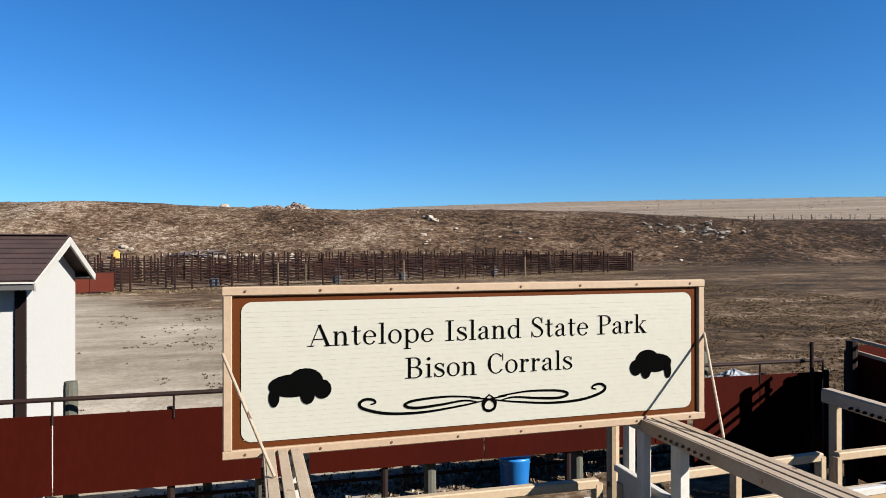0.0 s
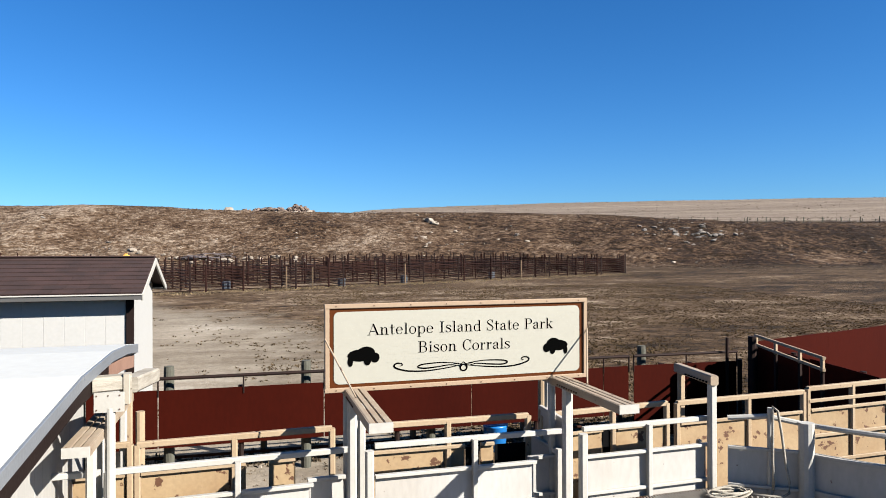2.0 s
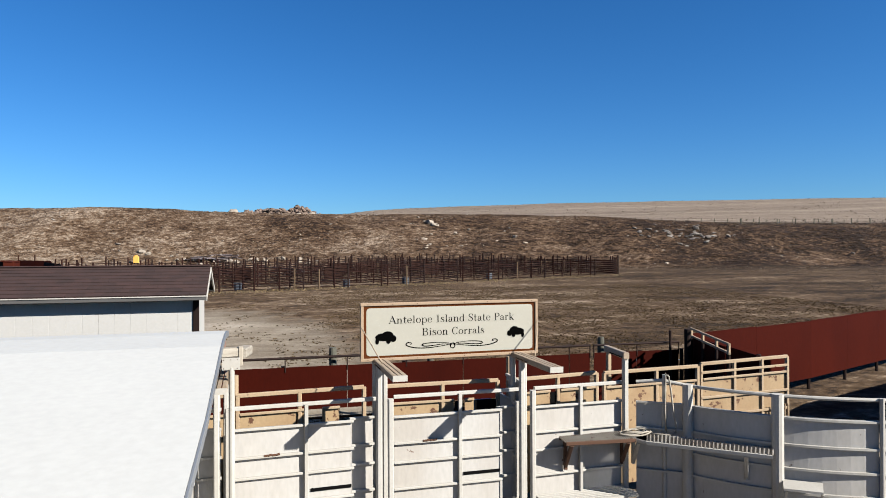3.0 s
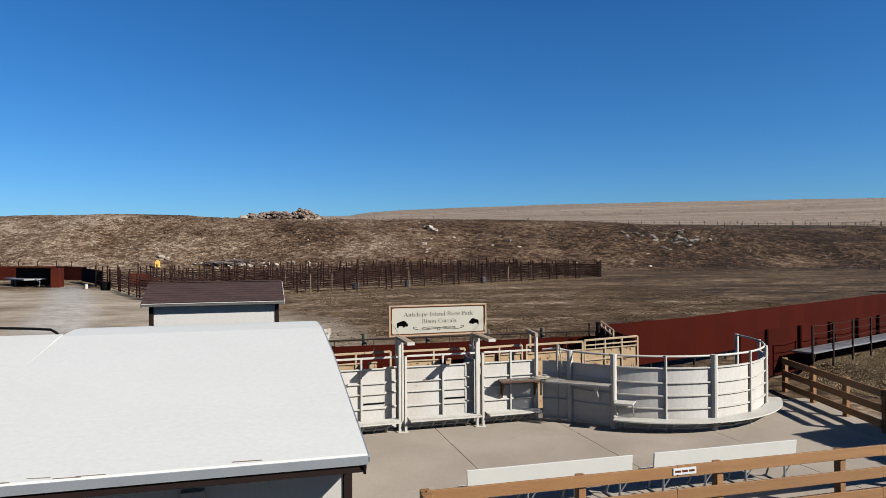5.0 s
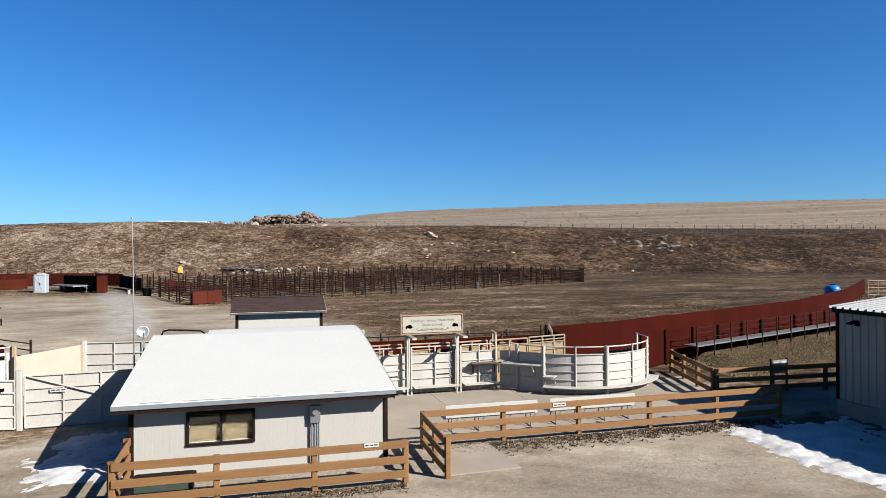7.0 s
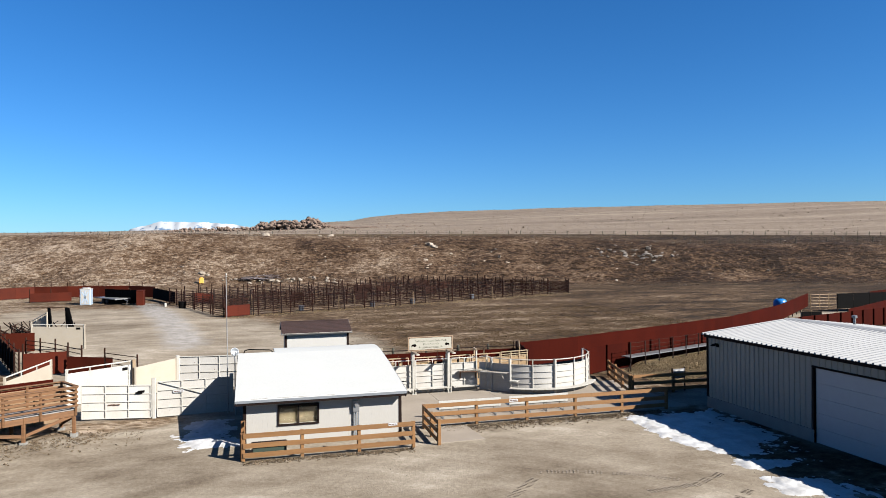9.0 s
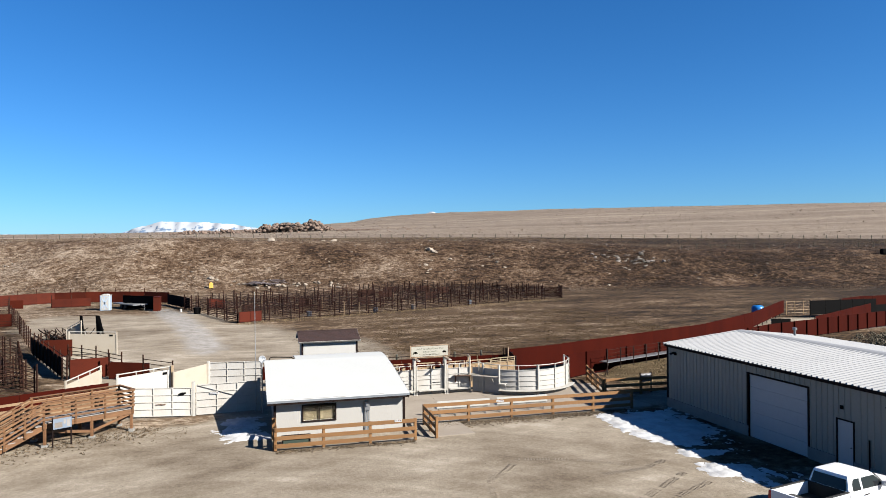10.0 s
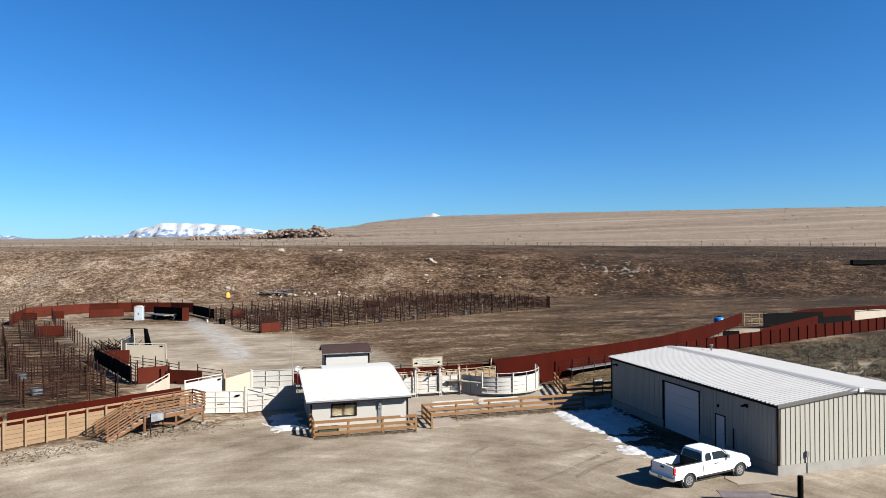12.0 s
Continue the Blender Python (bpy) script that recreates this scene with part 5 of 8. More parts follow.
def tub():
    t = thing("crowding_tub", tuple(tub_at(272)), "curved white steel crowding tub with ribs and an open rail", "cattle pen")
    stops = [209, 229, 250, 271, 293, 315, 338]
    for a0, a1 in zip(stops, stops[1:]):
        part("sheet", arc_band(a0 + 0.4, a1 - 0.4, TUB_R - 0.012, TUB_R, 0.06, TOP_Z), white_sheet, t)
        for z in (0.10, 0.58, 0.90, 1.22, TOP_Z - 0.02):
            part("rib", arc_band(a0, a1, TUB_R, TUB_R + 0.045, z - 0.015, z + 0.015), white_paint, t)
    part("top_rail", Shape().tube([tub_at(a, TUB_R, RAIL_Z) for a in range(209, 361, 3)], 0.027, 8), white_paint, t)
    for a, r in ((209, 0.075), (229, 0.08), (250, 0.032), (271, 0.085), (293, 0.032), (315, 0.06), (338, 0.04), (360, 0.06)):
        part("post", Shape().tube([tub_at(a, TUB_R + 0.04), tub_at(a, TUB_R + 0.04, RAIL_Z + 0.03)], r, 12), white_paint, t)
    s = part("step", arc_band(230, 330, TUB_R + 0.02, TUB_R + 0.45, 0.30, 0.33), white_paint, t, "curved white foot step")
    for a in range(234, 330, 9):
        part("brace", Shape().beam(tub_at(a, TUB_R + 0.03, 0.05), tub_at(a, TUB_R + 0.42, 0.30), 0.03, 0.02), white_paint, s)
    part("step_plate", Shape().prism([tub_at(230, TUB_R + 0.04, 0.72), tub_at(238, TUB_R + 0.04, 0.72), tub_at(237, TUB_R + 0.38, 0.70), tub_at(230, TUB_R + 0.38, 0.70)], (0, 0, 0.03)), white_paint, t)
    for a in (230.5, 237):
        part("bracket", Shape().beam(tub_at(a, TUB_R + 0.36, 0.70), tub_at(a, TUB_R + 0.05, 0.36), 0.03, 0.03), white_paint, t)
    # flat side that joins the tub to the chute
    c = thing("corral_fence", (2.62, 2.36, 0), "white steel panel between the chute and the tub", "fence")
    a, b = Vector((2.64, 2.36, 0)), tub_at(209)
    part("sheet", Shape().prism([a + Vector((0, 0, 0.06)), b + Vector((0, 0, 0.06)), b + Vector((0, 0, TOP_Z)), a + Vector((0, 0, TOP_Z))], (0.01, 0.012, 0)), white_sheet, c)
    part("top_rail", Shape().tube([a + Vector((0, 0, RAIL_Z + 0.02)), Vector((2.95, 2.16, RAIL_Z + 0.06)), b + Vector((0, 0, RAIL_Z))], 0.027, 8), white_paint, c)
    for z in (0.1, 0.6, 1.22, TOP_Z):
        part("rib", Shape().beam(a + Vector((-0.02, -0.03, z)), b + Vector((-0.02, -0.03, z)), 0.04, 0.03), white_paint, c)
    part("post", Shape().tube([(2.97, 2.13, 0), (2.97, 2.13, 2.02)], 0.03, 8), white_paint, c)


tub()


def grate_walk(label, outline_a, outline_b, z, n):
    """A steel grating shelf between two edges, with cross bars."""
    t = thing("catwalk", (outline_a[0][0], outline_a[0][1], z), label, "catwalk", "grating catwalks")
    for line in (outline_a, outline_b):
        s = Shape()
        for p, q in zip(line, line[1:]):
            s.beam((*p, z), (*q, z), 0.035, 0.05)
        part("edge_angle", s, rusty if n < 50 else white_paint, t)

    def on(line, f):
        k = f * (len(line) - 1)
        i = min(int(k), len(line) - 2)
        return lerp(line[i], line[i + 1], k - i)

    for i in range(n + 1):
        f = i / n
        part("bar", Shape().beam((*on(outline_a, f), z + 0.02), (*on(outline_b, f), z + 0.02), 0.018, 0.02), grating, t)
    for f in (0.08, 0.9):
        p, q = on(outline_a, f), on(outline_b, f)
        part("bracket", Shape().beam((*p, z - 0.42), (*q, z - 0.02), 0.05, 0.05), rusty if n < 50 else white_paint, t)
        part("bracket", Shape().beam((*p, z - 0.46), (*p, z + 0.02), 0.05, 0.05, (0, 1, 0)), rusty if n < 50 else white_paint, t)


grate_walk("rusty steel grating shelf on the chute side", [(1.40, 2.38), (2.55, 2.42)], [(1.36, 2.08), (2.40, 1.98)], 1.13, 34)
grate_walk("white steel grating shelf along the tub", [(2.57, 2.40), (2.72, 2.20), (3.96, 1.05)], [(2.42, 1.97), (2.48, 1.82), (3.69, 0.75)], 1.13, 62)
single("coiled_rope", Shape().tube([(2.50 + 0.28 * math.cos(a) * (1 - a / 60), 2.16 + 0.10 * math.sin(a), 1.17 + 0.002 * a + 0.015 * math.sin(a * 2.3)) for a in [k * 0.35 for k in range(70)]], 0.012, 6), grey_wood, (2.55, 2.02, 1.1), "pale coiled rope lying on the grating shelf", "rope")
hang = [(2.95, 2.06, 1.2), (2.93, 2.05, 1.5), (2.94, 2.06, 1.8), (2.95, 2.07, 1.98), (2.97, 2.10, 2.04), (3.00, 2.06, 2.0), (3.01, 2.02, 1.8), (3.03, 1.99, 1.5), (3.06, 1.97, 1.30), (3.05, 1.96, 1.20), (2.98, 1.97, 1.165), (2.88, 2.02, 1.165), (2.7, 2.12, 1.17)]
single("hanging_rope", Shape().tube(hang, 0.013, 6), grey_wood, (2.95, 2.08, 1.98), "pale rope hung over a post", "rope", smooth=True)

# wooden blocks on the first frame beside the office roof
tm = thing("timber_block", (-3.15, 1.95, 0), "peeling white timber blocks bolted to a steel pipe post", "timber")
part("block", Shape().beam((-3.29, 1.98, 2.62), (-3.03, 2.06, 2.62), 0.13, 0.115), grey_wood, tm)
part("block", Shape().beam((-3.05, 2.12, 2.58), (-2.97, 2.78, 2.54), 0.14, 0.12), grey_wood, tm)
part("upright_block", Shape().box((-3.07, 1.97, 2.46), (-3.02, 2.07, 2.69), 0.1), pale_cream, tm)
pl8 = part("plate", Shape().box((-3.26, 1.90, 2.42), (-3.05, 1.93, 2.565), 0.05), white_paint, tm)
for bx, bz in ((-3.24, 2.44), (-3.24, 2.545), (-3.08, 2.44), (-3.08, 2.545), (-3.16, 2.545)):
    part("bolt", Shape().tube([(bx, 1.902, bz), (bx, 1.895, bz)], 0.0055, 6), rusty, pl8)
part("pipe_post", Shape().tube([(-3.15, 1.93, 0), (-3.15, 1.93, 2.45)], 0.036, 12), white_paint, tm)
part("back_post", Shape().beam((-3.21, 3.12, 0), (-3.21, 3.12, 2.36), 0.07, 0.07, (0, 1, 0)), cream_paint, tm, "tan back post")
part("knee_brace", Shape().beam((-3.2, 3.08, 2.3), (-3.1, 2.2, 2.5), 0.05, 0.07), cream_paint, tm)

# ---- red sheet fences ----
def raised_wall(label, points, z0, z1, length, rail=None):
    """A red sheet fence hung clear of the ground."""
    t = sheet_wall(label, points, z1, length, red_sheet, dark_pipe, "red sheet fences", clear=z0, post_up=0.02, base_z=0.0, gap=0.008, post_shift=1.25)
    if rail:
        s = Shape()
        for p, q in zip(points, points[1:]):
            s.tube([(*p, rail), (*q, rail)], 0.028, 8)
        part("pipe_rail", s, dark_pipe, t)
        for x, y in along(points, 1.3):
            part("stub", Shape().tube([(x, y, z1 - 0.1), (x, y, rail)], 0.014, 6), dark_pipe, t)
    return t


raised_wall("dark red steel sheet fence with a pipe rail above", [(-13.84, 7.9), (4.22, 7.9), (4.75, 7.9)], 0.54, 1.44, 2.58, 1.63)
raised_wall("dark red steel sheet fence in shade with a pipe rail", [(4.85, 7.9), (7.1, 7.85)], 0.10, 1.44, 1.1, 1.63)
for gx in (-5.6, -3.38, -1.22, 0.95, 3.1, 5.15):
    single("fence_post", Shape().tube([(gx, 8.12, -0.2), (gx, 8.12, 1.72), (gx, 8.12, 1.79)], [0.085, 0.08, 0.072], 12), old_wood, (gx, 8.12, 0), "weathered greenish round wooden post behind the red fence", "post", "weathered posts")
raised_wall("dark red steel sheet fence closing the pen", [(7.05, 7.3), (6.2, 3.7)], 0.05, 1.85, 1.85)


def ramp_rail():
    t = thing("ramp_rail", (7.0, 7.2, 0), "tan pipe handrail beside the dark red fence", "handrail")
    p, q = Vector((6.95, 7.15, 2.04)), Vector((5.95, 4.5, 2.04))
    for dz in (0.0, -0.17):
        part("rail", Shape().beam(p + Vector((0, 0, dz)), q + Vector((0, 0, dz)), 0.045, 0.045), cream_paint, t)
    for f in (0.02, 0.35, 0.7, 0.98):
        b = p.lerp(q, f)
        part("post", Shape().beam((b.x, b.y, 0), (b.x, b.y, b.z - 0.2), 0.05, 0.05, (0, 1, 0)), dark_pipe, t)
        part("stub", Shape().beam((b.x, b.y, b.z - 0.22), (b.x, b.y, b.z), 0.05, 0.05, (0, 1, 0)), cream_paint, t)
    part("tall_post", Shape().tube([(6.72, 6.95, 0), (6.72, 6.95, 2.05)], 0.075, 10), dark_pipe, t)
    part("slim_post", Shape().tube([(6.8, 7.75, 0), (6.8, 7.75, 1.93)], 0.03, 8), dark_pipe, t)


ramp_rail()
BIG = [(7.05, 7.25), (12.0, 8.9), (20.2, 12.1), (30.3, 16.2), (41.3, 23.2), (55.0, 34.2)]
sheet_wall("long plain dark red steel sheet fence", BIG, 1.9, 2.44, red_sheet, dark_pipe, "red sheet fences", clear=0.32, post_up=-0.05, gap=0.002)
FRONT = [(10.3, 4.35), (12.4, 5.55), (18.6, 7.75), (25.4, 10.15), (36.2, 14.9), (42.3, 16.7), (55.0, 20.4), (70.0, 24.2), (84.0, 27.5)]
sheet_wall("dark red sheet fence with heavy outside posts", FRONT, 1.72, 2.0, red_sheet, red_sheet, "red sheet fences", clear=0.08, post_up=0.02, behind=-1, post_r=0.06)


def catwalk_ramp():
    a, b = Vector((13.75, 4.85, 0.90)), Vector((33.0, 11.9, 1.06))
    t = thing("ramp_walkway", tuple(a), "grey metal walkway with cable railing along the red fence", "walkway")
    d = (b - a).normalized()
    side = Vector((-d.y, d.x, 0))
    n = 14
    for i in range(n):
        p, q = a.lerp(b, i / n), a.lerp(b, (i + 1) / n)
        part("deck", Shape().prism([p + d * 0.01, q - d * 0.01, q - d * 0.01 + side * 0.75, p + d * 0.01 + side * 0.75], (0, 0, 0.06)), galvanised, t)
        part("post", Shape().beam(Vector((p.x, p.y, 0)), p + Vector((0, 0, 1.0)), 0.06, 0.06, (0, 1, 0)), dark_pipe, t)
        for h in (0.45, 0.72, 0.98):
            m = p.lerp(q, 0.5) + Vector((0, 0, h - 0.05))
            part("cable", Shape().tube([p + Vector((0, 0, h)), m, q + Vector((0, 0, h))], 0.012, 5), rust_pipe, t)
    part("leg_brace", Shape().beam(a + Vector((0.1, 0, 0)), a + Vector((-0.25, -0.1, -0.9)), 0.05, 0.05), dark_pipe, t)


catwalk_ramp()


# ---- benches ----
def bench(x):
    t = thing("bench", (x, -3.6, 0.02), "white bench with a low backrest on steel legs", "bench", "spectator benches")
    part("backrest", Shape().prism([(x + 0.05, -3.72, 0.47), (x + 3.13, -3.72, 0.47), (x + 3.10, -3.80, 0.87), (x + 0.02, -3.80, 0.87)], (0, 0.035, 0.005)), bench_white, t)
    part("seat", Shape().beam((x + 0.0, -3.46, 0.44), (x + 3.13, -3.46, 0.44), 0.36, 0.045), bench_white, t)
    for k in range(4):
        lx = x + 0.25 + k * 0.88
        part("leg", Shape().tube([(lx, -3.72, 0.02), (lx, -3.70, 0.60)], 0.02, 6), galvanised, t)
        part("leg", Shape().tube([(lx, -3.20, 0.02), (lx, -3.36, 0.42)], 0.02, 6), galvanised, t)
        part("seat_brace", Shape().tube([(lx + 0.22, -3.66, 0.42), (lx, -3.66, 0.14)], 0.014, 6), galvanised, t)
        part("foot_bar", Shape().tube([(lx, -3.78, 0.035), (lx, -3.14, 0.035)], 0.018, 6), galvanised, t)
    return t


bench(-1.42)
bench(2.10)


def notice(x, y, z, w, h, n=3):
    t = single("notice_plate", Shape().box((x, y - 0.01, z), (x + w, y, z + h)), door_white, (x, y, z), "small white notice plate screwed to a plank", "sign", "small notices")
    for k in range(n):
        part("text_bar", Shape().box((x + w * (0.08 + 0.30 * k), y - 0.013, z + h * 0.35), (x + w * (0.32 + 0.30 * k), y - 0.0105, z + h * 0.65)), sign_brown, t)


notice(1.62, -5.115, 0.93, 0.42, 0.11)
notice(-4.6, -7.965, 0.97, 0.36, 0.10)


# ---- sheet gate inside the chute ----
sg = thing("stock_gate", (0.78, 2.42, 0.1), "white sheet steel gate across the chute", "gate")
part("sheet", Shape().box((0.765, 2.42, 0.12), (0.785, 3.24, 1.66), 0.05), white_sheet, sg)
for gz in (0.14, 0.9, 1.66):
    part("bar", Shape().beam((0.76, 2.40, gz), (0.76, 3.26, gz), 0.045, 0.045), white_paint, sg)
for gy in (2.42, 3.24):
    part("upright", Shape().beam((0.76, gy, 0.10), (0.76, gy, 1.70), 0.05, 0.05, (0, 1, 0)), white_paint, sg)

# ---- notice board at the shaded fence ----
nb = thing("reader_board", (12.6, -1.45, 0), "small framed notice board on two dark posts by the fence", "sign")
for nx in (12.6, 13.5):
    part("post", Shape().beam((nx, -1.52 + (nx - 12.6) * 0.2, -0.1), (nx, -1.52 + (nx - 12.6) * 0.2, 1.32), 0.07, 0.07, (0, 1, 0)), dark_trim, nb)
part("panel", Shape().prism([(12.64, -1.57, 0.74), (13.46, -1.40, 0.74), (13.46, -1.40, 1.26), (12.64, -1.57, 1.26)], (-0.005, 0.025, 0)), plain("panel_slate", (0.09, 0.09, 0.095), 0.6), nb, "grey printed panel")
for f0, f1, z0, z1 in ((0.10, 0.50, 0.88, 1.04), (0.10, 0.40, 1.14, 1.20), (0.62, 0.90, 1.08, 1.20), (0.62, 0.90, 0.82, 0.98)):
    part("print_block", Shape().prism([(12.64 + 0.82 * f0, -1.573 + 0.17 * f0, z0), (12.64 + 0.82 * f1, -1.573 + 0.17 * f1, z0), (12.64 + 0.82 * f1, -1.573 + 0.17 * f1, z1), (12.64 + 0.82 * f0, -1.573 + 0.17 * f0, z1)], (0.001, -0.004, 0)), door_white, nb)


# ---- crate and roof pipe at the office ----
crate_green = material("green_crate", (0.045, 0.075, 0.055), 0.7, second=(0.03, 0.05, 0.04), scale=3, fine=20, amount=0.5)
cr = thing("storage_crate", (-9.2, -7.0, 0), "dark green wooden crate behind the office fence", "crate")
part("body", Shape().box((-9.85, -7.35, 0.0), (-8.55, -6.75, 0.36), 0.04), crate_green, cr)
part("lid", Shape().box((-9.90, -7.40, 0.36), (-8.50, -6.70, 0.42), 0.1), dark_trim, cr, "dark lid")
single("roof_pipe", Shape().tube([(-10.25, 1.62, 2.80), (-10.2, 1.66, 2.93), (-10.0, 1.68, 2.97), (-9.3, 1.68, 2.93), (-8.95, 1.68, 2.90), (-8.8, 1.66, 2.80)], 0.028, 8), black_metal, (-9.6, 1.66, 2.8), "bent black pipe along the back of the white roof", "pipe", smooth=True)

# ---- white gates and funnel panels west of the office ----
def grid_gate(label, a, b, h, cols, rows=4, sheet=True, base=None, group="white stock gates"):
    """A white gate: an outer frame, upright and level bars, and a sheet behind."""
    za = ground_at(*a) if base is None else base
    zb = ground_at(*b) if base is None else base
    A, B = Vector((*a, za + 0.08)), Vector((*b, zb + 0.08))
    d = (B - A).normalized()
    nrm = Vector((d.y, -d.x, 0)).normalized()
    up = Vector((0, 0, h - 0.08))
    t = thing("stock_gate", (*a, za), label, "gate", group)
    if sheet:
        part("sheet", Shape().prism([A, B, B + up, A + up], -nrm * 0.012), white_sheet, t)
    for i in range(cols + 1):
        p = A.lerp(B, i / cols) + nrm * 0.03
        part("upright", Shape().beam(p, p + up, 0.05, 0.05, (0, 1, 0)), white_paint, t)
    for k in range(rows + 1):
        z = up * (k / rows)
        part("bar", Shape().beam(A + z + nrm * 0.03, B + z + nrm * 0.03, 0.045, 0.045), white_paint, t)
    return t


def gate_post(x, y, h, mat=None, r=0.09, label="square white steel gate post"):
    z = ground_at(x, y)
    single("gate_post", Shape().beam((x, y, z - 0.1), (x, y, z + h), r * 2, r * 2, (0, 1, 0), 0.15), mat or white_paint, (x, y, z), label, "post", "gate posts")


GA, GB, GC = (-17.45, 0.0), (-14.42, 0.62), (-10.95, 0.95)
g1 = grid_gate("white steel stock gate with a ribbed grid", GA, (-14.55, 0.60), 1.62, 3)
g2 = grid_gate("white steel stock gate with a diagonal brace", (-14.27, 0.65), GC, 1.75, 3)
part("diagonal", Shape().beam((-14.2, 0.60, 1.75), (-11.9, 0.80, 0.95), 0.04, 0.04), white_paint, g2)
gate_post(*GB, 1.95)
for gx, gz in ((-14.95, 1.36), (-15.05, 1.30), (-16.2, 0.86), (-16.0, 0.84)):
    part("latch" if gz > 1 else "rust_patch", Shape().beam((gx - 0.16, 0.44 + 0.2 * (gx + 14.9) , gz), (gx + 0.14, 0.50 + 0.2 * (gx + 14.9), gz), 0.02, 0.10 if gz > 1 else 0.04), black_metal if gz > 1 else rusty, g1)
gate_post(-10.85, 1.0, 1.9)
notice(-13.55, 0.66, 1.18, 0.5, 0.12, 3)


def funnel_panel(label, a, b, za, zb, mat, rail=0.0, slot=None):
    """A solid panel whose top runs from za to zb."""
    ga, gb = ground_at(*a), ground_at(*b)
    A, B = Vector((*a, ga)), Vector((*b, gb))
    d = (B - A).normalized()
    nrm = Vector((d.y, -d.x, 0)).normalized()
    t = thing("funnel_panel", (*a, ga), label, "cattle panel", "funnel panels")
    part("sheet", Shape().prism([A + Vector((0, 0, 0.05)), B + Vector((0, 0, 0.05)), B + Vector((0, 0, zb)), A + Vector((0, 0, za))], -nrm * 0.03), mat, t)
    if rail:
        part("top_rail", Shape().beam(A + Vector((0, 0, za + rail)), B + Vector((0, 0, zb + rail)), 0.06, 0.06), white_paint, t)
        for f in (0.02, 0.34, 0.67, 0.98):
            p, z = A.lerp(B, f), za + (zb - za) * f
            part("stub", Shape().beam(p + Vector((0, 0, z - 0.1)), p + Vector((0, 0, z + rail)), 0.05, 0.05, (0, 1, 0)), white_paint, t)
    for f in (0.0, 1.0):
        p, z = A.lerp(B, f), za + (zb - za) * f
        part("end_post", Shape().beam(p, p + Vector((0, 0, z + rail + 0.04)), 0.1, 0.1, (0, 1, 0)), mat, t)
    if slot:
        p = A.lerp(B, slot)
        part("slot", Shape().beam(p - d * 0.16 + nrm * 0.006 + Vector((0, 0, (za + zb) / 2 - 0.16)), p + d * 0.16 + nrm * 0.006 + Vector((0, 0, (za + zb) / 2 - 0.16)), 0.014, 0.16), black_metal, t, "dark hand slot")
    return t


funnel_panel("white steel funnel panel with an open top rail", (-18.85, 3.3), (-16.2, 6.0), 1.66, 1.74, white_sheet, 0.2, 0.88)
funnel_panel("pale cream steel funnel panel", (-16.0, 5.7), (-14.1, 7.75), 1.62, 1.85, pale_cream, 0.0)
funnel_panel("pale cream steel panel with a sloping rail", (-21.5, 3.0), (-20.3, 6.4), 1.45, 1.75, pale_cream, 0.22)
grid_gate("white pipe gate with a sheet back", (-13.95, 7.85), (-10.6, 7.45), 1.9, 3)
gate_post(-14.03, 7.82, 2.0)
gate_post(-16.1, 5.9, 2.02, cream_paint, 0.08, "tan square gate post")


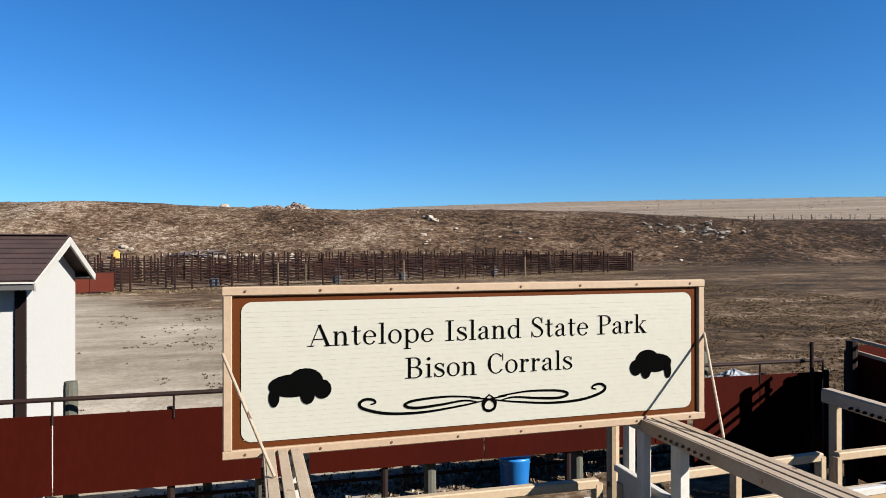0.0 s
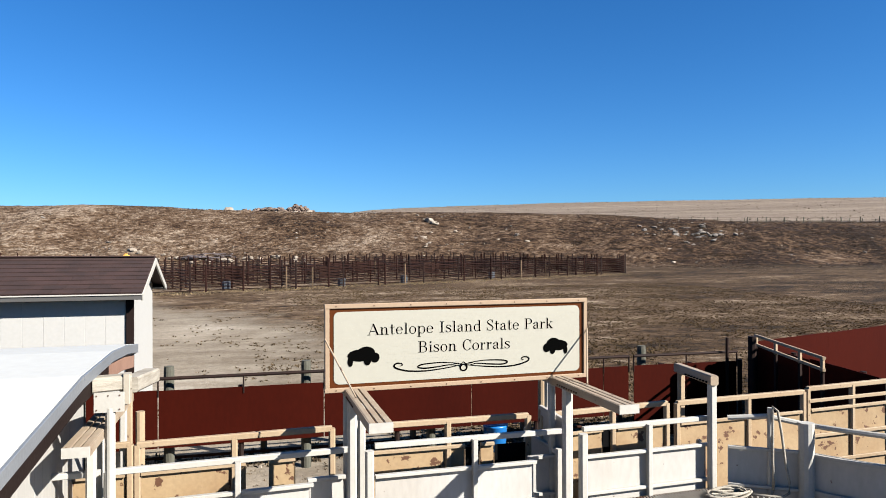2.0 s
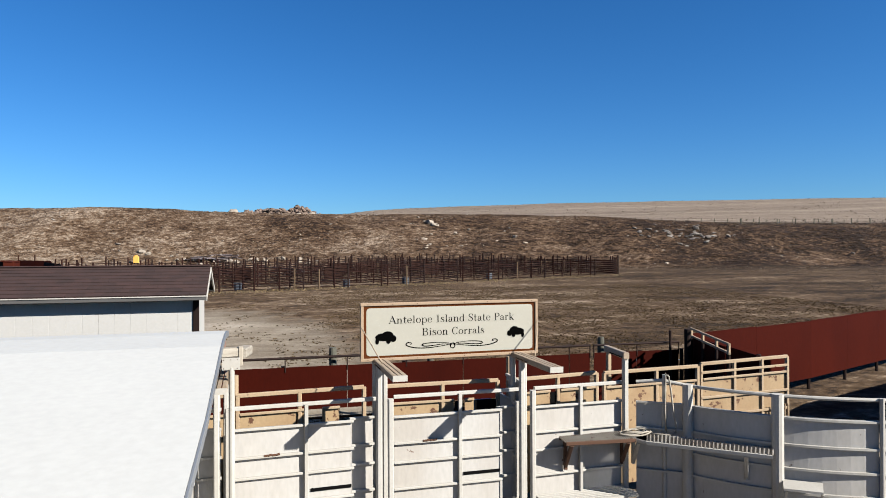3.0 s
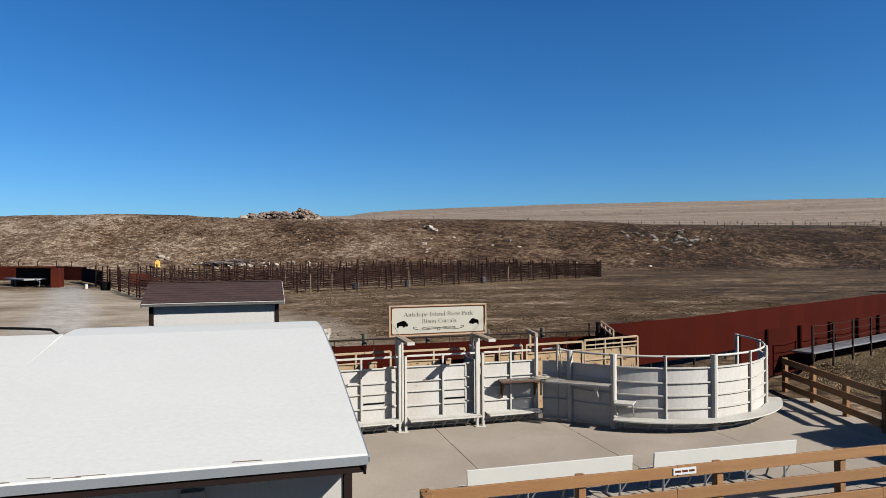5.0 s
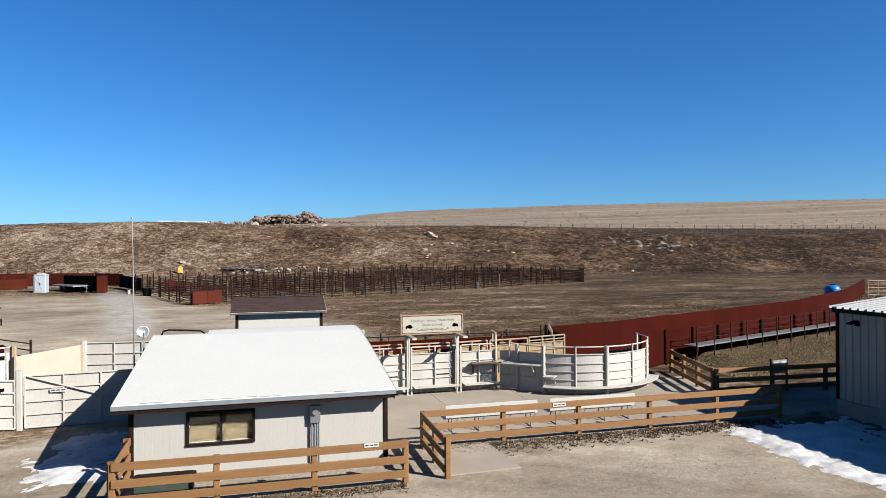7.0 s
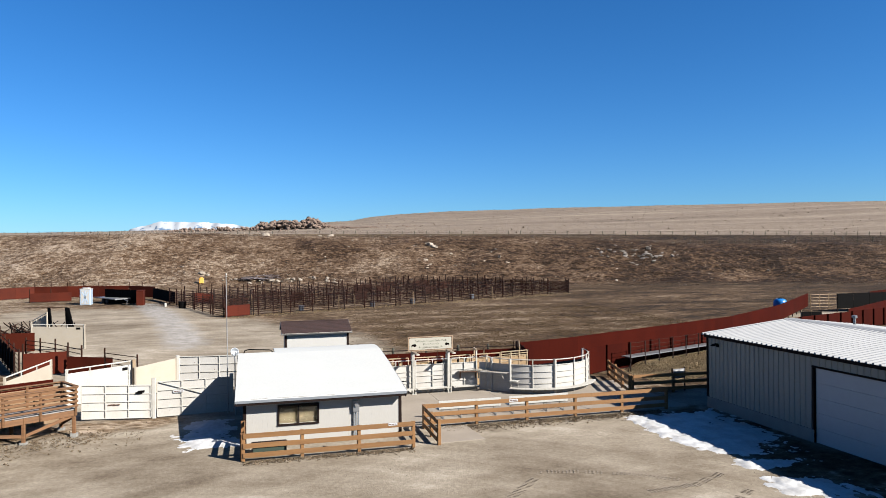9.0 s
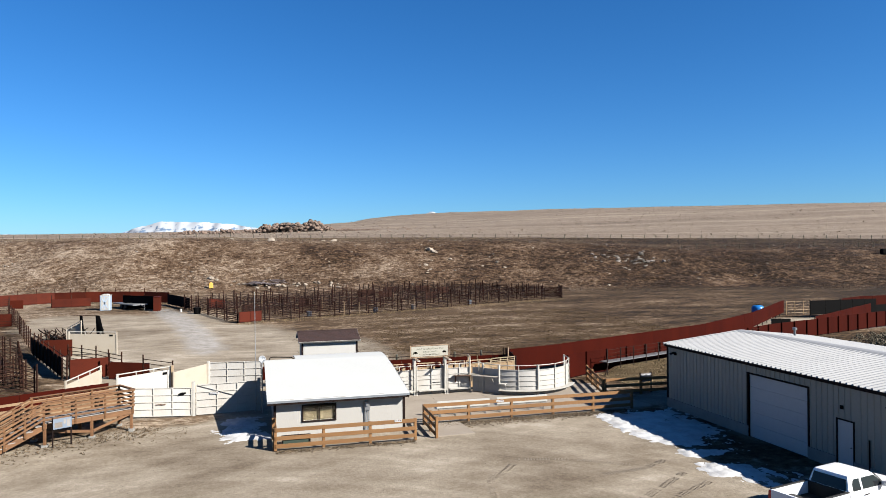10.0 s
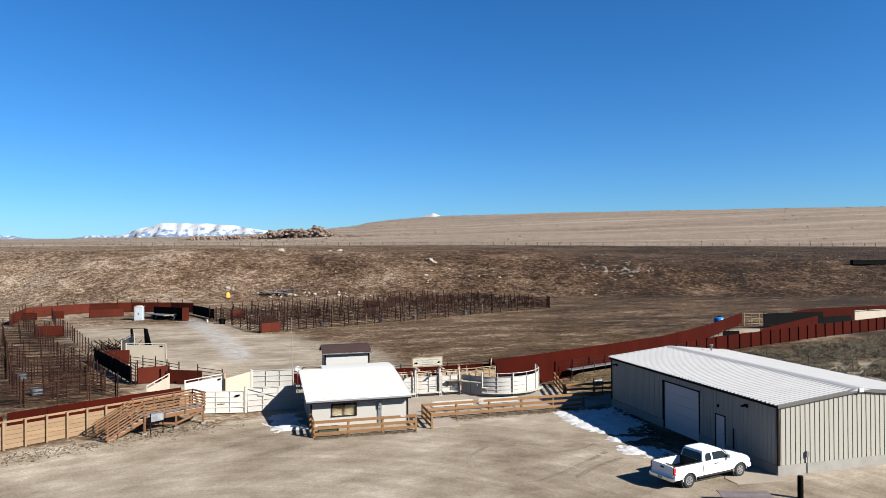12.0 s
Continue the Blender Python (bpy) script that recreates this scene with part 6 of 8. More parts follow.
# ---- viewing platform with stairs ----
def platform():
    fl, fr = Vector((-20.55, -4.98, 0)), Vector((-17.08, -2.78, 0))
    d = (fr - fl).normalized()
    back = Vector((-d.y, d.x, 0))
    zd, zr, g = 1.36, 2.34, 0.26
    t = thing("viewing_platform", (fl.x, fl.y, g), "brown wooden viewing platform with railings and a stair", "platform")
    deep, length = 1.55, (fr - fl).length

    def at(s, b, z):
        p = fl + d * s + back * b
        return Vector((p.x, p.y, z))

    for k in range(11):
        b0 = k * deep / 11
        part("deck_board", Shape().beam(at(-0.05, b0 + 0.07, zd), at(length + 0.05, b0 + 0.07, zd), 0.13, 0.035), deck_grey, t)
    for b in (0.0, deep):
        part("rim_joist", Shape().beam(at(-0.05, b, zd - 0.15), at(length + 0.05, b, zd - 0.15), 0.045, 0.24), deck_wood, t)
    for s in (0.0, length):
        part("rim_joist", Shape().beam(at(s, 0, zd - 0.15), at(s, deep, zd - 0.15), 0.045, 0.24), deck_wood, t)
    for s in (0.05, length * 0.52, length - 0.05):
        for b in (0.04, deep - 0.04):
            part("support_post", Shape().beam(at(s, b, g - 0.1), at(s, b, zd - 0.04), 0.14, 0.14, (0, 1, 0)), deck_wood, t)
            part("pier", Shape().box((at(s, b, 0).x - 0.14, at(s, b, 0).y - 0.14, g - 0.1), (at(s, b, 0).x + 0.14, at(s, b, 0).y + 0.14, g + 0.10), 0.1), footing, t, "concrete pier")
    part("diagonal_brace", Shape().beam(at(length * 0.54, 0.04, g + 0.35), at(length - 0.1, 0.04, zd - 0.25), 0.04, 0.13), deck_wood, t)
    part("diagonal_brace", Shape().beam(at(length * 0.50, 0.04, g + 0.35), at(0.1, 0.04, zd - 0.4), 0.04, 0.13), deck_wood, t)
    part("diagonal_brace", Shape().beam(at(length, deep - 0.1, g + 0.3), at(length, 0.15, zd - 0.3), 0.04, 0.13), deck_wood, t)
    # railings on three sides
    for s in (0.0, length * 0.34, length * 0.67, length):
        for b in (-0.04, deep + 0.04):
            part("rail_post", Shape().beam(at(s, b, zd - 0.25), at(s, b, zr - 0.03), 0.09, 0.09, (0, 1, 0)), deck_wood, t)
    for h in (0.18, 0.36, 0.54, 0.74, 0.94):
        for b in (-0.1, deep + 0.1):
            part("rail", Shape().beam(at(-0.05, b, zd + h), at(length + 0.05, b, zd + h), 0.035, 0.09), deck_wood, t)
        part("rail", Shape().beam(at(length + 0.06, -0.1, zd + h), at(length + 0.06, deep + 0.1, zd + h), 0.035, 0.09), deck_wood, t)
    for b in (-0.07, deep + 0.07):
        part("cap_rail", Shape().beam(at(-0.08, b, zr), at(length + 0.08, b, zr), 0.15, 0.04), deck_wood, t)
    part("cap_rail", Shape().beam(at(length + 0.04, -0.1, zr), at(length + 0.04, deep + 0.1, zr), 0.15, 0.04), deck_wood, t)
    # stair
    run, steps = 2.25, 6
    part("stringer", Shape().beam(at(0, 0.03, zd - 0.18), at(-run, 0.03, g + 0.02), 0.05, 0.26), deck_wood, t)
    for b in (deep / 2, deep - 0.03):
        part("stringer", Shape().beam(at(0, b, zd - 0.18), at(-run, b, g + 0.02), 0.05, 0.26), deck_wood, t)
    for k in range(steps):
        f = (k + 0.6) / (steps + 0.2)
        part("tread", Shape().beam(at(-run * f, 0.0, zd + (g - zd) * f), at(-run * f, deep, zd + (g - zd) * f), 0.28, 0.04), deck_grey, t)
    for b in (-0.04, deep + 0.04):
        for f in (0.35, 0.72, 1.0):
            z = zd + (g - zd) * f
            part("rail_post", Shape().beam(at(-run * f, b, z - 0.15), at(-run * f, b, z + 0.95), 0.09, 0.09, (0, 1, 0)), deck_wood, t)
        for h in (0.22, 0.42, 0.62, 0.82):
            part("rail", Shape().beam(at(0, b - 0.05, zd + h), at(-run - 0.15, b - 0.05, g + h - 0.05), 0.035, 0.09), deck_wood, t)
        part("cap_rail", Shape().beam(at(0.05, b, zr), at(-run - 0.2, b, g + 0.93), 0.14, 0.04), deck_wood, t)
    # reader board in front
    p = thing("reader_board", (-20.0, -5.1, g), "framed information board on two dark posts", "sign")
    A, B = Vector((-20.14, -5.15, 0)), Vector((-19.46, -4.72, 0))
    for q in (A, B):
        part("post", Shape().beam((q.x, q.y, g - 0.1), (q.x, q.y, 1.62), 0.06, 0.06, (0, 1, 0)), dark_trim, p)
    nrm = Vector((d.y, -d.x, 0)) * 0.05
    part("panel", Shape().prism([A + nrm + Vector((0, 0, 1.10)), B + nrm + Vector((0, 0, 1.10)), B + nrm + Vector((0, 0, 1.58)), A + nrm + Vector((0, 0, 1.58))], nrm * 0.5), plain("panel_blue", (0.07, 0.09, 0.12), 0.5), p, "blue-grey printed panel")
    for k, (f0, f1, z0, z1) in enumerate(((0.08, 0.5, 1.16, 1.40), (0.56, 0.68, 1.30, 1.50), (0.74, 0.92, 1.16, 1.50))):
        a, b = A.lerp(B, f0) + nrm * 1.52, A.lerp(B, f1) + nrm * 1.52
        part("print_block", Shape().prism([a + Vector((0, 0, z0)), b + Vector((0, 0, z0)), b + Vector((0, 0, z1)), a + Vector((0, 0, z1))], nrm * 0.06), deck_grey if k else rock, p)


platform()


# ---- tan board fence with the red fence behind ----
def board_fence():
    a, b = Vector((-34.0, -10.0, 0)), Vector((-18.2, 0.0, 0))
    d = (b - a).normalized()
    nrm = Vector((d.y, -d.x, 0))
    t = thing("board_fence", tuple(a), "tall tan wooden board fence with heavy posts", "fence")
    n = 16
    for i in range(n + 1):
        p = a.lerp(b, i / n)
        z = ground_at(p.x, p.y)
        part("post", Shape().beam((p.x + nrm.x * 0.1, p.y + nrm.y * 0.1, z - 0.2), (p.x + nrm.x * 0.1, p.y + nrm.y * 0.1, z + 1.66), 0.13, 0.13, d), board_wood, t)
        if i == n:
            break
        q = a.lerp(b, (i + 1) / n)
        zq = ground_at(q.x, q.y)
        for k in range(5):
            h = 0.16 + k * 0.27
            part("board", Shape().beam((p.x, p.y, z + h), (q.x, q.y, zq + h), 0.04, 0.255), board_wood, t)
        part("cap_board", Shape().beam((p.x, p.y, z + 1.62), (q.x, q.y, zq + 1.62), 0.04, 0.13), board_wood, t)


board_fence()
sheet_wall("dark red steel sheet fence behind the board fence", [(-28.4, -4.3), (-18.9, 1.2)], 1.78, 2.4, red_sheet, dark_pipe, "red sheet fences", post_up=-0.05)
sheet_wall("dark red steel sheet fence behind the board fence", [(-35.0, -8.2), (-28.6, -4.5)], 1.62, 2.4, red_sheet, dark_pipe, "red sheet fences", post_up=-0.05)

# ---- western pens ----
PENS = "rusty pipe pens"
LAB = "rusty pipe stock fence with level rails"
for run in ([(-23.8, 13.2), (-27.0, 21.2), (-30.7, 30.0), (-37.2, 49.0), (-42.2, 62.5), (-45.5, 74.0)],
            [(-25.8, 10.6), (-29.5, 22.4), (-34.4, 31.3), (-39.7, 45.2), (-47.5, 66.0)],
            [(-30.6, 6.4), (-35.8, 20.0), (-40.2, 34.2), (-46.0, 52.0)],
            [(-25.9, 11.5), (-30.9, 7.6)], [(-27.6, 15.4), (-31.4, 16.4), (-34.6, 16.8)], [(-29.4, 22.2), (-35.9, 21.4)], [(-34.3, 31.2), (-40.0, 33.9)],
            [(-26.0, 6.2), (-30.5, 6.3), (-36.0, 3.8)], [(-31.0, 8.0), (-41.0, 6.0)], [(-36.0, 20.2), (-48.0, 18.0)], [(-40.3, 34.4), (-52.0, 33.0)],
            [(-25.2, 19.6), (-22.6, 16.6), (-20.2, 12.9)], [(-18.5, 10.9), (-16.4, 9.1)], [(-45.6, 74.2), (-50.0, 70.0)], [(-39.8, 45.0), (-44.2, 46.0)],
            [(-36.9, 3.6), (-40.6, 16.0), (-44.8, 31.0), (-50.0, 48.0)], [(-27.2, 13.4), (-33.0, 12.2), (-40.0, 11.0)], [(-31.6, 26.2), (-37.6, 26.4), (-46.0, 25.4)],
            [(-36.2, 37.0), (-44.0, 38.2), (-52.0, 38.0)], [(-41.4, 50.0), (-46.0, 52.0), (-55.0, 52.5)], [(-43.6, 57.0), (-50.5, 60.5)], [(-33.0, 17.2), (-34.8, 21.8), (-37.4, 28.4), (-40.0, 34.0)],
            [(-28.2, 8.8), (-31.8, 16.0)], [(-24.4, 8.4), (-27.6, 13.0), (-30.8, 20.6), (-33.6, 28.0)], [(-24.6, 8.6), (-28.4, 7.0), (-33.0, 5.2)], [(-27.8, 13.2), (-31.2, 14.0)], [(-30.8, 20.6), (-33.6, 20.2)], [(-39.4, 55.0), (-42.0, 55.8)], [(-35.6, 44.0), (-39.0, 45.0)]):
    pipe_fence(LAB, run, 1.65, 6, 2.5, rust_pipe, rail_r=0.026, post_r=0.052, group=PENS, post_up=0.28, n=6)
REDS = "red steel pen panels"
for run, h in (([(-42.2, 52.0), (-38.6, 51.8)], 1.5), ([(-28.7, 25.6), (-26.2, 25.4)], 1.5), ([(-23.7, 13.6), (-21.2, 14.1)], 1.45), ([(-21.1, 13.1), (-18.2, 11.7)], 1.25),
               ([(-50.4, 75.6), (-48.0, 74.8)], 1.3), ([(-46.4, 76.8), (-44.4, 76.5)], 1.3), ([(-40.6, 76.5), (-35.4, 77.6)], 1.3),
               ([(-50.0, 68.5), (-51.0, 79.5), (-47.0, 83.0), (-42.4, 85.6), (-35.4, 85.0), (-28.4, 82.5), (-24.2, 79.2)], 1.75)):
    sheet_wall("rust-red steel sheet pen panels", run, h, 2.4, red_far, rust_pipe, REDS, post_up=0.62, post_r=0.06)
# black colour stands in for the shaded side of these lane sheets
sheet_wall("steel sheets along the stock lane, black in place of shade", [(-24.2, 13.9), (-26.9, 20.6), (-30.2, 28.4)], 1.5, 1.8, black_metal, rust_pipe, "dark lane sheets", clear=0.1)
# panels standing in shade, with that shade given as black colour
sheet_wall("steel sheet fence, black for the shade on it", [(-24.1, 76.0), (-20.0, 66.2)], 1.7, 2.2, black_metal, rust_pipe, "dark lane sheets", clear=0.15)
funnel_panel("large cream steel chute side", (-26.75, 26.6), (-22.75, 25.8), 1.85, 1.75, pale_cream, 0.18, 0.88)
funnel_panel("cream steel chute side with a raised end", (-27.9, 30.8), (-26.4, 29.6), 1.7, 2.5, pale_cream, 0.15)


def squeeze_chute():
    t = thing("squeeze_chute", (-26.5, 33.0, ground_at(-26.5, 33)), "dark steel squeeze chute with two tall flaps", "cattle chute")
    g = ground_at(-26.5, 33)
    for x, y, lean in ((-27.4, 34.0, 0.5), (-25.9, 33.6, 0.9)):
        part("flap", Shape().prism([(x, y, g + 0.3), (x + lean, y - 0.7, g + 0.3), (x + lean * 0.3, y - 0.2, g + 2.7), (x - 0.1, y, g + 2.75)], (0.05, 0.05, 0)), black_metal, t)
    part("top_bar", Shape().tube([(-29.5, 34.6, g + 2.7), (-26.0, 33.6, g + 2.75)], 0.03, 6), rust_pipe, t)
    for k in range(9):
        x, y = -24.6 + 0.12 * k, 31.0 - 0.3 * k
        part("bar", Shape().tube([(x - 0.9, y + 1.5, g + 0.3 + 0.12 * k), (x, y, g + 0.8 + 0.1 * math.sin(k * 2.0))], 0.04, 6), black_metal, t)
    part("base_frame", Shape().box((-28.0, 30.5, g), (-24.8, 33.2, g + 0.5), 0.05), black_metal, t)


squeeze_chute()


def scrap_pile(x, y, n, spread, label):
    t = thing("scrap_pile", (x, y, ground_at(x, y)), label, "scrap")
    for k in range(n):
        a = random.uniform(0, math.tau)
        cx, cy = x + random.gauss(0, spread), y + random.gauss(0, spread * 0.6)
        g = ground_at(cx, cy)
        ln = random.uniform(0.6, 1.8)
        part("bar", Shape().tube([(cx, cy, g + 0.1), (cx + ln * math.cos(a), cy + ln * math.sin(a), g + random.uniform(0.2, 1.3))], 0.04, 6), random.choice([black_metal, rust_pipe]), t)


scrap_pile(-29.5, 36.5, 70, 1.2, "tangle of dark steel bars and panels")


def board_pile(x, y):
    t = thing("board_pile", (x, y, ground_at(x, y)), "weathered grey boards and slabs lying at the bluff's foot", "boards")
    for k in range(16):
        a = random.gauss(-0.25, 0.3)
        cx, cy = x + random.gauss(0, 2.2), y + random.gauss(0, 0.7)
        z = ground_at(cx, cy) + 0.12 + 0.08 * (k % 4)
        h = Vector((math.cos(a), math.sin(a), random.gauss(0, 0.05))) * random.uniform(0.8, 1.9)
        part("board", Shape().beam(Vector((cx, cy, z)) - h, Vector((cx, cy, z)) + h, random.uniform(0.25, 0.5), 0.10), table_wood, t)


board_pile(-9.0, 110.0)


tub_grey = material("tub_blue_grey", (0.12, 0.145, 0.18), 0.7, amount=0.4)


# ---- far sorting pens ----
def far_pens():
    front = [(-13.0, 49.0), (-5.3, 51.6), (4.2, 54.4), (13.2, 58.0), (22.0, 61.4), (31.0, 65.2), (39.4, 67.6)]
    back = [(-20.8, 67.0), (-14.0, 78.0), (-2.5, 83.0), (8.0, 88.0), (18.5, 93.0), (30.0, 90.0), (40.6, 71.5)]

    def on(line, f):
        k = f * (len(line) - 1)
        i = min(int(k), len(line) - 2)
        return lerp(line[i], line[i + 1], k - i)

    lab = "dark rusty pipe sorting pens with tall posts"
    pen_pipe = material("pen_pipe", (0.040, 0.017, 0.013), 0.8, second=(0.020, 0.011, 0.010), scale=2, fine=20, bump=0.1, amount=0.6, random_tint=0.3, spec=0.05)
    for w in (0.0, 0.22, 0.5, 0.75, 1.0):
        pts = [lerp(on(front, f), on(back, f), w) for f in [k / 12 for k in range(13)]]
        pipe_fence(lab, pts, 1.6, 7, 3.6, pen_pipe, rail_r=0.030, post_r=0.075, group="far sorting pens", post_up=0.50, n=5)
    for k in range(15):
        f = k / 14
        pts = [lerp(on(front, f), on(back, min(1, f + 0.02 * math.sin(k))), w) for w in (0.0, 0.35, 0.7, 1.0)]
        pipe_fence(lab, pts, 1.6, 7, 3.6, dark_pipe if k % 3 else pen_pipe, rail_r=0.030, post_r=0.08, group="far sorting pens", post_up=0.50, n=5)
    for f, w, ln in ((0.08, 0.4, 2.2), (0.25, 0.5, 1.6), (0.38, 0.35, 2.0), (0.5, 0.65, 2.4), (0.6, 0.4, 2.0), (0.7, 0.7, 2.4), (0.46, 0.8, 3.0), (0.56, 0.9, 3.0), (0.66, 0.85, 3.0)):
        p = lerp(on(front, f), on(back, f), w)
        sheet_wall("dark rusty sheet panel inside the sorting pens", [p, (p[0] + ln, p[1] + 0.8)], 1.35, 2.4, rust_pipe, rust_pipe, "pen sheet panels", clear=0.2)
    tan_post = material("tan_wood_post", (0.22, 0.15, 0.085), 0.9, second=(0.20, 0.13, 0.075), scale=3, fine=20, amount=0.6, random_tint=0.3)
    for k in range(9):
        f = random.random()
        px, py = lerp(on(front, f), on(back, f), random.choice((-0.012, -0.012, 0.19, 0.41)))
        pz = ground_at(px, py)
        single("wooden_post", Shape().tube([(px, py, pz - 0.1), (px, py, pz + random.uniform(1.6, 1.9))], 0.07, 6), tan_post, (px, py, pz), "pale tan wooden post among the rusty pens", "post", "tan pen posts")
    sheet_wall("rust-red steel sheet pen gate", [(-12.8, 48.6), (-10.1, 49.9)], 1.35, 1.5, red_far, rust_pipe, REDS, clear=0.1)
    sheet_wall("rust-red steel sheet pen gate", [(-17.5, 67.6), (-15.2, 68.6)], 1.35, 1.3, red_far, rust_pipe, REDS, clear=0.1)
    for f, w in ((0.36, 0.03), (0.47, 0.03), (0.2, 0.06), (0.66, 0.05)):
        x, y = lerp(on(front, f), on(back, f), w)
        z = ground_at(x, y)
        single("water_tub", Shape().tube([(x, y, z), (x, y, z + 0.02), (x, y, z + 0.62), (x, y, z + 0.66)], [0.30, 0.32, 0.34, 0.31], 12), tub_grey, (x, y, z), "small blue-grey water tub inside the pens", "tub", "pen water tubs")


far_pens()


# ---- far yard things ----
def toilet(x, y):
    z = ground_at(x, y)
    t = thing("portable_toilet", (x, y, z), "grey and white portable toilet with a cross-braced door", "toilet")
    grey = plain("toilet_grey", (0.17, 0.215, 0.27), 0.5)
    part("cabin", Shape().box((x - 0.7, y - 0.7, z), (x + 0.7, y + 0.7, z + 2.1), 0.06), grey, t)
    part("roof", Shape().box((x - 0.74, y - 0.74, z + 2.1), (x + 0.74, y + 0.74, z + 2.2), 0.1).box((x - 0.5, y - 0.5, z + 2.2), (x + 0.5, y + 0.5, z + 2.34), 0.2), siding, t)
    part("door", Shape().box((x - 0.5, y - 0.745, z + 0.1), (x + 0.5, y - 0.71, z + 2.0), 0.05), siding, t, "white door")
    for a, b in (((-0.4, 0.3), (0.4, 1.8)), ((0.4, 0.3), (-0.4, 1.8)), ((0, 0.2), (0, 1.9))):
        part("brace", Shape().beam((x + a[0], y - 0.76, z + a[1]), (x + b[0], y - 0.76, z + b[1]), 0.02, 0.14), grey, t)


toilet(-31.9, 70.2)


def trailer():
    z = ground_at(-28.5, 71)
    t = thing("flatbed_trailer", (-28.5, 71, z), "low dark flatbed trailer with a grey tongue", "trailer")
    a, b = Vector((-30.6, 74.0, z + 0.75)), Vector((-26.9, 68.2, z + 0.75))
    part("bed", Shape().beam(a, b, 2.2, 0.14), galvanised, t)
    d = (b - a).normalized()
    s = Vector((-d.y, d.x, 0))
    for f in (0.4, 0.58):
        for w in (-1, 1):
            p = a.lerp(b, f) + s * w * 0.95
            part("wheel", Shape().tube([(p.x - s.x * 0.1, p.y - s.y * 0.1, z + 0.36), (p.x + s.x * 0.1, p.y + s.y * 0.1, z + 0.36)], 0.36, 14), tyre_rubber, t)
    part("tongue", Shape().beam(b, b + d * 1.4 + Vector((0, 0, -0.25)), 0.1, 0.1), galvanised, t)
    part("jack", Shape().beam(b + d * 1.2, b + d * 1.2 + Vector((0, 0, -0.75)), 0.07, 0.07, (0, 1, 0)), galvanised, t)


trailer()
zc = ground_at(-24.4, 66.5)
single("steel_box", Shape().box((-24.9, 65.9, zc), (-24.0, 67.6, zc + 2.0), 0.03).box((-24.95, 65.85, zc + 1.95), (-23.95, 67.65, zc + 2.03), 0.2), red_far, (-24.5, 66, zc), "rust-red upright steel box at the yard's edge", "box")
zc = ground_at(-19.2, 104.5)
yl = thing("yellow_feeder", (-19.2, 104.5, zc), "small yellow feeder on legs at the bluff's foot", "feeder")
part("bin", Shape().box((-19.55, 104.2, zc + 0.35), (-18.75, 104.9, zc + 1.3), 0.1), plain("feeder_yellow", (0.36, 0.19, 0.03), 0.7), yl)
part("lid", Shape().box((-19.4, 104.3, zc + 1.3), (-18.95, 104.8, zc + 1.5), 0.2), plain("lid_yellow", (0.34, 0.18, 0.03), 0.7), yl)
for dx in (-0.5, 0.5):
    part("leg", Shape().box((-19.2 + dx * 0.6 - 0.05, 104.3, zc), (-19.2 + dx * 0.6 + 0.05, 104.8, zc + 0.4)), rust_pipe, yl)


# ---- mast and dish ----
def mast():
    x, y = -11.03, 0.82
    t = thing("flag_mast", (x, y, 0), "slim pale metal mast beside the office", "mast")
    part("pole", Shape().tube([(x, y, 0), (x, y, 3.0), (x - 0.03, y, 6.86)], [0.03, 0.024, 0.016], 8), galvanised, t)
    part("finial", Shape().tube([(x - 0.03, y, 6.84), (x - 0.03, y, 6.88), (x - 0.03, y, 6.92)], [0.02, 0.034, 0.02], 8), galvanised, t)
    z0 = 3.08
    dt = thing("satellite_dish", (-10.66, 0.3, 2.3), "round white satellite dish on a short pole", "dish")
    axis = Vector((0.25, -0.93, 0.28)).normalized()
    s = axis.cross(Vector((0, 0, 1))).normalized()
    u = s.cross(axis)
    c = Vector((-10.68, 0.25, z0))
    rings = []
    for k in range(7):
        r = 0.20 * k / 6 + 0.004
        rings.append([c + axis * (0.09 * (r / 0.25) ** 2) + (s * math.cos(a) + u * math.sin(a)) * r for a in [math.tau * i / 24 for i in range(24)]])
    back = [[p - axis * 0.015 for p in r] for r in reversed(rings)]
    part("reflector", Shape().ring(rings + back), fascia_grey, dt, smooth=True)
    part("feed_arm", Shape().tube([c - u * 0.22 + axis * 0.05, c + axis * 0.32 - u * 0.08], 0.014, 6), galvanised, dt)
    part("feed_horn", Shape().tube([c + axis * 0.28 - u * 0.06, c + axis * 0.38 - u * 0.06], 0.035, 8), galvanised, dt)
    part("pole", Shape().tube([(-10.66, 0.32, 0.0), (-10.66, 0.32, z0)], 0.03, 8), galvanised, dt)


mast()
BUCKET = (2.17, 8.16)
bucket = thing("blue_bucket", (*BUCKET, 0.0), "bright blue plastic bucket behind the red fence", "bucket")
part("shell", Shape().tube([(*BUCKET, h) for h in (0.0, 0.02, 0.42, 0.44, 0.47, 0.45)], [0.17, 0.19, 0.215, 0.23, 0.23, 0.20], 24), blue_plastic, bucket, smooth=True)
part("bail", Shape().tube([(BUCKET[0] + 0.225 * math.cos(a), BUCKET[1] - 0.04 - 0.12 * math.sin(a), 0.44 - 0.08 * math.sin(a)) for a in [math.pi * k / 12 for k in range(13)]], 0.006, 5), galvanised, bucket, "bent wire handle")
low = thing("low_rail", (-3.0, 8.9, 0.0), "rusty pipe rail on short round posts behind the red fence", "rail")
part("pipe_rail", Shape().tube([(-6.0, 8.6, 0.20), (-1.0, 8.62, 0.18), (3.0, 8.62, 0.17), (6.6, 8.6, 0.20)], 0.026, 8), rust_pipe, low)
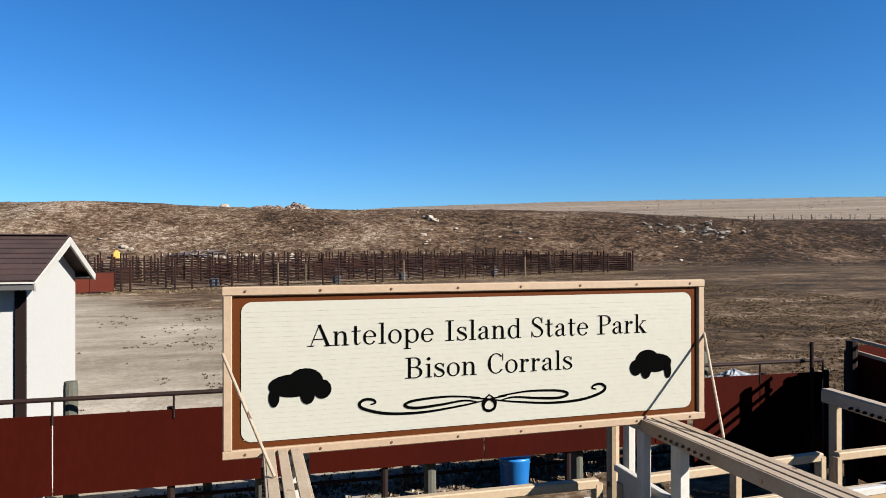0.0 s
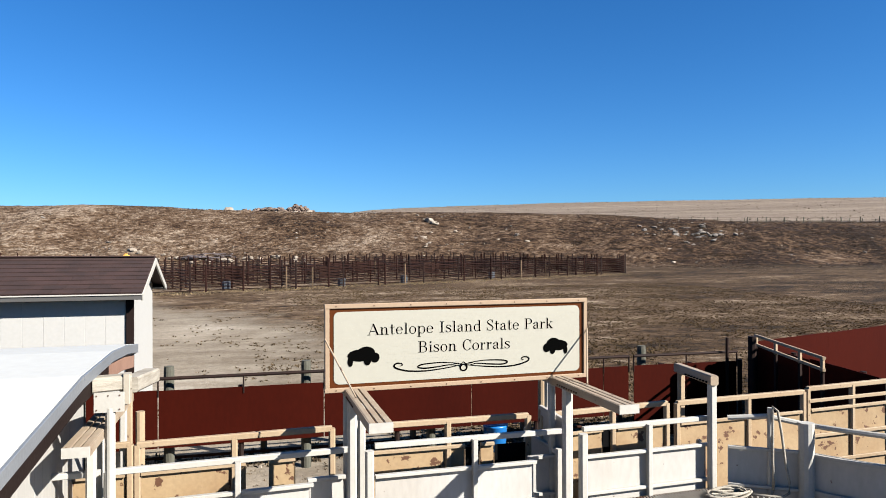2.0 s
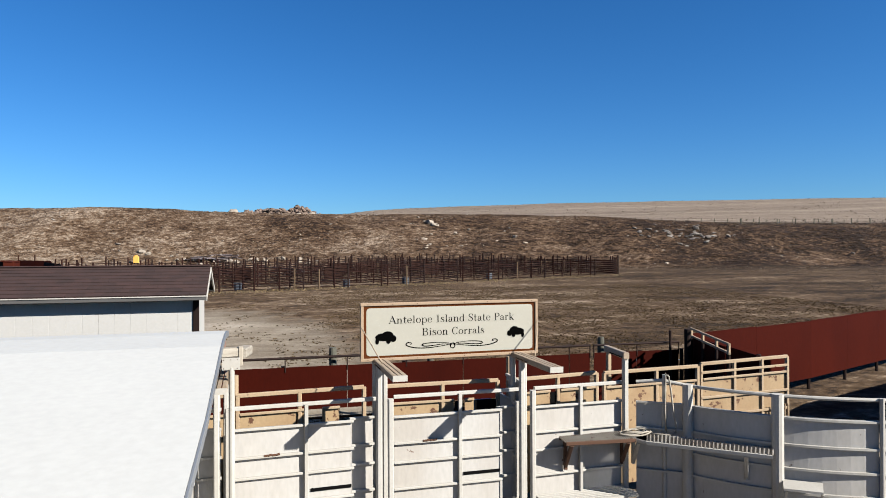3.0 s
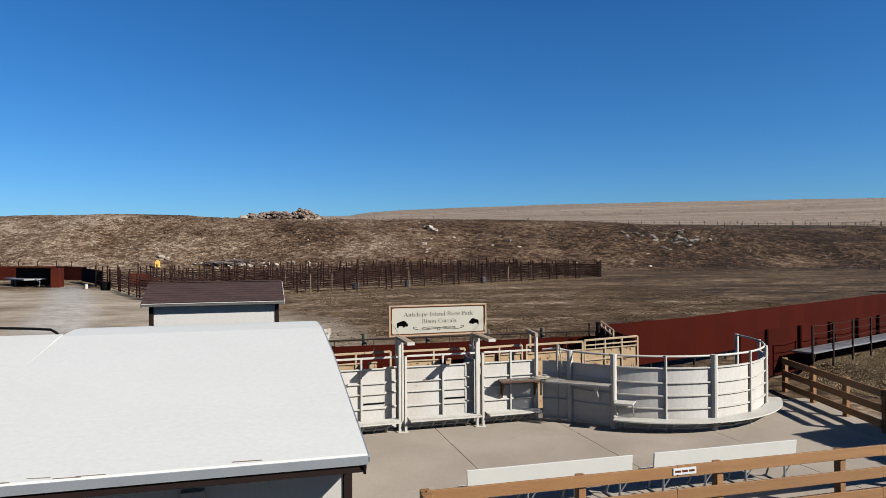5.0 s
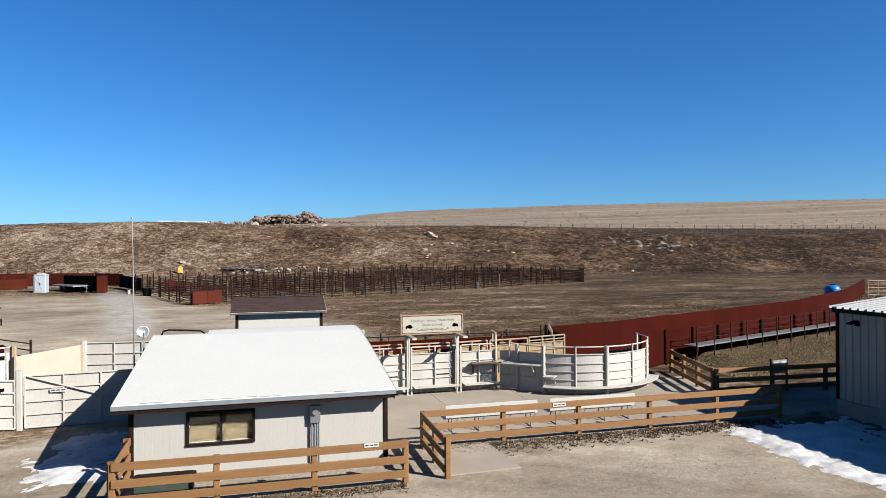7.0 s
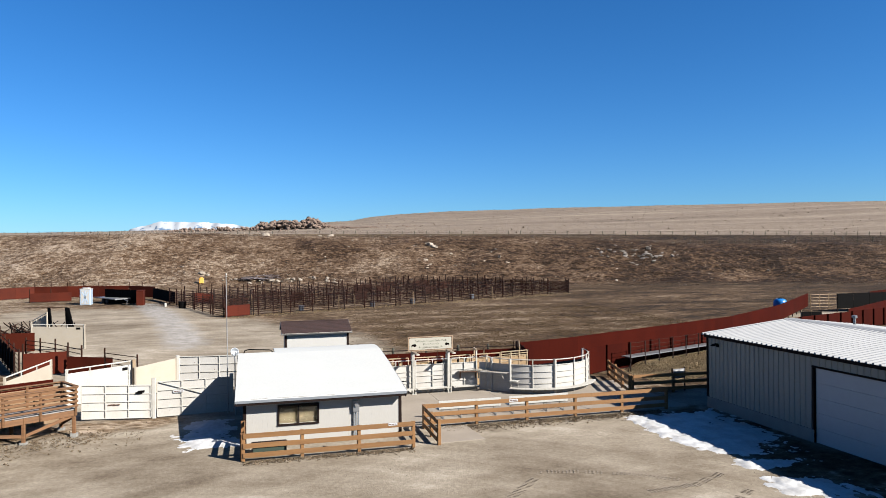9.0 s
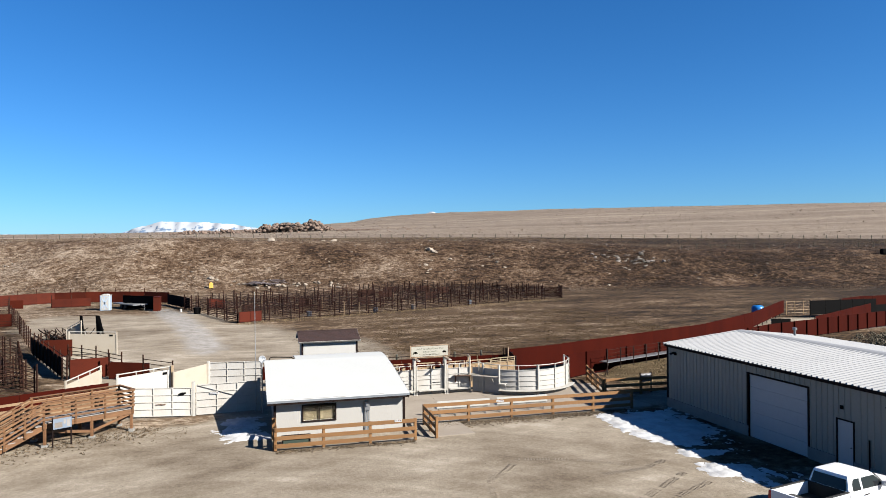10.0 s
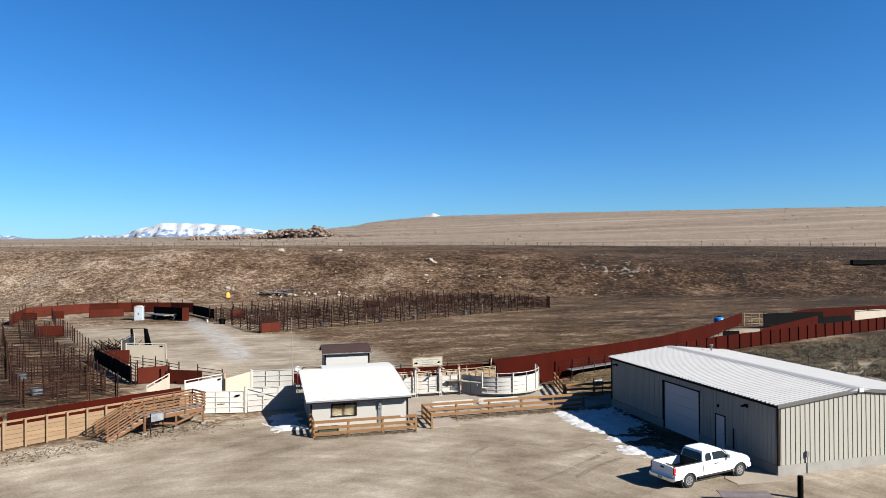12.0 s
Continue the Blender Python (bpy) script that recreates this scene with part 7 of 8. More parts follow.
for px_, h in ((-4.4, 0.5), (-1.9, 0.42), (0.76, 0.40), (2.93, 0.36), (5.0, 0.45)):
    part("short_post", Shape().tube([(px_, 8.70, -0.15), (px_, 8.70, h - 0.03), (px_, 8.70, h)], [0.062, 0.058, 0.05], 10), old_wood, low, "weathered round wooden post")
tarp = Shape()
rings = []
TARP = (10.6, 14.2)
tarp_z = ground_at(*TARP)
for k in range(9):
    f = k / 8
    ring = []
    for i in range(34):
        a = math.tau * i / 34
        q = (math.cos(a) * 2.2, math.sin(a) * 2.2, k * 0.6)
        r = (0.80 * (1 - f) ** 0.8 + 0.02) * (1 + 0.35 * noise.noise(q))
        ring.append((TARP[0] + r * math.cos(a) - 0.15 * f, TARP[1] + 0.5 * r * math.sin(a), tarp_z + 0.01 + 0.20 * f * f * (1 + 0.6 * noise.noise((q[0] * 1.6, q[1] * 1.6, k * 0.9))) + 0.04 * noise.noise((q[0] * 3, q[1] * 3, k * 0.7))))
    rings.append(ring)
tarp.ring([[(x, y, tarp_z - 0.05) for x, y, z in rings[0]]] + rings)
single("tarp", tarp, material("pale_tarp", (0.36, 0.40, 0.46), 0.6, second=(0.10, 0.12, 0.15), scale=4, fine=14, bump=0.4, amount=0.9), (*TARP, tarp_z), "crumpled pale blue tarp lying in the dry pasture", "tarp")

# ---- eastern far pens ----
sheet_wall("dark red sheet fence of the eastern pens", [(46.0, 19.4), (63.7, 29.2)], 1.65, 2.4, red_sheet, dark_pipe, "red sheet fences", post_up=0.05)
sheet_wall("dark red sheet fence of the eastern pens", [(62.5, 32.5), (67.5, 34.5), (80.7, 35.0), (98.0, 38.0)], 2.0, 2.4, red_sheet, dark_pipe, "red sheet fences", post_up=0.05)
sheet_wall("black sheet shade fence of the eastern pens", [(55.6, 30.4), (60.0, 30.2), (65.4, 30.0)], 2.1, 1.8, black_metal, dark_pipe, "dark lane sheets", clear=0.35)
sheet_wall("black sheet shade fence of the eastern pens", [(65.6, 30.2), (71.0, 30.6)], 1.3, 1.8, black_metal, dark_pipe, "dark lane sheets", clear=0.1)
funnel_panel("pale cream steel panel of the eastern pens", (71.4, 30.4), (84.0, 31.0), 1.8, 1.8, pale_cream, 0.15)
pipe_fence("cream pipe panels of the eastern pens", [(55.2, 34.0), (58.8, 33.6)], 1.7, 5, 1.2, tan_sheet, group="cream pipe panels")
sheet_wall("dark sheet box beside the red fence", [(41.2, 20.2), (43.2, 19.8)], 1.5, 1.0, black_metal, cream_paint, "dark lane sheets", clear=0.6)
zt = ground_at(52.0, 35.4)
tank = thing("water_tank", (52.0, 35.4, zt), "bright blue plastic water tank behind the red fence", "tank")
part("shell", Shape().tube([(52.0, 35.4, zt + h) for h in (0, 0.05, 0.85, 1.08, 1.22, 1.26)], [0.70, 0.76, 0.76, 0.66, 0.42, 0.12], 24), blue_plastic, tank, smooth=True)
part("lid", Shape().tube([(52.0, 35.4, zt + 1.24), (52.0, 35.4, zt + 1.33)], 0.25, 16), black_metal, tank)


# ---- pickup truck ----
def truck():
    hd = Vector((0.977, 0.209, 0)).normalized()
    lf = Vector((-hd.y, hd.x, 0))
    o = Vector((6.80, -22.55, 0)) + lf * 0.70
    t = thing("pickup_truck", tuple(o), "white extended-cab pickup truck with an open bed", "truck")

    def P(x, y, z):
        q = o + hd * (x if x > 0 else x * 0.88) + lf * y * 0.82
        return Vector((q.x, q.y, z * 0.87))

    def hull(rings):
        return Shape().ring([[P(*p) for p in r] for r in rings])

    axles, hub_z, wide = (0.0, 3.60), 0.40, 0.985

    def skin(x0, x1, tops, s):
        """A side of the body with the wheel openings cut out of its lower edge."""
        low = [(x0, 0.52)]
        for wx in axles:
            if x0 < wx < x1:
                low += [(wx - 0.47 * math.cos(math.pi * k / 10), max(0.52, hub_z + 0.47 * math.sin(math.pi * k / 10))) for k in range(11)]
        low.append((x1, 0.52))
        outline = low + [(x, z) for x, z in reversed(tops)]
        sh = Shape()
        # outer face leans in a little above the waist
        sh.ring([[P(x, s * (wide - (0.05 if z > 1.05 else 0.0) - (0.03 if z < 0.6 else 0.0)), z) for x, z in outline], [P(x, s * (wide - 0.13), z) for x, z in outline]])
        return sh

    for s in (-1, 1):
        part("bed_side", skin(-1.06, 1.0, [(-1.06, 0.95), (-1.06, 1.28), (0.98, 1.28), (1.0, 0.95)], s), car_white, t)
        part("body_side", skin(1.01, 4.34, [(1.01, 1.0), (1.01, 1.24), (2.95, 1.22), (3.7, 1.17), (4.2, 1.10), (4.34, 0.95)], s), car_white, t)
        for wx in axles:
            part("wheel_well", Shape().tube([P(wx, s * 0.55, hub_z + 0.02), P(wx, s * 0.90, hub_z + 0.02)], 0.45, 24), tyre_rubber, t, "dark wheel well")
            arch = [P(wx - 0.48 * math.cos(math.pi * k / 14), s * (wide + 0.01), hub_z + 0.48 * math.sin(math.pi * k / 14)) for k in range(15)]
            part("arch_lip", Shape().tube(arch, 0.022, 6), car_white, t)
    part("underbody", hull([[(x, -0.80, 0.42), (x, 0.80, 0.42), (x, 0.80, 0.72), (x, -0.80, 0.72)] for x in (-0.98, 4.25)]), tyre_rubber, t)
    part("bed_floor", hull([[(x, -0.86, 0.74), (x, 0.86, 0.74), (x, 0.86, 0.79), (x, -0.86, 0.79)] for x in (-1.0, 0.96)]), tyre_rubber, t, "dark bed liner")
    part("bed_front", hull([[(x, -0.86, 0.74), (x, 0.86, 0.74), (x, 0.86, 1.28), (x, -0.86, 1.28)] for x in (0.94, 1.0)]), tyre_rubber, t)
    for s in (-1, 1):
        part("bed_rail", hull([[(x, s * 0.84, 1.275), (x, s * 0.95, 1.275), (x, s * 0.94, 1.31), (x, s * 0.85, 1.31)] for x in (-1.05, 0.98)]), tyre_rubber, t)
    tg = part("tailgate", hull([[(x, -0.86, 0.66), (x, 0.86, 0.66), (x - 0.01, 0.86, 1.26), (x - 0.02, 0.84, 1.29), (x - 0.02, -0.84, 1.29), (x - 0.01, -0.86, 1.26)] for x in (-1.10, -1.02)]), car_white, t)
    part("tailgate_handle", hull([[(x, -0.13, 1.08), (x, 0.13, 1.08), (x, 0.13, 1.17), (x, -0.13, 1.17)] for x in (-1.135, -1.10)]), tyre_rubber, tg)
    part("rear_bumper", hull([[(x, -w, 0.50), (x, w, 0.50), (x, w, 0.66), (x, -w, 0.66)] for x, w in ((-1.30, 0.86), (-1.24, 0.97), (-1.06, 0.98))]), chrome, t)
    part("plate_bar", hull([[(x, -0.16, 0.53), (x, 0.16, 0.53), (x, 0.16, 0.64), (x, -0.16, 0.64)] for x in (-1.315, -1.30)]), door_white, t)
    # hood and nose
    def bonnet(x, w, z0, z1):
        return [(x, -w, z0), (x, w, z0), (x, w, z1 - 0.06), (x, w - 0.08, z1), (x, w * 0.5, z1 + 0.025), (x, -w * 0.5, z1 + 0.025), (x, -w + 0.08, z1), (x, -w, z1 - 0.06)]

    part("hood", hull([bonnet(2.92, 0.93, 1.0, 1.25), bonnet(3.4, 0.925, 1.0, 1.225), bonnet(4.0, 0.90, 0.98, 1.165), bonnet(4.32, 0.86, 0.94, 1.09), bonnet(4.44, 0.80, 0.92, 1.03)]), car_white, t, smooth=False)
    part("nose", hull([[(x, -w, z0), (x, w, z0), (x, w, z1), (x, -w, z1)] for x, w, z0, z1 in ((4.2, 0.92, 0.55, 1.0), (4.42, 0.84, 0.57, 0.98))]), car_white, t)
    part("front_bumper", hull([[(x, -w, 0.46), (x, w, 0.46), (x, w, 0.68), (x, -w, 0.68)] for x, w in ((4.22, 0.97), (4.46, 0.92), (4.54, 0.74))]), car_white, t)
    part("grille", hull([[(x, -0.52, 0.72), (x, 0.52, 0.72), (x, 0.52, 0.95), (x, -0.52, 0.95)] for x in (4.40, 4.455)]), tyre_rubber, t)
    for s in (-1, 1):
        part("tail_light", hull([[(x, s * 0.865, 0.84), (x, s * 0.99, 0.84), (x, s * 0.965, 1.24), (x, s * 0.865, 1.24)] for x in (-1.115, -0.98)]), lamp_red, t)
        part("headlight", hull([[(x, s * 0.56, 0.80), (x, s * w, 0.80), (x, s * w, 0.99), (x, s * 0.56, 0.99)] for x, w in ((4.25, 0.93), (4.445, 0.82))]), chrome, t)

    def cab_ring(z, x0, x1, w):
        return [(x0 + 0.06, -w, z), (x1 - 0.10, -w, z), (x1, -w + 0.12, z), (x1 + 0.03, 0, z), (x1, w - 0.12, z), (x1 - 0.10, w, z), (x0 + 0.06, w, z), (x0, w - 0.06, z), (x0, -w + 0.06, z)]

    part("cab", hull([cab_ring(1.18, 0.99, 3.06, 0.94), cab_ring(1.28, 1.00, 2.98, 0.925), cab_ring(1.72, 1.10, 2.52, 0.80), cab_ring(1.80, 1.16, 2.40, 0.755), cab_ring(1.84, 1.28, 2.26, 0.66), cab_ring(1.855, 1.5, 2.05, 0.45)]), car_white, t)
    part("rear_window", Shape().prism([P(0.992, -0.76, 1.30), P(0.992, 0.76, 1.30), P(1.085, 0.69, 1.70), P(1.085, -0.69, 1.70)], hd * -0.015), glass_dark, t)
    part("windscreen", Shape().prism([P(3.00, -0.80, 1.28), P(3.00, 0.80, 1.28), P(2.56, 0.70, 1.71), P(2.56, -0.70, 1.71)], hd * 0.03), glass_dark, t)
    for s in (-1, 1):
        out = lf * s * 0.012
        part("quarter_window", Shape().prism([P(1.18, s * 0.922, 1.29), P(1.60, s * 0.922, 1.29), P(1.60, s * 0.806, 1.70), P(1.30, s * 0.806, 1.70), P(1.20, s * 0.85, 1.55)], out), glass_dark, t)
        part("door_window", Shape().prism([P(1.72, s * 0.922, 1.29), P(2.86, s * 0.922, 1.28), P(2.70, s * 0.875, 1.45), P(2.42, s * 0.808, 1.69), P(1.72, s * 0.806, 1.70)], out), glass_dark, t)
        for gx in (1.06, 1.66, 2.92):
            part("door_gap", hull([[(gx, s * (wide - 0.004), z), (gx + 0.012, s * (wide - 0.004), z), (gx + 0.012, s * (wide + 0.002), z), (gx, s * (wide + 0.002), z)] for z in (0.60, 1.04)]), tyre_rubber, t)
        part("door_handle", hull([[(x, s * 0.975, 1.06), (x, s * 1.0, 1.06), (x, s * 1.0, 1.10), (x, s * 0.975, 1.10)] for x in (1.76, 1.98)]), tyre_rubber, t)
        part("mirror", hull([[(x, s * 0.97, 1.27), (x, s * 1.20, 1.27), (x, s * 1.20, 1.48), (x, s * 0.99, 1.46)] for x in (2.66, 2.80)]), car_white, t)
        part("side_step", Shape().tube([P(0.62, s * 0.98, 0.46), P(3.05, s * 0.98, 0.46)], 0.035, 8), tyre_rubber, t)
        for wx in axles:
            w = part("wheel", Shape().tube([P(wx, s * 0.74, hub_z), P(wx, s * 0.76, hub_z), P(wx, s * 0.97, hub_z), P(wx, s * 0.99, hub_z)], [0.31, 0.348, 0.348, 0.31], 28), tyre_rubber, t)
            part("rim", Shape().tube([P(wx, s * 0.975, hub_z), P(wx, s * 0.994, hub_z)], [0.235, 0.22], 20), galvanised, w)
            part("hub_cap", Shape().tube([P(wx, s * 0.99, hub_z), P(wx, s * 1.015, hub_z)], [0.07, 0.055], 12), chrome, w)
            for k in range(6):
                a = math.tau * k / 6 + 0.3
                part("spoke_gap", Shape().tube([P(wx + 0.145 * math.cos(a), s * 0.985, hub_z + 0.165 * math.sin(a)), P(wx + 0.145 * math.cos(a), s * 0.9965, hub_z + 0.165 * math.sin(a))], 0.042, 8), tyre_rubber, w)


truck()


# ---- loose things in the far yard ----
sheet_wall("black sheet shelter behind the trailer", [(-30.0, 72.6), (-24.9, 68.0)], 1.95, 1.8, black_metal, rust_pipe, "dark lane sheets", clear=0.05)
for tx, ty in ((-34.5, 19.4), (-31.0, 11.2)):
    tz = ground_at(tx, ty)
    single("water_tub", Shape().tube([(tx, ty, tz), (tx, ty, tz + 0.02), (tx, ty, tz + 0.58), (tx, ty, tz + 0.60), (tx, ty, tz + 0.5)], [0.40, 0.44, 0.45, 0.41, 0.38], 18), tub_grey, (tx, ty, tz), "round blue-grey water tub inside the pens", "tub", "pen water tubs")
tz = ground_at(-18.5, 59.6)
single("dark_bin", Shape().tube([(-18.5, 59.6, tz), (-18.5, 59.6, tz + 0.8), (-18.5, 59.6, tz + 0.86)], [0.42, 0.5, 0.46], 14), black_metal, (-18.5, 59.6, tz), "black round bin beside the pens", "bin")
tz = ground_at(-20.9, 62.9)
single("white_drum", Shape().tube([(-20.9, 62.9, tz), (-20.9, 62.9, tz + 0.42), (-20.9, 62.9, tz + 0.46)], [0.16, 0.16, 0.12], 14), white_paint, (-20.9, 62.9, tz), "small white drum on the gravel", "drum")


# ---- snow left in the shade ----
def snow_patch(label, x0, y0, x1, y1, inside, step=0.09, seed=0):
    """A thin crust of snow whose edge sinks into the ground; inside gives a positive depth where snow lies."""
    nx, ny = int((x1 - x0) / step) + 1, int((y1 - y0) / step) + 1
    verts, keep = [], []
    for j in range(ny):
        for i in range(nx):
            x, y = x0 + i * step, y0 + j * step
            m = inside(x, y) + 0.55 * noise.noise((x * 0.7, y * 0.7, seed)) + 0.5 * noise.noise((x * 2.3, y * 2.3, seed + 4)) + 0.34 * noise.noise((x * 6, y * 6, seed)) + 0.15 * noise.noise((x * 13, y * 13, seed))
            verts.append((x, y, ground_at(x, y) + max(-0.05, min(0.09, m * 0.10)) + 0.012 * noise.noise((x * 5, y * 5, 2))))
            keep.append(m > -0.45)
    faces = [(j * nx + i, j * nx + i + 1, (j + 1) * nx + i + 1, (j + 1) * nx + i) for j in range(ny - 1) for i in range(nx - 1)
             if any(keep[q] for q in (j * nx + i, j * nx + i + 1, (j + 1) * nx + i + 1, (j + 1) * nx + i))]
    used = sorted({q for f in faces for q in f})
    again = {q: k for k, q in enumerate(used)}
    sh = Shape().add([verts[q] for q in used], [tuple(again[q] for q in f) for f in faces])
    me = mesh_of(sh, (x0, y0, 0), True, "snow")
    me.materials.append(snow)
    ob = new("snow_patch", me)
    ob.location = (x0, y0, 0)
    return tagged(ob, label, "snow", "", "stuff")


def by_shop(x, y):
    edge = 7.0 + 0.3 * math.sin(y * 0.9) + (0.5 if y < -17 else 0)
    tracks = 0.75 * (math.exp(-((y + 13.0 + 0.25 * (x - 9)) / 0.5) ** 2) + math.exp(-((y + 15.0 + 0.25 * (x - 9)) / 0.5) ** 2))
    return min(0.75, (x - edge) * 1.3, (11.2 - x) * 0.33 + (0.35 if y > -11 else -0.1), (y + 20.6) * 0.7, (-5.7 - y) * 1.2) - tracks - 0.13 - 0.42 * float(smooth_step((-12.0 - y) / 3.0)) * float(smooth_step((x - 7.6) / 0.9))


snow_patch("thin old snow with tyre tracks in the workshop's shade", 5.6, -21.6, 12.2, -5.0, by_shop, seed=1)
snow_patch("small patch of old snow beside the office", -14.2, -6.4, -10.3, 0.3, lambda x, y: min(0.8, (x + 12.9) * 0.9, (-10.5 - x) * 0.8, (y + 5.6) * 0.8, (-0.4 - y) * 0.8) - 0.15, seed=7)
snow_patch("sliver of old snow on the concrete", 7.3, -4.6, 9.8, -3.0, lambda x, y: min(0.5, (x - 7.7) * 0.9, (9.4 - x) * 0.9, (y + 4.3) * 1.2, (-3.4 - y) * 1.2) - 0.1, seed=11)


# ---- stones ----
def stone_mesh(name, seed, squash=0.7, detail=2, mat=None):
    bm = bmesh.new()
    bmesh.ops.create_icosphere(bm, subdivisions=detail, radius=1)
    for v in bm.verts:
        n = noise.noise(v.co * 1.3 + Vector((seed * 7.1, 0, 0))) * 0.45 + noise.noise(v.co * 3.1 + Vector((0, seed * 3.3, 0))) * 0.18
        v.co = v.co * (1 + n)
        v.co.z *= squash
    me = bpy.data.meshes.new(name)
    bm.to_mesh(me)
    bm.free()
    me.materials.append(mat or rock)
    return me


def place(me, name, parent, x, y, size, sink=0.3, spin=None, z=None):
    ob = new(name, me)
    ob.parent = parent
    base = ground_at(x, y) if z is None else z
    ob.location = Vector((x, y, base + size * (0.7 - sink) - size * 0.35)) - root_at(parent)
    ob.rotation_euler = (random.uniform(-0.4, 0.4), random.uniform(-0.4, 0.4), random.uniform(0, 6.28) if spin is None else spin)
    ob.scale = (size * random.uniform(0.8, 1.3), size * random.uniform(0.7, 1.1), size * random.uniform(0.7, 1.1))
    return ob


def crag_height(a):
    """Height of the heaped rocks over the ground, by bearing."""
    main = 4.1 * math.exp(-((a + 0.239) / 0.061) ** 6)
    low = 2.0 * math.exp(-((a + 0.355) / 0.085) ** 4) + 1.0 * math.exp(-((a + 0.15) / 0.05) ** 2)
    return max(main, low) * (1.0 + 0.55 * noise.noise((a * 70, 0.4, 2)) + 0.3 * noise.noise((a * 190, 1.4, 2)))


def outcrop():
    x, y = to_xy(-75, 342)
    t = thing("rock_outcrop", (x, y, ground_at(x, y)), "craggy brown rock outcrop on the skyline", "rocks")
    kinds = [stone_mesh("outcrop_stone", k, 0.8, 1 + k % 2, rock_red) for k in range(8)]
    spots = []
    for k in range(1100):
        a = random.choice((random.uniform(-0.302, -0.185), random.uniform(-0.45, -0.10)))
        v = random.uniform(334, 352)
        top = crag_height(a)
        if top < 0.4:
            continue
        size = random.uniform(0.3, 1.0) ** 1.5 * (0.55 + 0.24 * top)
        px, py = to_xy(a * v, v)
        spots.append((size, px, py, max(0.0, random.random() ** 0.7 * top - size * 0.6)))
    for k in range(160):
        a, v = random.uniform(-0.48, -0.04), random.uniform(300, 380)
        spots.append((random.uniform(0.25, 0.7), *to_xy(a * v, v), -0.1))
    spots.sort(reverse=True)
    for size, px, py, lift in spots[:280]:
        place(random.choice(kinds), "boulder", t, px, py, size, 0.0, z=ground_at(px, py) + lift)
    verts, faces = [], []
    for size, px, py, lift in spots[280:]:
        me = random.choice(kinds)
        turn = Euler((random.uniform(-0.4, 0.4), random.uniform(-0.4, 0.4), random.uniform(0, 6.28))).to_matrix() * size
        foot_of = Vector((px, py, ground_at(px, py) + lift + size * 0.35))
        k = len(verts)
        verts += [turn @ v.co + foot_of for v in me.vertices]
        faces += [tuple(i + k for i in f.vertices) for f in me.polygons]
    me = bpy.data.meshes.new("rubble")
    me.from_pydata(verts, [], faces)
    me.materials.append(rock_red)
    tagged(new("outcrop_rubble", me), "smaller brown rocks heaped round the outcrop", "rocks", "", "stuff")


outcrop()


def slope_rocks():
    t = thing("slope_boulders", (*to_xy(0, 125), float(ground_uv(0, 125))), "pale boulders scattered over the bluff", "rocks")
    pale = material("chalky_rock", (0.50, 0.43, 0.35), 0.95, second=(0.32, 0.26, 0.21), scale=1.2, fine=9, amount=0.6, random_tint=0.25)
    kinds = [stone_mesh("slope_stone", 20 + k, 0.6, 2, pale) for k in range(4)]
    greys = [stone_mesh("grey_stone", 30 + k, 0.5, 2, rock) for k in range(4)]
    for u, v, s in ((-3.3, 130.5, 1.5), (-2.4, 129.3, 0.9), (-4.0, 131.5, 0.8), (-4.6, 118.0, 0.6), (-45.9, 143.1, 1.5), (-30.5, 150.0, 1.3), (-58.0, 148.0, 0.8), (-33.0, 148.5, 0.9), (9.0, 118.0, 0.7), (12.5, 121.0, 0.7), (14.0, 117.0, 0.6), (-49.0, 104.0, 1.2), (-47.5, 103.0, 0.8)):
        place(random.choice(kinds), "boulder", t, *to_xy(u, v), s * 0.7, 0.35)
    for k in range(46):
        place(random.choice(greys), "boulder", t, *to_xy(random.gauss(43, 4.0), random.gauss(121, 3.2)), random.uniform(0.25, 0.6), 0.35)
    for k in range(14):
        place(random.choice(kinds), "boulder", t, *to_xy(random.gauss(-3, 3), random.gauss(114, 4)), random.uniform(0.25, 0.5), 0.2)
    for k in range(26):
        place(random.choice(kinds), "boulder", t, *to_xy(random.uniform(-48, -20), random.uniform(99, 104)), random.uniform(0.2, 0.45), 0.2)
    for k in range(170):
        u, v = random.uniform(-110, 110), random.uniform(98, 150)
        place(random.choice(kinds + greys), "boulder", t, *to_xy(u, v), random.choice((0.14, 0.17, 0.22, 0.3)), 0.2)


slope_rocks()


def many(name, label, category, count, where, make, mat, kind="stuff"):
    """One object of countless small pieces; where gives a place, make gives vertices and faces round the origin."""
    verts, faces = [], []
    made = [make(k) for k in range(7)]
    for _ in range(count):
        spot = where()
        if spot is None:
            continue
        x, y, size = spot
        z = ground_at(x, y) + bank_height(x, y)
        vs, fs = random.choice(made)
        a = random.uniform(0, math.tau)
        c, s = math.cos(a) * size, math.sin(a) * size
        k = len(verts)
        verts += [(x + p[0] * c - p[1] * s, y + p[0] * s + p[1] * c, z + p[2] * size) for p in vs]
        faces += [tuple(i + k for i in f) for f in fs]
    me = bpy.data.meshes.new(name)
    me.from_pydata(verts, [], faces)
    me.materials.append(mat)
    return tagged(new(name, me), label, category, "", kind)


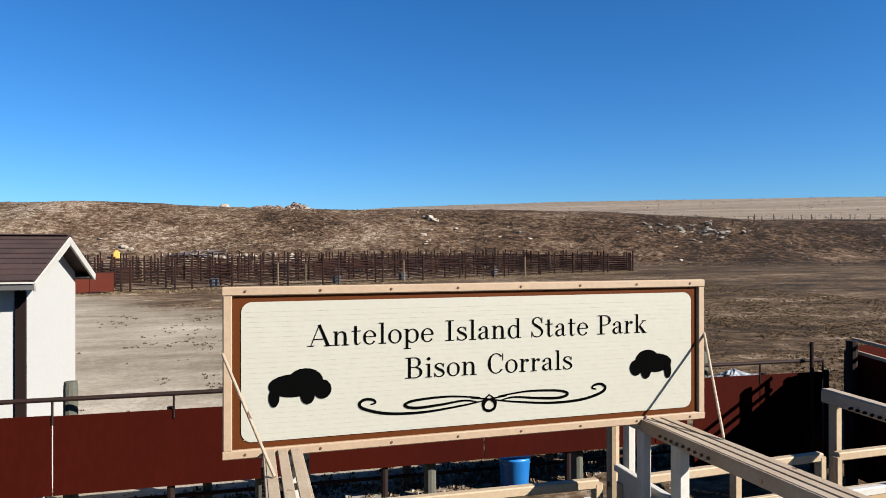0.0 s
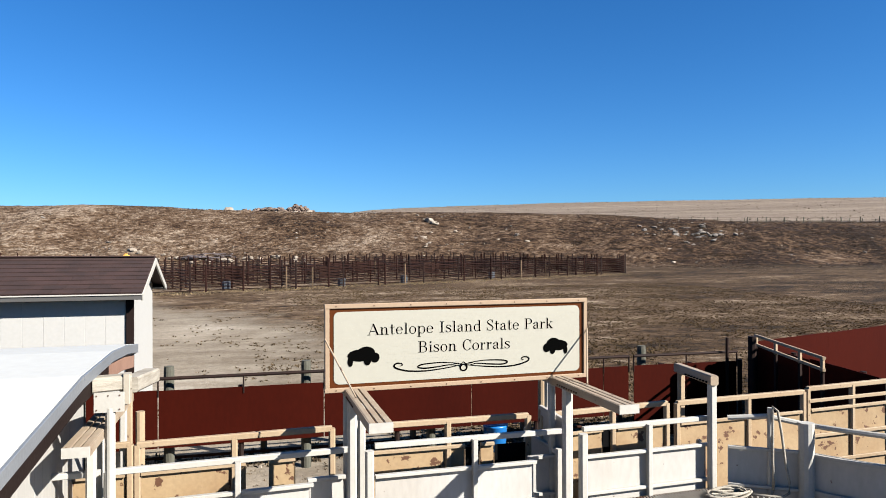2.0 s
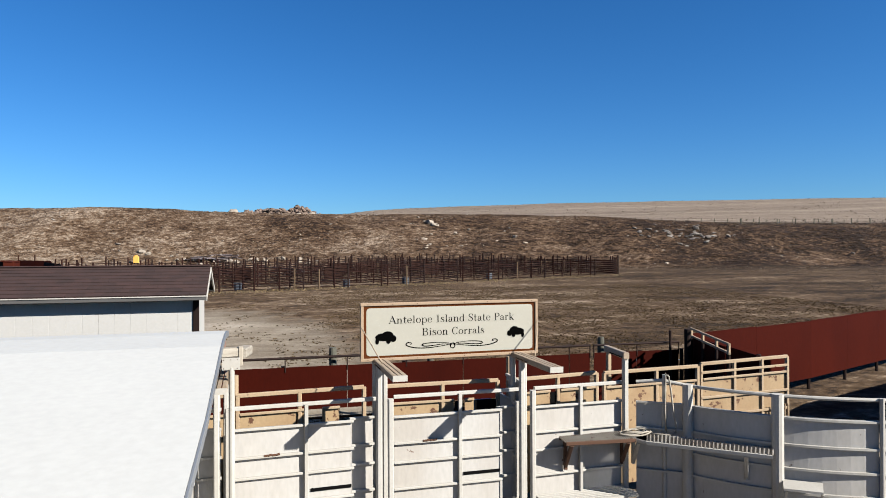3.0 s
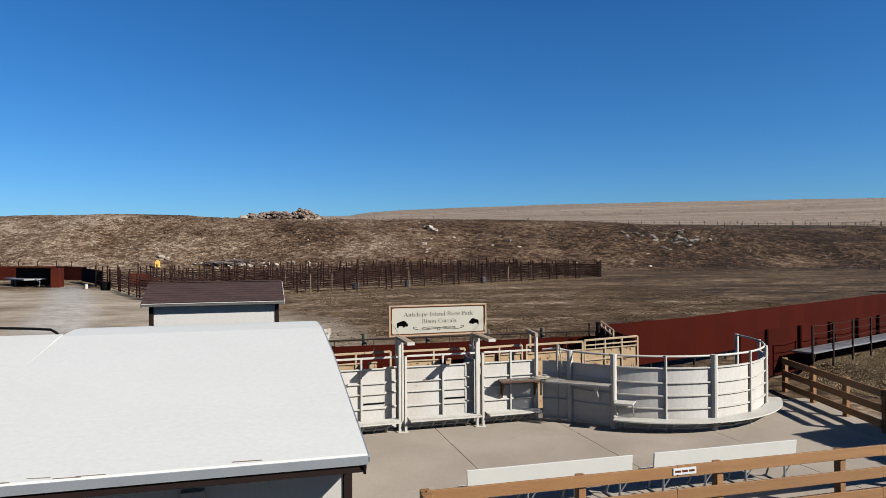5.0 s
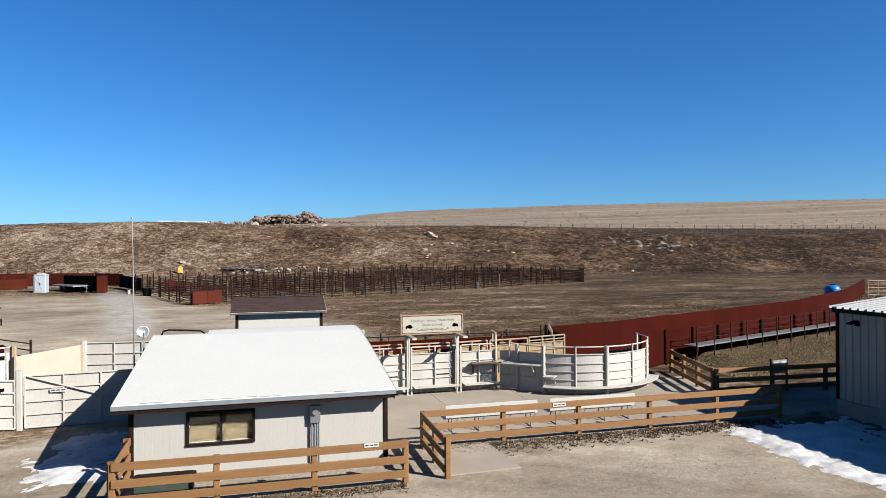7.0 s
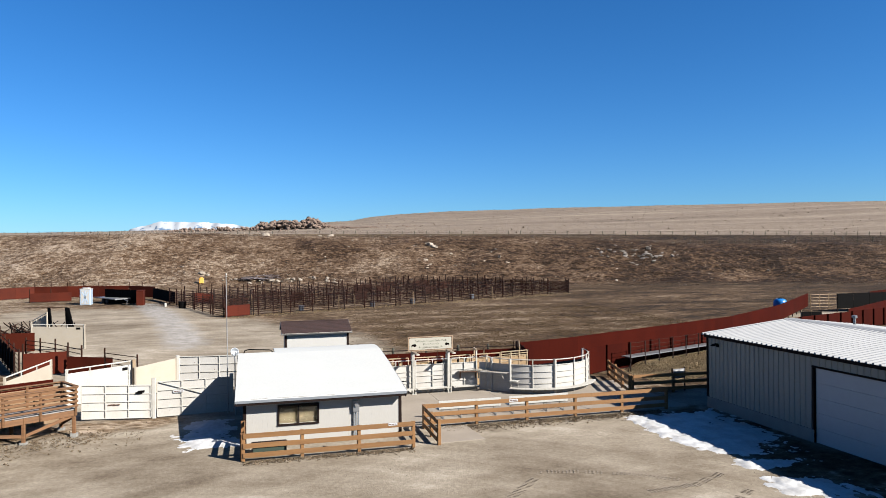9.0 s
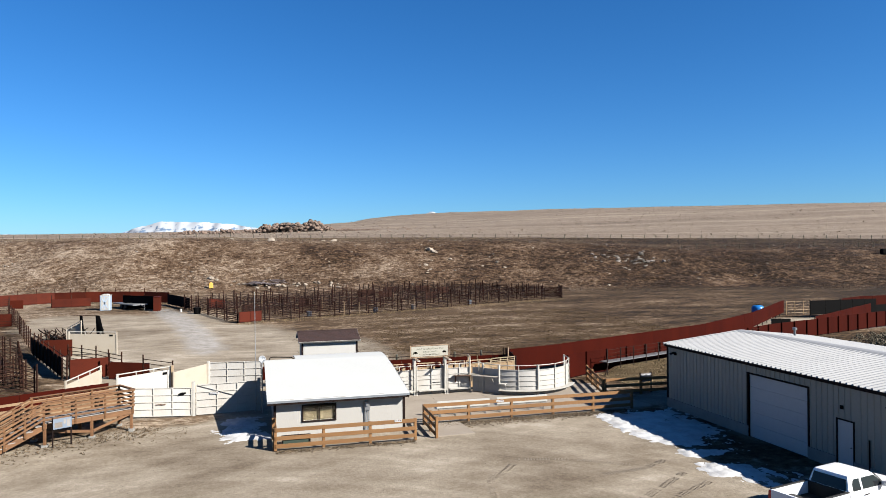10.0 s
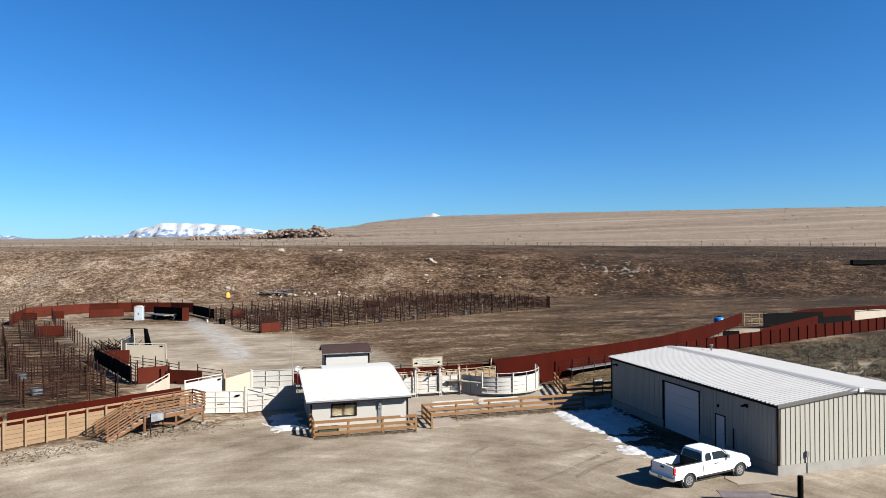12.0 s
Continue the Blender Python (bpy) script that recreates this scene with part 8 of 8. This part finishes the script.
def tuft(k):
    """A dry clump of blades."""
    rnd = random.Random(k)
    vs, fs = [], []
    for b in range(9):
        a = rnd.uniform(0, math.tau)
        r = rnd.uniform(0.05, 0.45)
        h = rnd.uniform(0.35, 1.0)
        w = 0.10
        bx, by = r * math.cos(a), r * math.sin(a)
        ca, sa = math.cos(a + 1.57) * w, math.sin(a + 1.57) * w
        i = len(vs)
        vs += [(bx - ca, by - sa, -0.05), (bx + ca, by + sa, -0.05), (bx * 2.1 + ca * 0.3, by * 2.1 + sa * 0.3, h), (bx * 1.8 - ca * 0.3, by * 1.8 - sa * 0.3, h)]
        fs += [(i, i + 1, i + 2, i + 3)]
    return vs, fs


def sprig(k):
    """A low, spread clump of short blades."""
    rnd = random.Random(300 + k)
    vs, fs = [], []
    for b in range(6):
        a = rnd.uniform(0, math.tau)
        r = rnd.uniform(0.1, 0.7)
        h = rnd.uniform(0.2, 0.5)
        bx, by = r * math.cos(a), r * math.sin(a)
        ca, sa = math.cos(a + 1.57) * 0.22, math.sin(a + 1.57) * 0.22
        i = len(vs)
        vs += [(bx - ca, by - sa, -0.05), (bx + ca, by + sa, -0.05), (bx * 1.6 + ca * 0.3, by * 1.6 + sa * 0.3, h), (bx * 1.5 - ca * 0.3, by * 1.5 - sa * 0.3, h)]
        fs += [(i, i + 1, i + 2, i + 3)]
    return vs, fs


def pebble(k):
    rnd = random.Random(50 + k)
    vs = [(rnd.uniform(0.6, 1) * math.cos(a) * 0.5, rnd.uniform(0.6, 1) * math.sin(a) * 0.5, -0.05) for a in [math.tau * i / 5 for i in range(5)]]
    vs += [(p[0] * 0.55, p[1] * 0.55, 0.3 + rnd.uniform(-0.08, 0.08)) for p in vs[:5]]
    fs = [(i, (i + 1) % 5, 5 + (i + 1) % 5, 5 + i) for i in range(5)] + [(5, 6, 7, 8, 9)]
    return vs, fs


def bush(k):
    """A sagebrush: many small leaf clumps on short stems, with gaps."""
    rnd = random.Random(90 + k)
    vs, fs = [], []
    for b in range(230):
        a, e = rnd.uniform(0, math.tau), rnd.uniform(0.05, 1.4)
        r = rnd.uniform(0.55, 1.0)
        c = Vector((math.cos(a) * math.cos(e) * r * 0.6, math.sin(a) * math.cos(e) * r * 0.6, math.sin(e) * r * 0.62))
        s = rnd.uniform(0.035, 0.075)
        d1 = Vector((rnd.uniform(-1, 1), rnd.uniform(-1, 1), rnd.uniform(-1, 1))).normalized() * s
        d2 = d1.cross(Vector((rnd.uniform(-1, 1), rnd.uniform(-1, 1), 1))).normalized() * s * 0.7
        i = len(vs)
        vs += [tuple(c - d1), tuple(c - d2 + Vector((0, 0, s * 0.4))), tuple(c + d1), tuple(c + d2)]
        fs += [(i, i + 1, i + 2, i + 3)]
    for b in range(6):
        a = rnd.uniform(0, math.tau)
        i = len(vs)
        vs += [(0.03, 0, -0.05), (-0.03, 0, -0.05), (math.cos(a) * 0.35, math.sin(a) * 0.35, 0.4)]
        fs += [(i, i + 1, i + 2)]
    return vs, fs


def island_tint(m, low=0.6, high=1.45):
    """Vary the pieces of one mesh."""
    n, l = m.node_tree.nodes, m.node_tree.links
    b = n["Principled BSDF"]
    src = b.inputs["Base Color"].links[0].from_socket
    g = n.new("ShaderNodeNewGeometry")
    r = n.new("ShaderNodeMapRange")
    r.inputs["To Min"].default_value, r.inputs["To Max"].default_value = low, high
    l.new(g.outputs["Random Per Island"], r.inputs["Value"])
    h = n.new("ShaderNodeHueSaturation")
    l.new(r.outputs[0], h.inputs["Value"])
    l.new(src, h.inputs["Color"])
    l.new(h.outputs[0], b.inputs["Base Color"])
    return m


dry_grass = island_tint(material("dry_grass", (0.27, 0.205, 0.13), 0.9, second=(0.15, 0.11, 0.07), scale=0.15, fine=2, bump=0, amount=0.8))
straw = island_tint(material("straw_grass", (0.392, 0.290, 0.169), 0.9, second=(0.297, 0.209, 0.101), scale=0.3, fine=2, bump=0, amount=0.7))
cropped = island_tint(material("cropped_grass", (0.135, 0.094, 0.052), 0.95, second=(0.060, 0.042, 0.024), scale=0.6, fine=3, bump=0, amount=0.7, spec=0.05), 0.6, 1.9)
litter = island_tint(material("dead_weeds", (0.20, 0.15, 0.10), 0.95, second=(0.11, 0.08, 0.052), scale=1.2, fine=4, bump=0, amount=0.8, spec=0.05), 0.4, 2.2)
brush = island_tint(material("dark_brush", (0.130, 0.082, 0.052), 0.95, second=(0.060, 0.036, 0.024), scale=0.1, fine=2, bump=0, amount=0.8), 0.5, 1.8)
grit = island_tint(material("ground_grit", (0.34, 0.29, 0.235), 0.95, second=(0.22, 0.18, 0.14), scale=0.5, fine=3, bump=0, amount=0.6), 0.6, 1.5)
sage_leaf = island_tint(material("sage_leaf", (0.30, 0.265, 0.195), 0.95, second=(0.20, 0.170, 0.12), scale=0.4, fine=3, bump=0, amount=0.7, spec=0.03), 0.5, 1.5)


def on_bluff():
    u, v = random.uniform(-125, 125), 92 + 60 * random.random()
    x, y = to_xy(u, v)
    return (x, y, random.uniform(0.10, 0.26)) if noise.noise((u * 0.06, v * 0.06, 9)) + random.uniform(-0.45, 0.35) > -0.1 else None


def on_top():
    u, v = random.uniform(-140, 160), random.uniform(146, 228)
    return (*to_xy(u, v), random.uniform(0.14, 0.30))


def on_pasture():
    u, v = random.uniform(-70, 85), random.uniform(46, 98)
    x, y = to_xy(u, v)
    if (x < -12 and y < 64 + x * 0.0) or (y < 11.5 + max(0, x - 7) * 0.62 and x > -14):
        return None
    return (x, y, random.uniform(0.04, 0.11)) if noise.noise((x * 0.05, y * 0.16, 4)) + random.uniform(-0.5, 0.4) > -0.05 else None


def near_pasture():
    x, y = random.uniform(-12, 34), 9.2 + 42 * random.random() ** 1.4
    if y < 8.8 + max(0, x - 7) * 0.42 or (-8.3 < x < -3.6 and 8.2 < y < 11.8):
        return None
    dense = noise.noise((x * 0.35, y * 0.35, 8)) * 0.6 + noise.noise((x * 1.3, y * 1.3, 2)) * 0.5 + min(0.25, 0.05 * (x + 2)) - max(0.0, min(0.28, 0.10 * (3.0 - x)))
    return (x, y, random.uniform(0.035, 0.11)) if dense + random.uniform(-0.35, 0.35) > 0.05 else None


def on_yard():
    x, y = random.uniform(-34, 12), random.uniform(-34, -6)
    return (x, y, random.choice((0.02, 0.025, 0.035, 0.05)))


def at_edges():
    pick = random.random()
    if pick < 0.30:
        x = random.uniform(-2.3, 9.5)
        return (x, -5.1 - abs(random.gauss(0, 0.45)), random.uniform(0.03, 0.13))
    if pick < 0.45:
        return (random.uniform(-10.2, -3.6), -7.9 - abs(random.gauss(0, 0.25)), random.uniform(0.03, 0.11))
    if pick < 0.75:
        f = random.random()
        return (-34 + 19.5 * f, -10.9 + 9.3 * f + random.gauss(-0.6, 0.8), random.uniform(0.03, 0.12))
    if pick < 0.86:
        return (random.uniform(-4, 5.5), random.gauss(8.75, 0.25), random.uniform(0.05, 0.13))
    return (random.uniform(-4, 5.0), random.uniform(4.0, 9.5), random.uniform(0.02, 0.05))


def on_ramp_bank():
    f = random.random()
    return (13.4 + 18 * f, 4.9 + 7.0 * f - random.uniform(-0.2, 4.4), random.uniform(0.03, 0.10))


def in_sage():
    x, y = random.uniform(30, 75), random.uniform(-12, 20)
    return (x, y, random.uniform(0.5, 1.05)) if y < 0.25 * x + 3.0 else None


many("bluff_brush", "dark dry brush and clumps over the bluff", "brush", 42000, on_bluff, sprig, brush)
def on_hill():
    a, v = random.uniform(-0.62, 0.68), 236 + 640 * random.random() ** 1.3
    return (*to_xy(a * v, v), random.uniform(0.25, 0.6) + v * 0.0008)


def grit_on_bluff():
    u, v = random.uniform(-120, 120), 92 + 58 * random.random()
    return (*to_xy(u, v), random.choice((0.08, 0.10, 0.13, 0.18, 0.26)))


many("hill_shrubs", "small dark shrubs dotted over the far hill", "shrubs", 420, on_hill, tuft, brush)
many("hill_stones", "small pale stones dotted over the far hill", "stones", 2600, on_hill, pebble, grit)
many("bluff_stones", "small pale stones over the bluff", "stones", 5000, grit_on_bluff, pebble, grit)
many("plateau_grass", "short dry grass on the terrace above the bluff", "grass", 20000, on_top, sprig, dry_grass)
many("pasture_grass", "short dry brown grass of the pasture", "grass", 22000, on_pasture, tuft, dry_grass)
many("near_grass", "short cropped dry grass beyond the red fence", "grass", 76000, near_pasture, sprig, cropped)
many("yard_gravel", "loose gravel on the dirt yard", "gravel", 2600, on_yard, pebble, grit)
many("edge_weeds", "dry weeds and stones along the fences", "weeds", 8200, at_edges, sprig, litter)
many("edge_stones", "small stones along the fences", "stones", 900, at_edges, pebble, grit)
many("bank_grass", "short straw-coloured grass beside the walkway", "grass", 34000, on_ramp_bank, sprig, straw)
many("pen_grass", "yellowish grass along the front of the pens", "grass", 2500, lambda: (lambda f: (-13 + 52.4 * f, 49 + 18.6 * f + random.gauss(-0.1, 1.3), random.uniform(0.06, 0.18)))(random.random()), sprig, straw)
many("sagebrush", "grey-green sagebrush east of the workshop", "bushes", 1500, in_sage, bush, sage_leaf)


# ---- range fences ----
def range_fence(label, line, spacing, h, r):
    stops = along(line, spacing)
    t = thing("range_fence", (*stops[0], ground_at(*stops[0])), label, "fence", "wire range fences")
    pm = mesh_of(Shape().tube([(0, 0, -0.3), (0, 0, h)], r, 5), name="range_post")
    pm.materials.append(old_wood)
    for x, y in stops:
        ob = new("post", pm)
        ob.parent = t
        ob.location = Vector((x, y, ground_at(x, y))) - root_at(t)
        ob.rotation_euler = (random.uniform(-0.05, 0.05), random.uniform(-0.05, 0.05), 0)
    for k in (0.45, 0.9):
        part("wire", Shape().tube([(x, y, ground_at(x, y) + h * k) for x, y in stops], 0.012, 4), dark_pipe, t)


range_fence("distant wire fence with thin posts on the terrace", [to_xy(u, 226 + 0.02 * u) for u in (-190, -60, 60, 260)], 4.4, 1.35, 0.12)
range_fence("wire fence with thin posts along the bluff's edge", [to_xy(62, 139), to_xy(90, 134), to_xy(160, 132)], 3.6, 1.3, 0.10)
range_fence("wire fence with thin posts in the sagebrush", [(36.0, 6.5), (41.0, 1.0), (60.0, -6.0)], 3.5, 1.25, 0.06)
ta, tb = to_xy(103, 121.5), to_xy(122, 121.5)
tz = ground_at(*ta)
single("dark_trough", Shape().beam((*ta, tz + 0.6), (*tb, tz + 0.6), 1.3, 1.3), black_metal, (*ta, tz), "long dark trough on the terrace", "trough")


# ---- far mountains ----
def mountains():
    m = bpy.data.materials.new("hazed_snowy_mountain")
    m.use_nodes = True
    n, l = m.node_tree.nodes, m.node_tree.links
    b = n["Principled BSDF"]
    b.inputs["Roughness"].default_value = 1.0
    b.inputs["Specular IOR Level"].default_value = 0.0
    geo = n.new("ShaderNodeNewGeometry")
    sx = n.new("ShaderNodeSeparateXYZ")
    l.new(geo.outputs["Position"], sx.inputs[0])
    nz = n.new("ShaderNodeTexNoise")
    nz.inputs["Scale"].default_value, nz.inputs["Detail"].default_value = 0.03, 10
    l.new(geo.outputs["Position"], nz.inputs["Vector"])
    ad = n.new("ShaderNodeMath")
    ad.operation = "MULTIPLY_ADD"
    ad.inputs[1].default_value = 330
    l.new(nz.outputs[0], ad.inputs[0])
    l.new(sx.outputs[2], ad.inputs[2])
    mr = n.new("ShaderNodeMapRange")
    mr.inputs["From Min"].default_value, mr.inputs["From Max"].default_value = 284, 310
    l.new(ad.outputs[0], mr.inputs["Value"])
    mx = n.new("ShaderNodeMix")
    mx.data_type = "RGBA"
    # the blue of distant haze is put into the bare slopes' colour
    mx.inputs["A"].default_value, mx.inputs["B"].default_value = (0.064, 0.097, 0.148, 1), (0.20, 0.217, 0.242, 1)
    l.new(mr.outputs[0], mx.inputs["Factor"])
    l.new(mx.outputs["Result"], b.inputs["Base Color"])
    xs = [-80, 0, 40, 75, 110, 150, 200, 240, 280, 320, 370, 400, 450, 520, 640, 700, 735, 762, 790, 840]
    ys = [408, 411, 416, 419, 417, 412, 413, 400, 391, 392, 394, 396, 404, 414, 420, 410, 388, 377, 388, 420]
    D = 4350.0
    verts, faces = [], []
    nn, rows = 220, 12
    for i in range(nn + 1):
        px = -80 + 920 * i / nn
        a = (px - 784) / 1232
        top = 11.7 + (446 - np.interp(px, xs, ys)) / 1232 * (D + 54)
        top += 5 * noise.noise((px * 0.06, 0, 0)) + 3 * noise.noise((px * 0.2, 1, 0))
        for j in range(rows + 1):
            f = j / rows
            v = D - 350 * f + 40 * noise.noise((px * 0.05, f * 5, 3))
            z = top * (1 - f) ** 1.1 - 40 * f + (18 * noise.noise((px * 0.09, f * 6, 5)) * f * (1 - f) * 4)
            verts.append((*to_xy(a * D, v), z))
    for i in range(nn):
        for j in range(rows):
            q = i * (rows + 1) + j
            faces.append((q, q + 1, q + rows + 2, q + rows + 1))
    me = bpy.data.meshes.new("mountains")
    me.from_pydata(verts, [], faces)
    me.polygons.foreach_set("use_smooth", [True] * len(me.polygons))
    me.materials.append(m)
    tagged(new("backdrop", me), "distant mountains capped with snow, blue haze put into their colour", "mountains", "", "structure")


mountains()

# ---- tyre tracks pressed into the yard ----
def tyre_tracks():
    s = Shape()
    arcs = [[(0.1, -12.3), (1.5, -12.7), (3.0, -13.4), (4.4, -14.5)], [(-2.4, -16.7), (-1.9, -18.3), (-0.9, -19.4), (0.5, -19.5), (2.4, -18.4), (4.4, -17.0), (6.0, -15.9)], [(-0.4, -12.9), (-2.0, -14.6), (-2.5, -16.6)], [(2.2, -19.6), (4.2, -18.2), (6.3, -17.2)], [(2.6, -15.2), (4.6, -15.0), (6.2, -14.2)]]
    for arc in arcs:
        for a, b in zip(arc, arc[1:]):
            a, b = Vector((*a, 0)), Vector((*b, 0))
            d = (b - a).normalized()
            w = Vector((-d.y, d.x, 0))
            n = int((b - a).length / 0.13)
            for i in range(n):
                if random.random() < 0.15:
                    continue
                p = a.lerp(b, i / n) + w * random.gauss(0, 0.02)
                for o in (-0.09, 0.09):
                    q = p + w * o
                    s.beam(q - w * 0.07 + d * 0.02 * (1 if o > 0 else -1), q + w * 0.07, 0.055, random.uniform(0.02, 0.038))
    me = mesh_of(s, (0, 0, 0), False, "tyre_tracks")
    me.materials.append(material("track_mud", (0.36, 0.295, 0.225), 0.95, second=(0.24, 0.19, 0.14), scale=2, fine=10, bump=0, amount=0.6))
    tagged(new("tyre_tracks", me), "tyre tracks of dried mud across the yard", "tracks", "", "stuff")


tyre_tracks()

# ---- near the workshop ----
single("bollard", Shape().tube([(10.9, -25.4, -0.3), (10.9, -25.4, 1.02), (10.9, -25.4, 1.06)], [0.13, 0.13, 0.11], 14), black_metal, (10.9, -25.4, 0), "black round post in the dirt", "post")
# height of the planks is set to fit the camera's view
pl = thing("plank_platform", (8.0, -25.0, 0), "weathered purple-grey wooden planks on low legs, height fitted to the camera's view", "table")
pd, ps = Vector((0.94, -0.34, 0)), Vector((0.34, 0.94, 0))
for k in range(6):
    c = Vector((8.0, -25.2, 0.42)) + ps * (k * 0.17 - 0.42)
    part("plank", Shape().beam(c - pd * 1.15, c + pd * 1.15, 0.145, 0.04), table_wood, pl)
for s in (-0.8, 0.8):
    c = Vector((8.0, -25.2, 0)) + pd * s
    part("leg", Shape().beam(c - ps * 0.4, c + ps * 0.25 + Vector((0, 0, 0.4)), 0.09, 0.05), table_wood, pl)
    part("leg", Shape().beam(c + ps * 0.4, c - ps * 0.25 + Vector((0, 0, 0.4)), 0.09, 0.05), table_wood, pl)
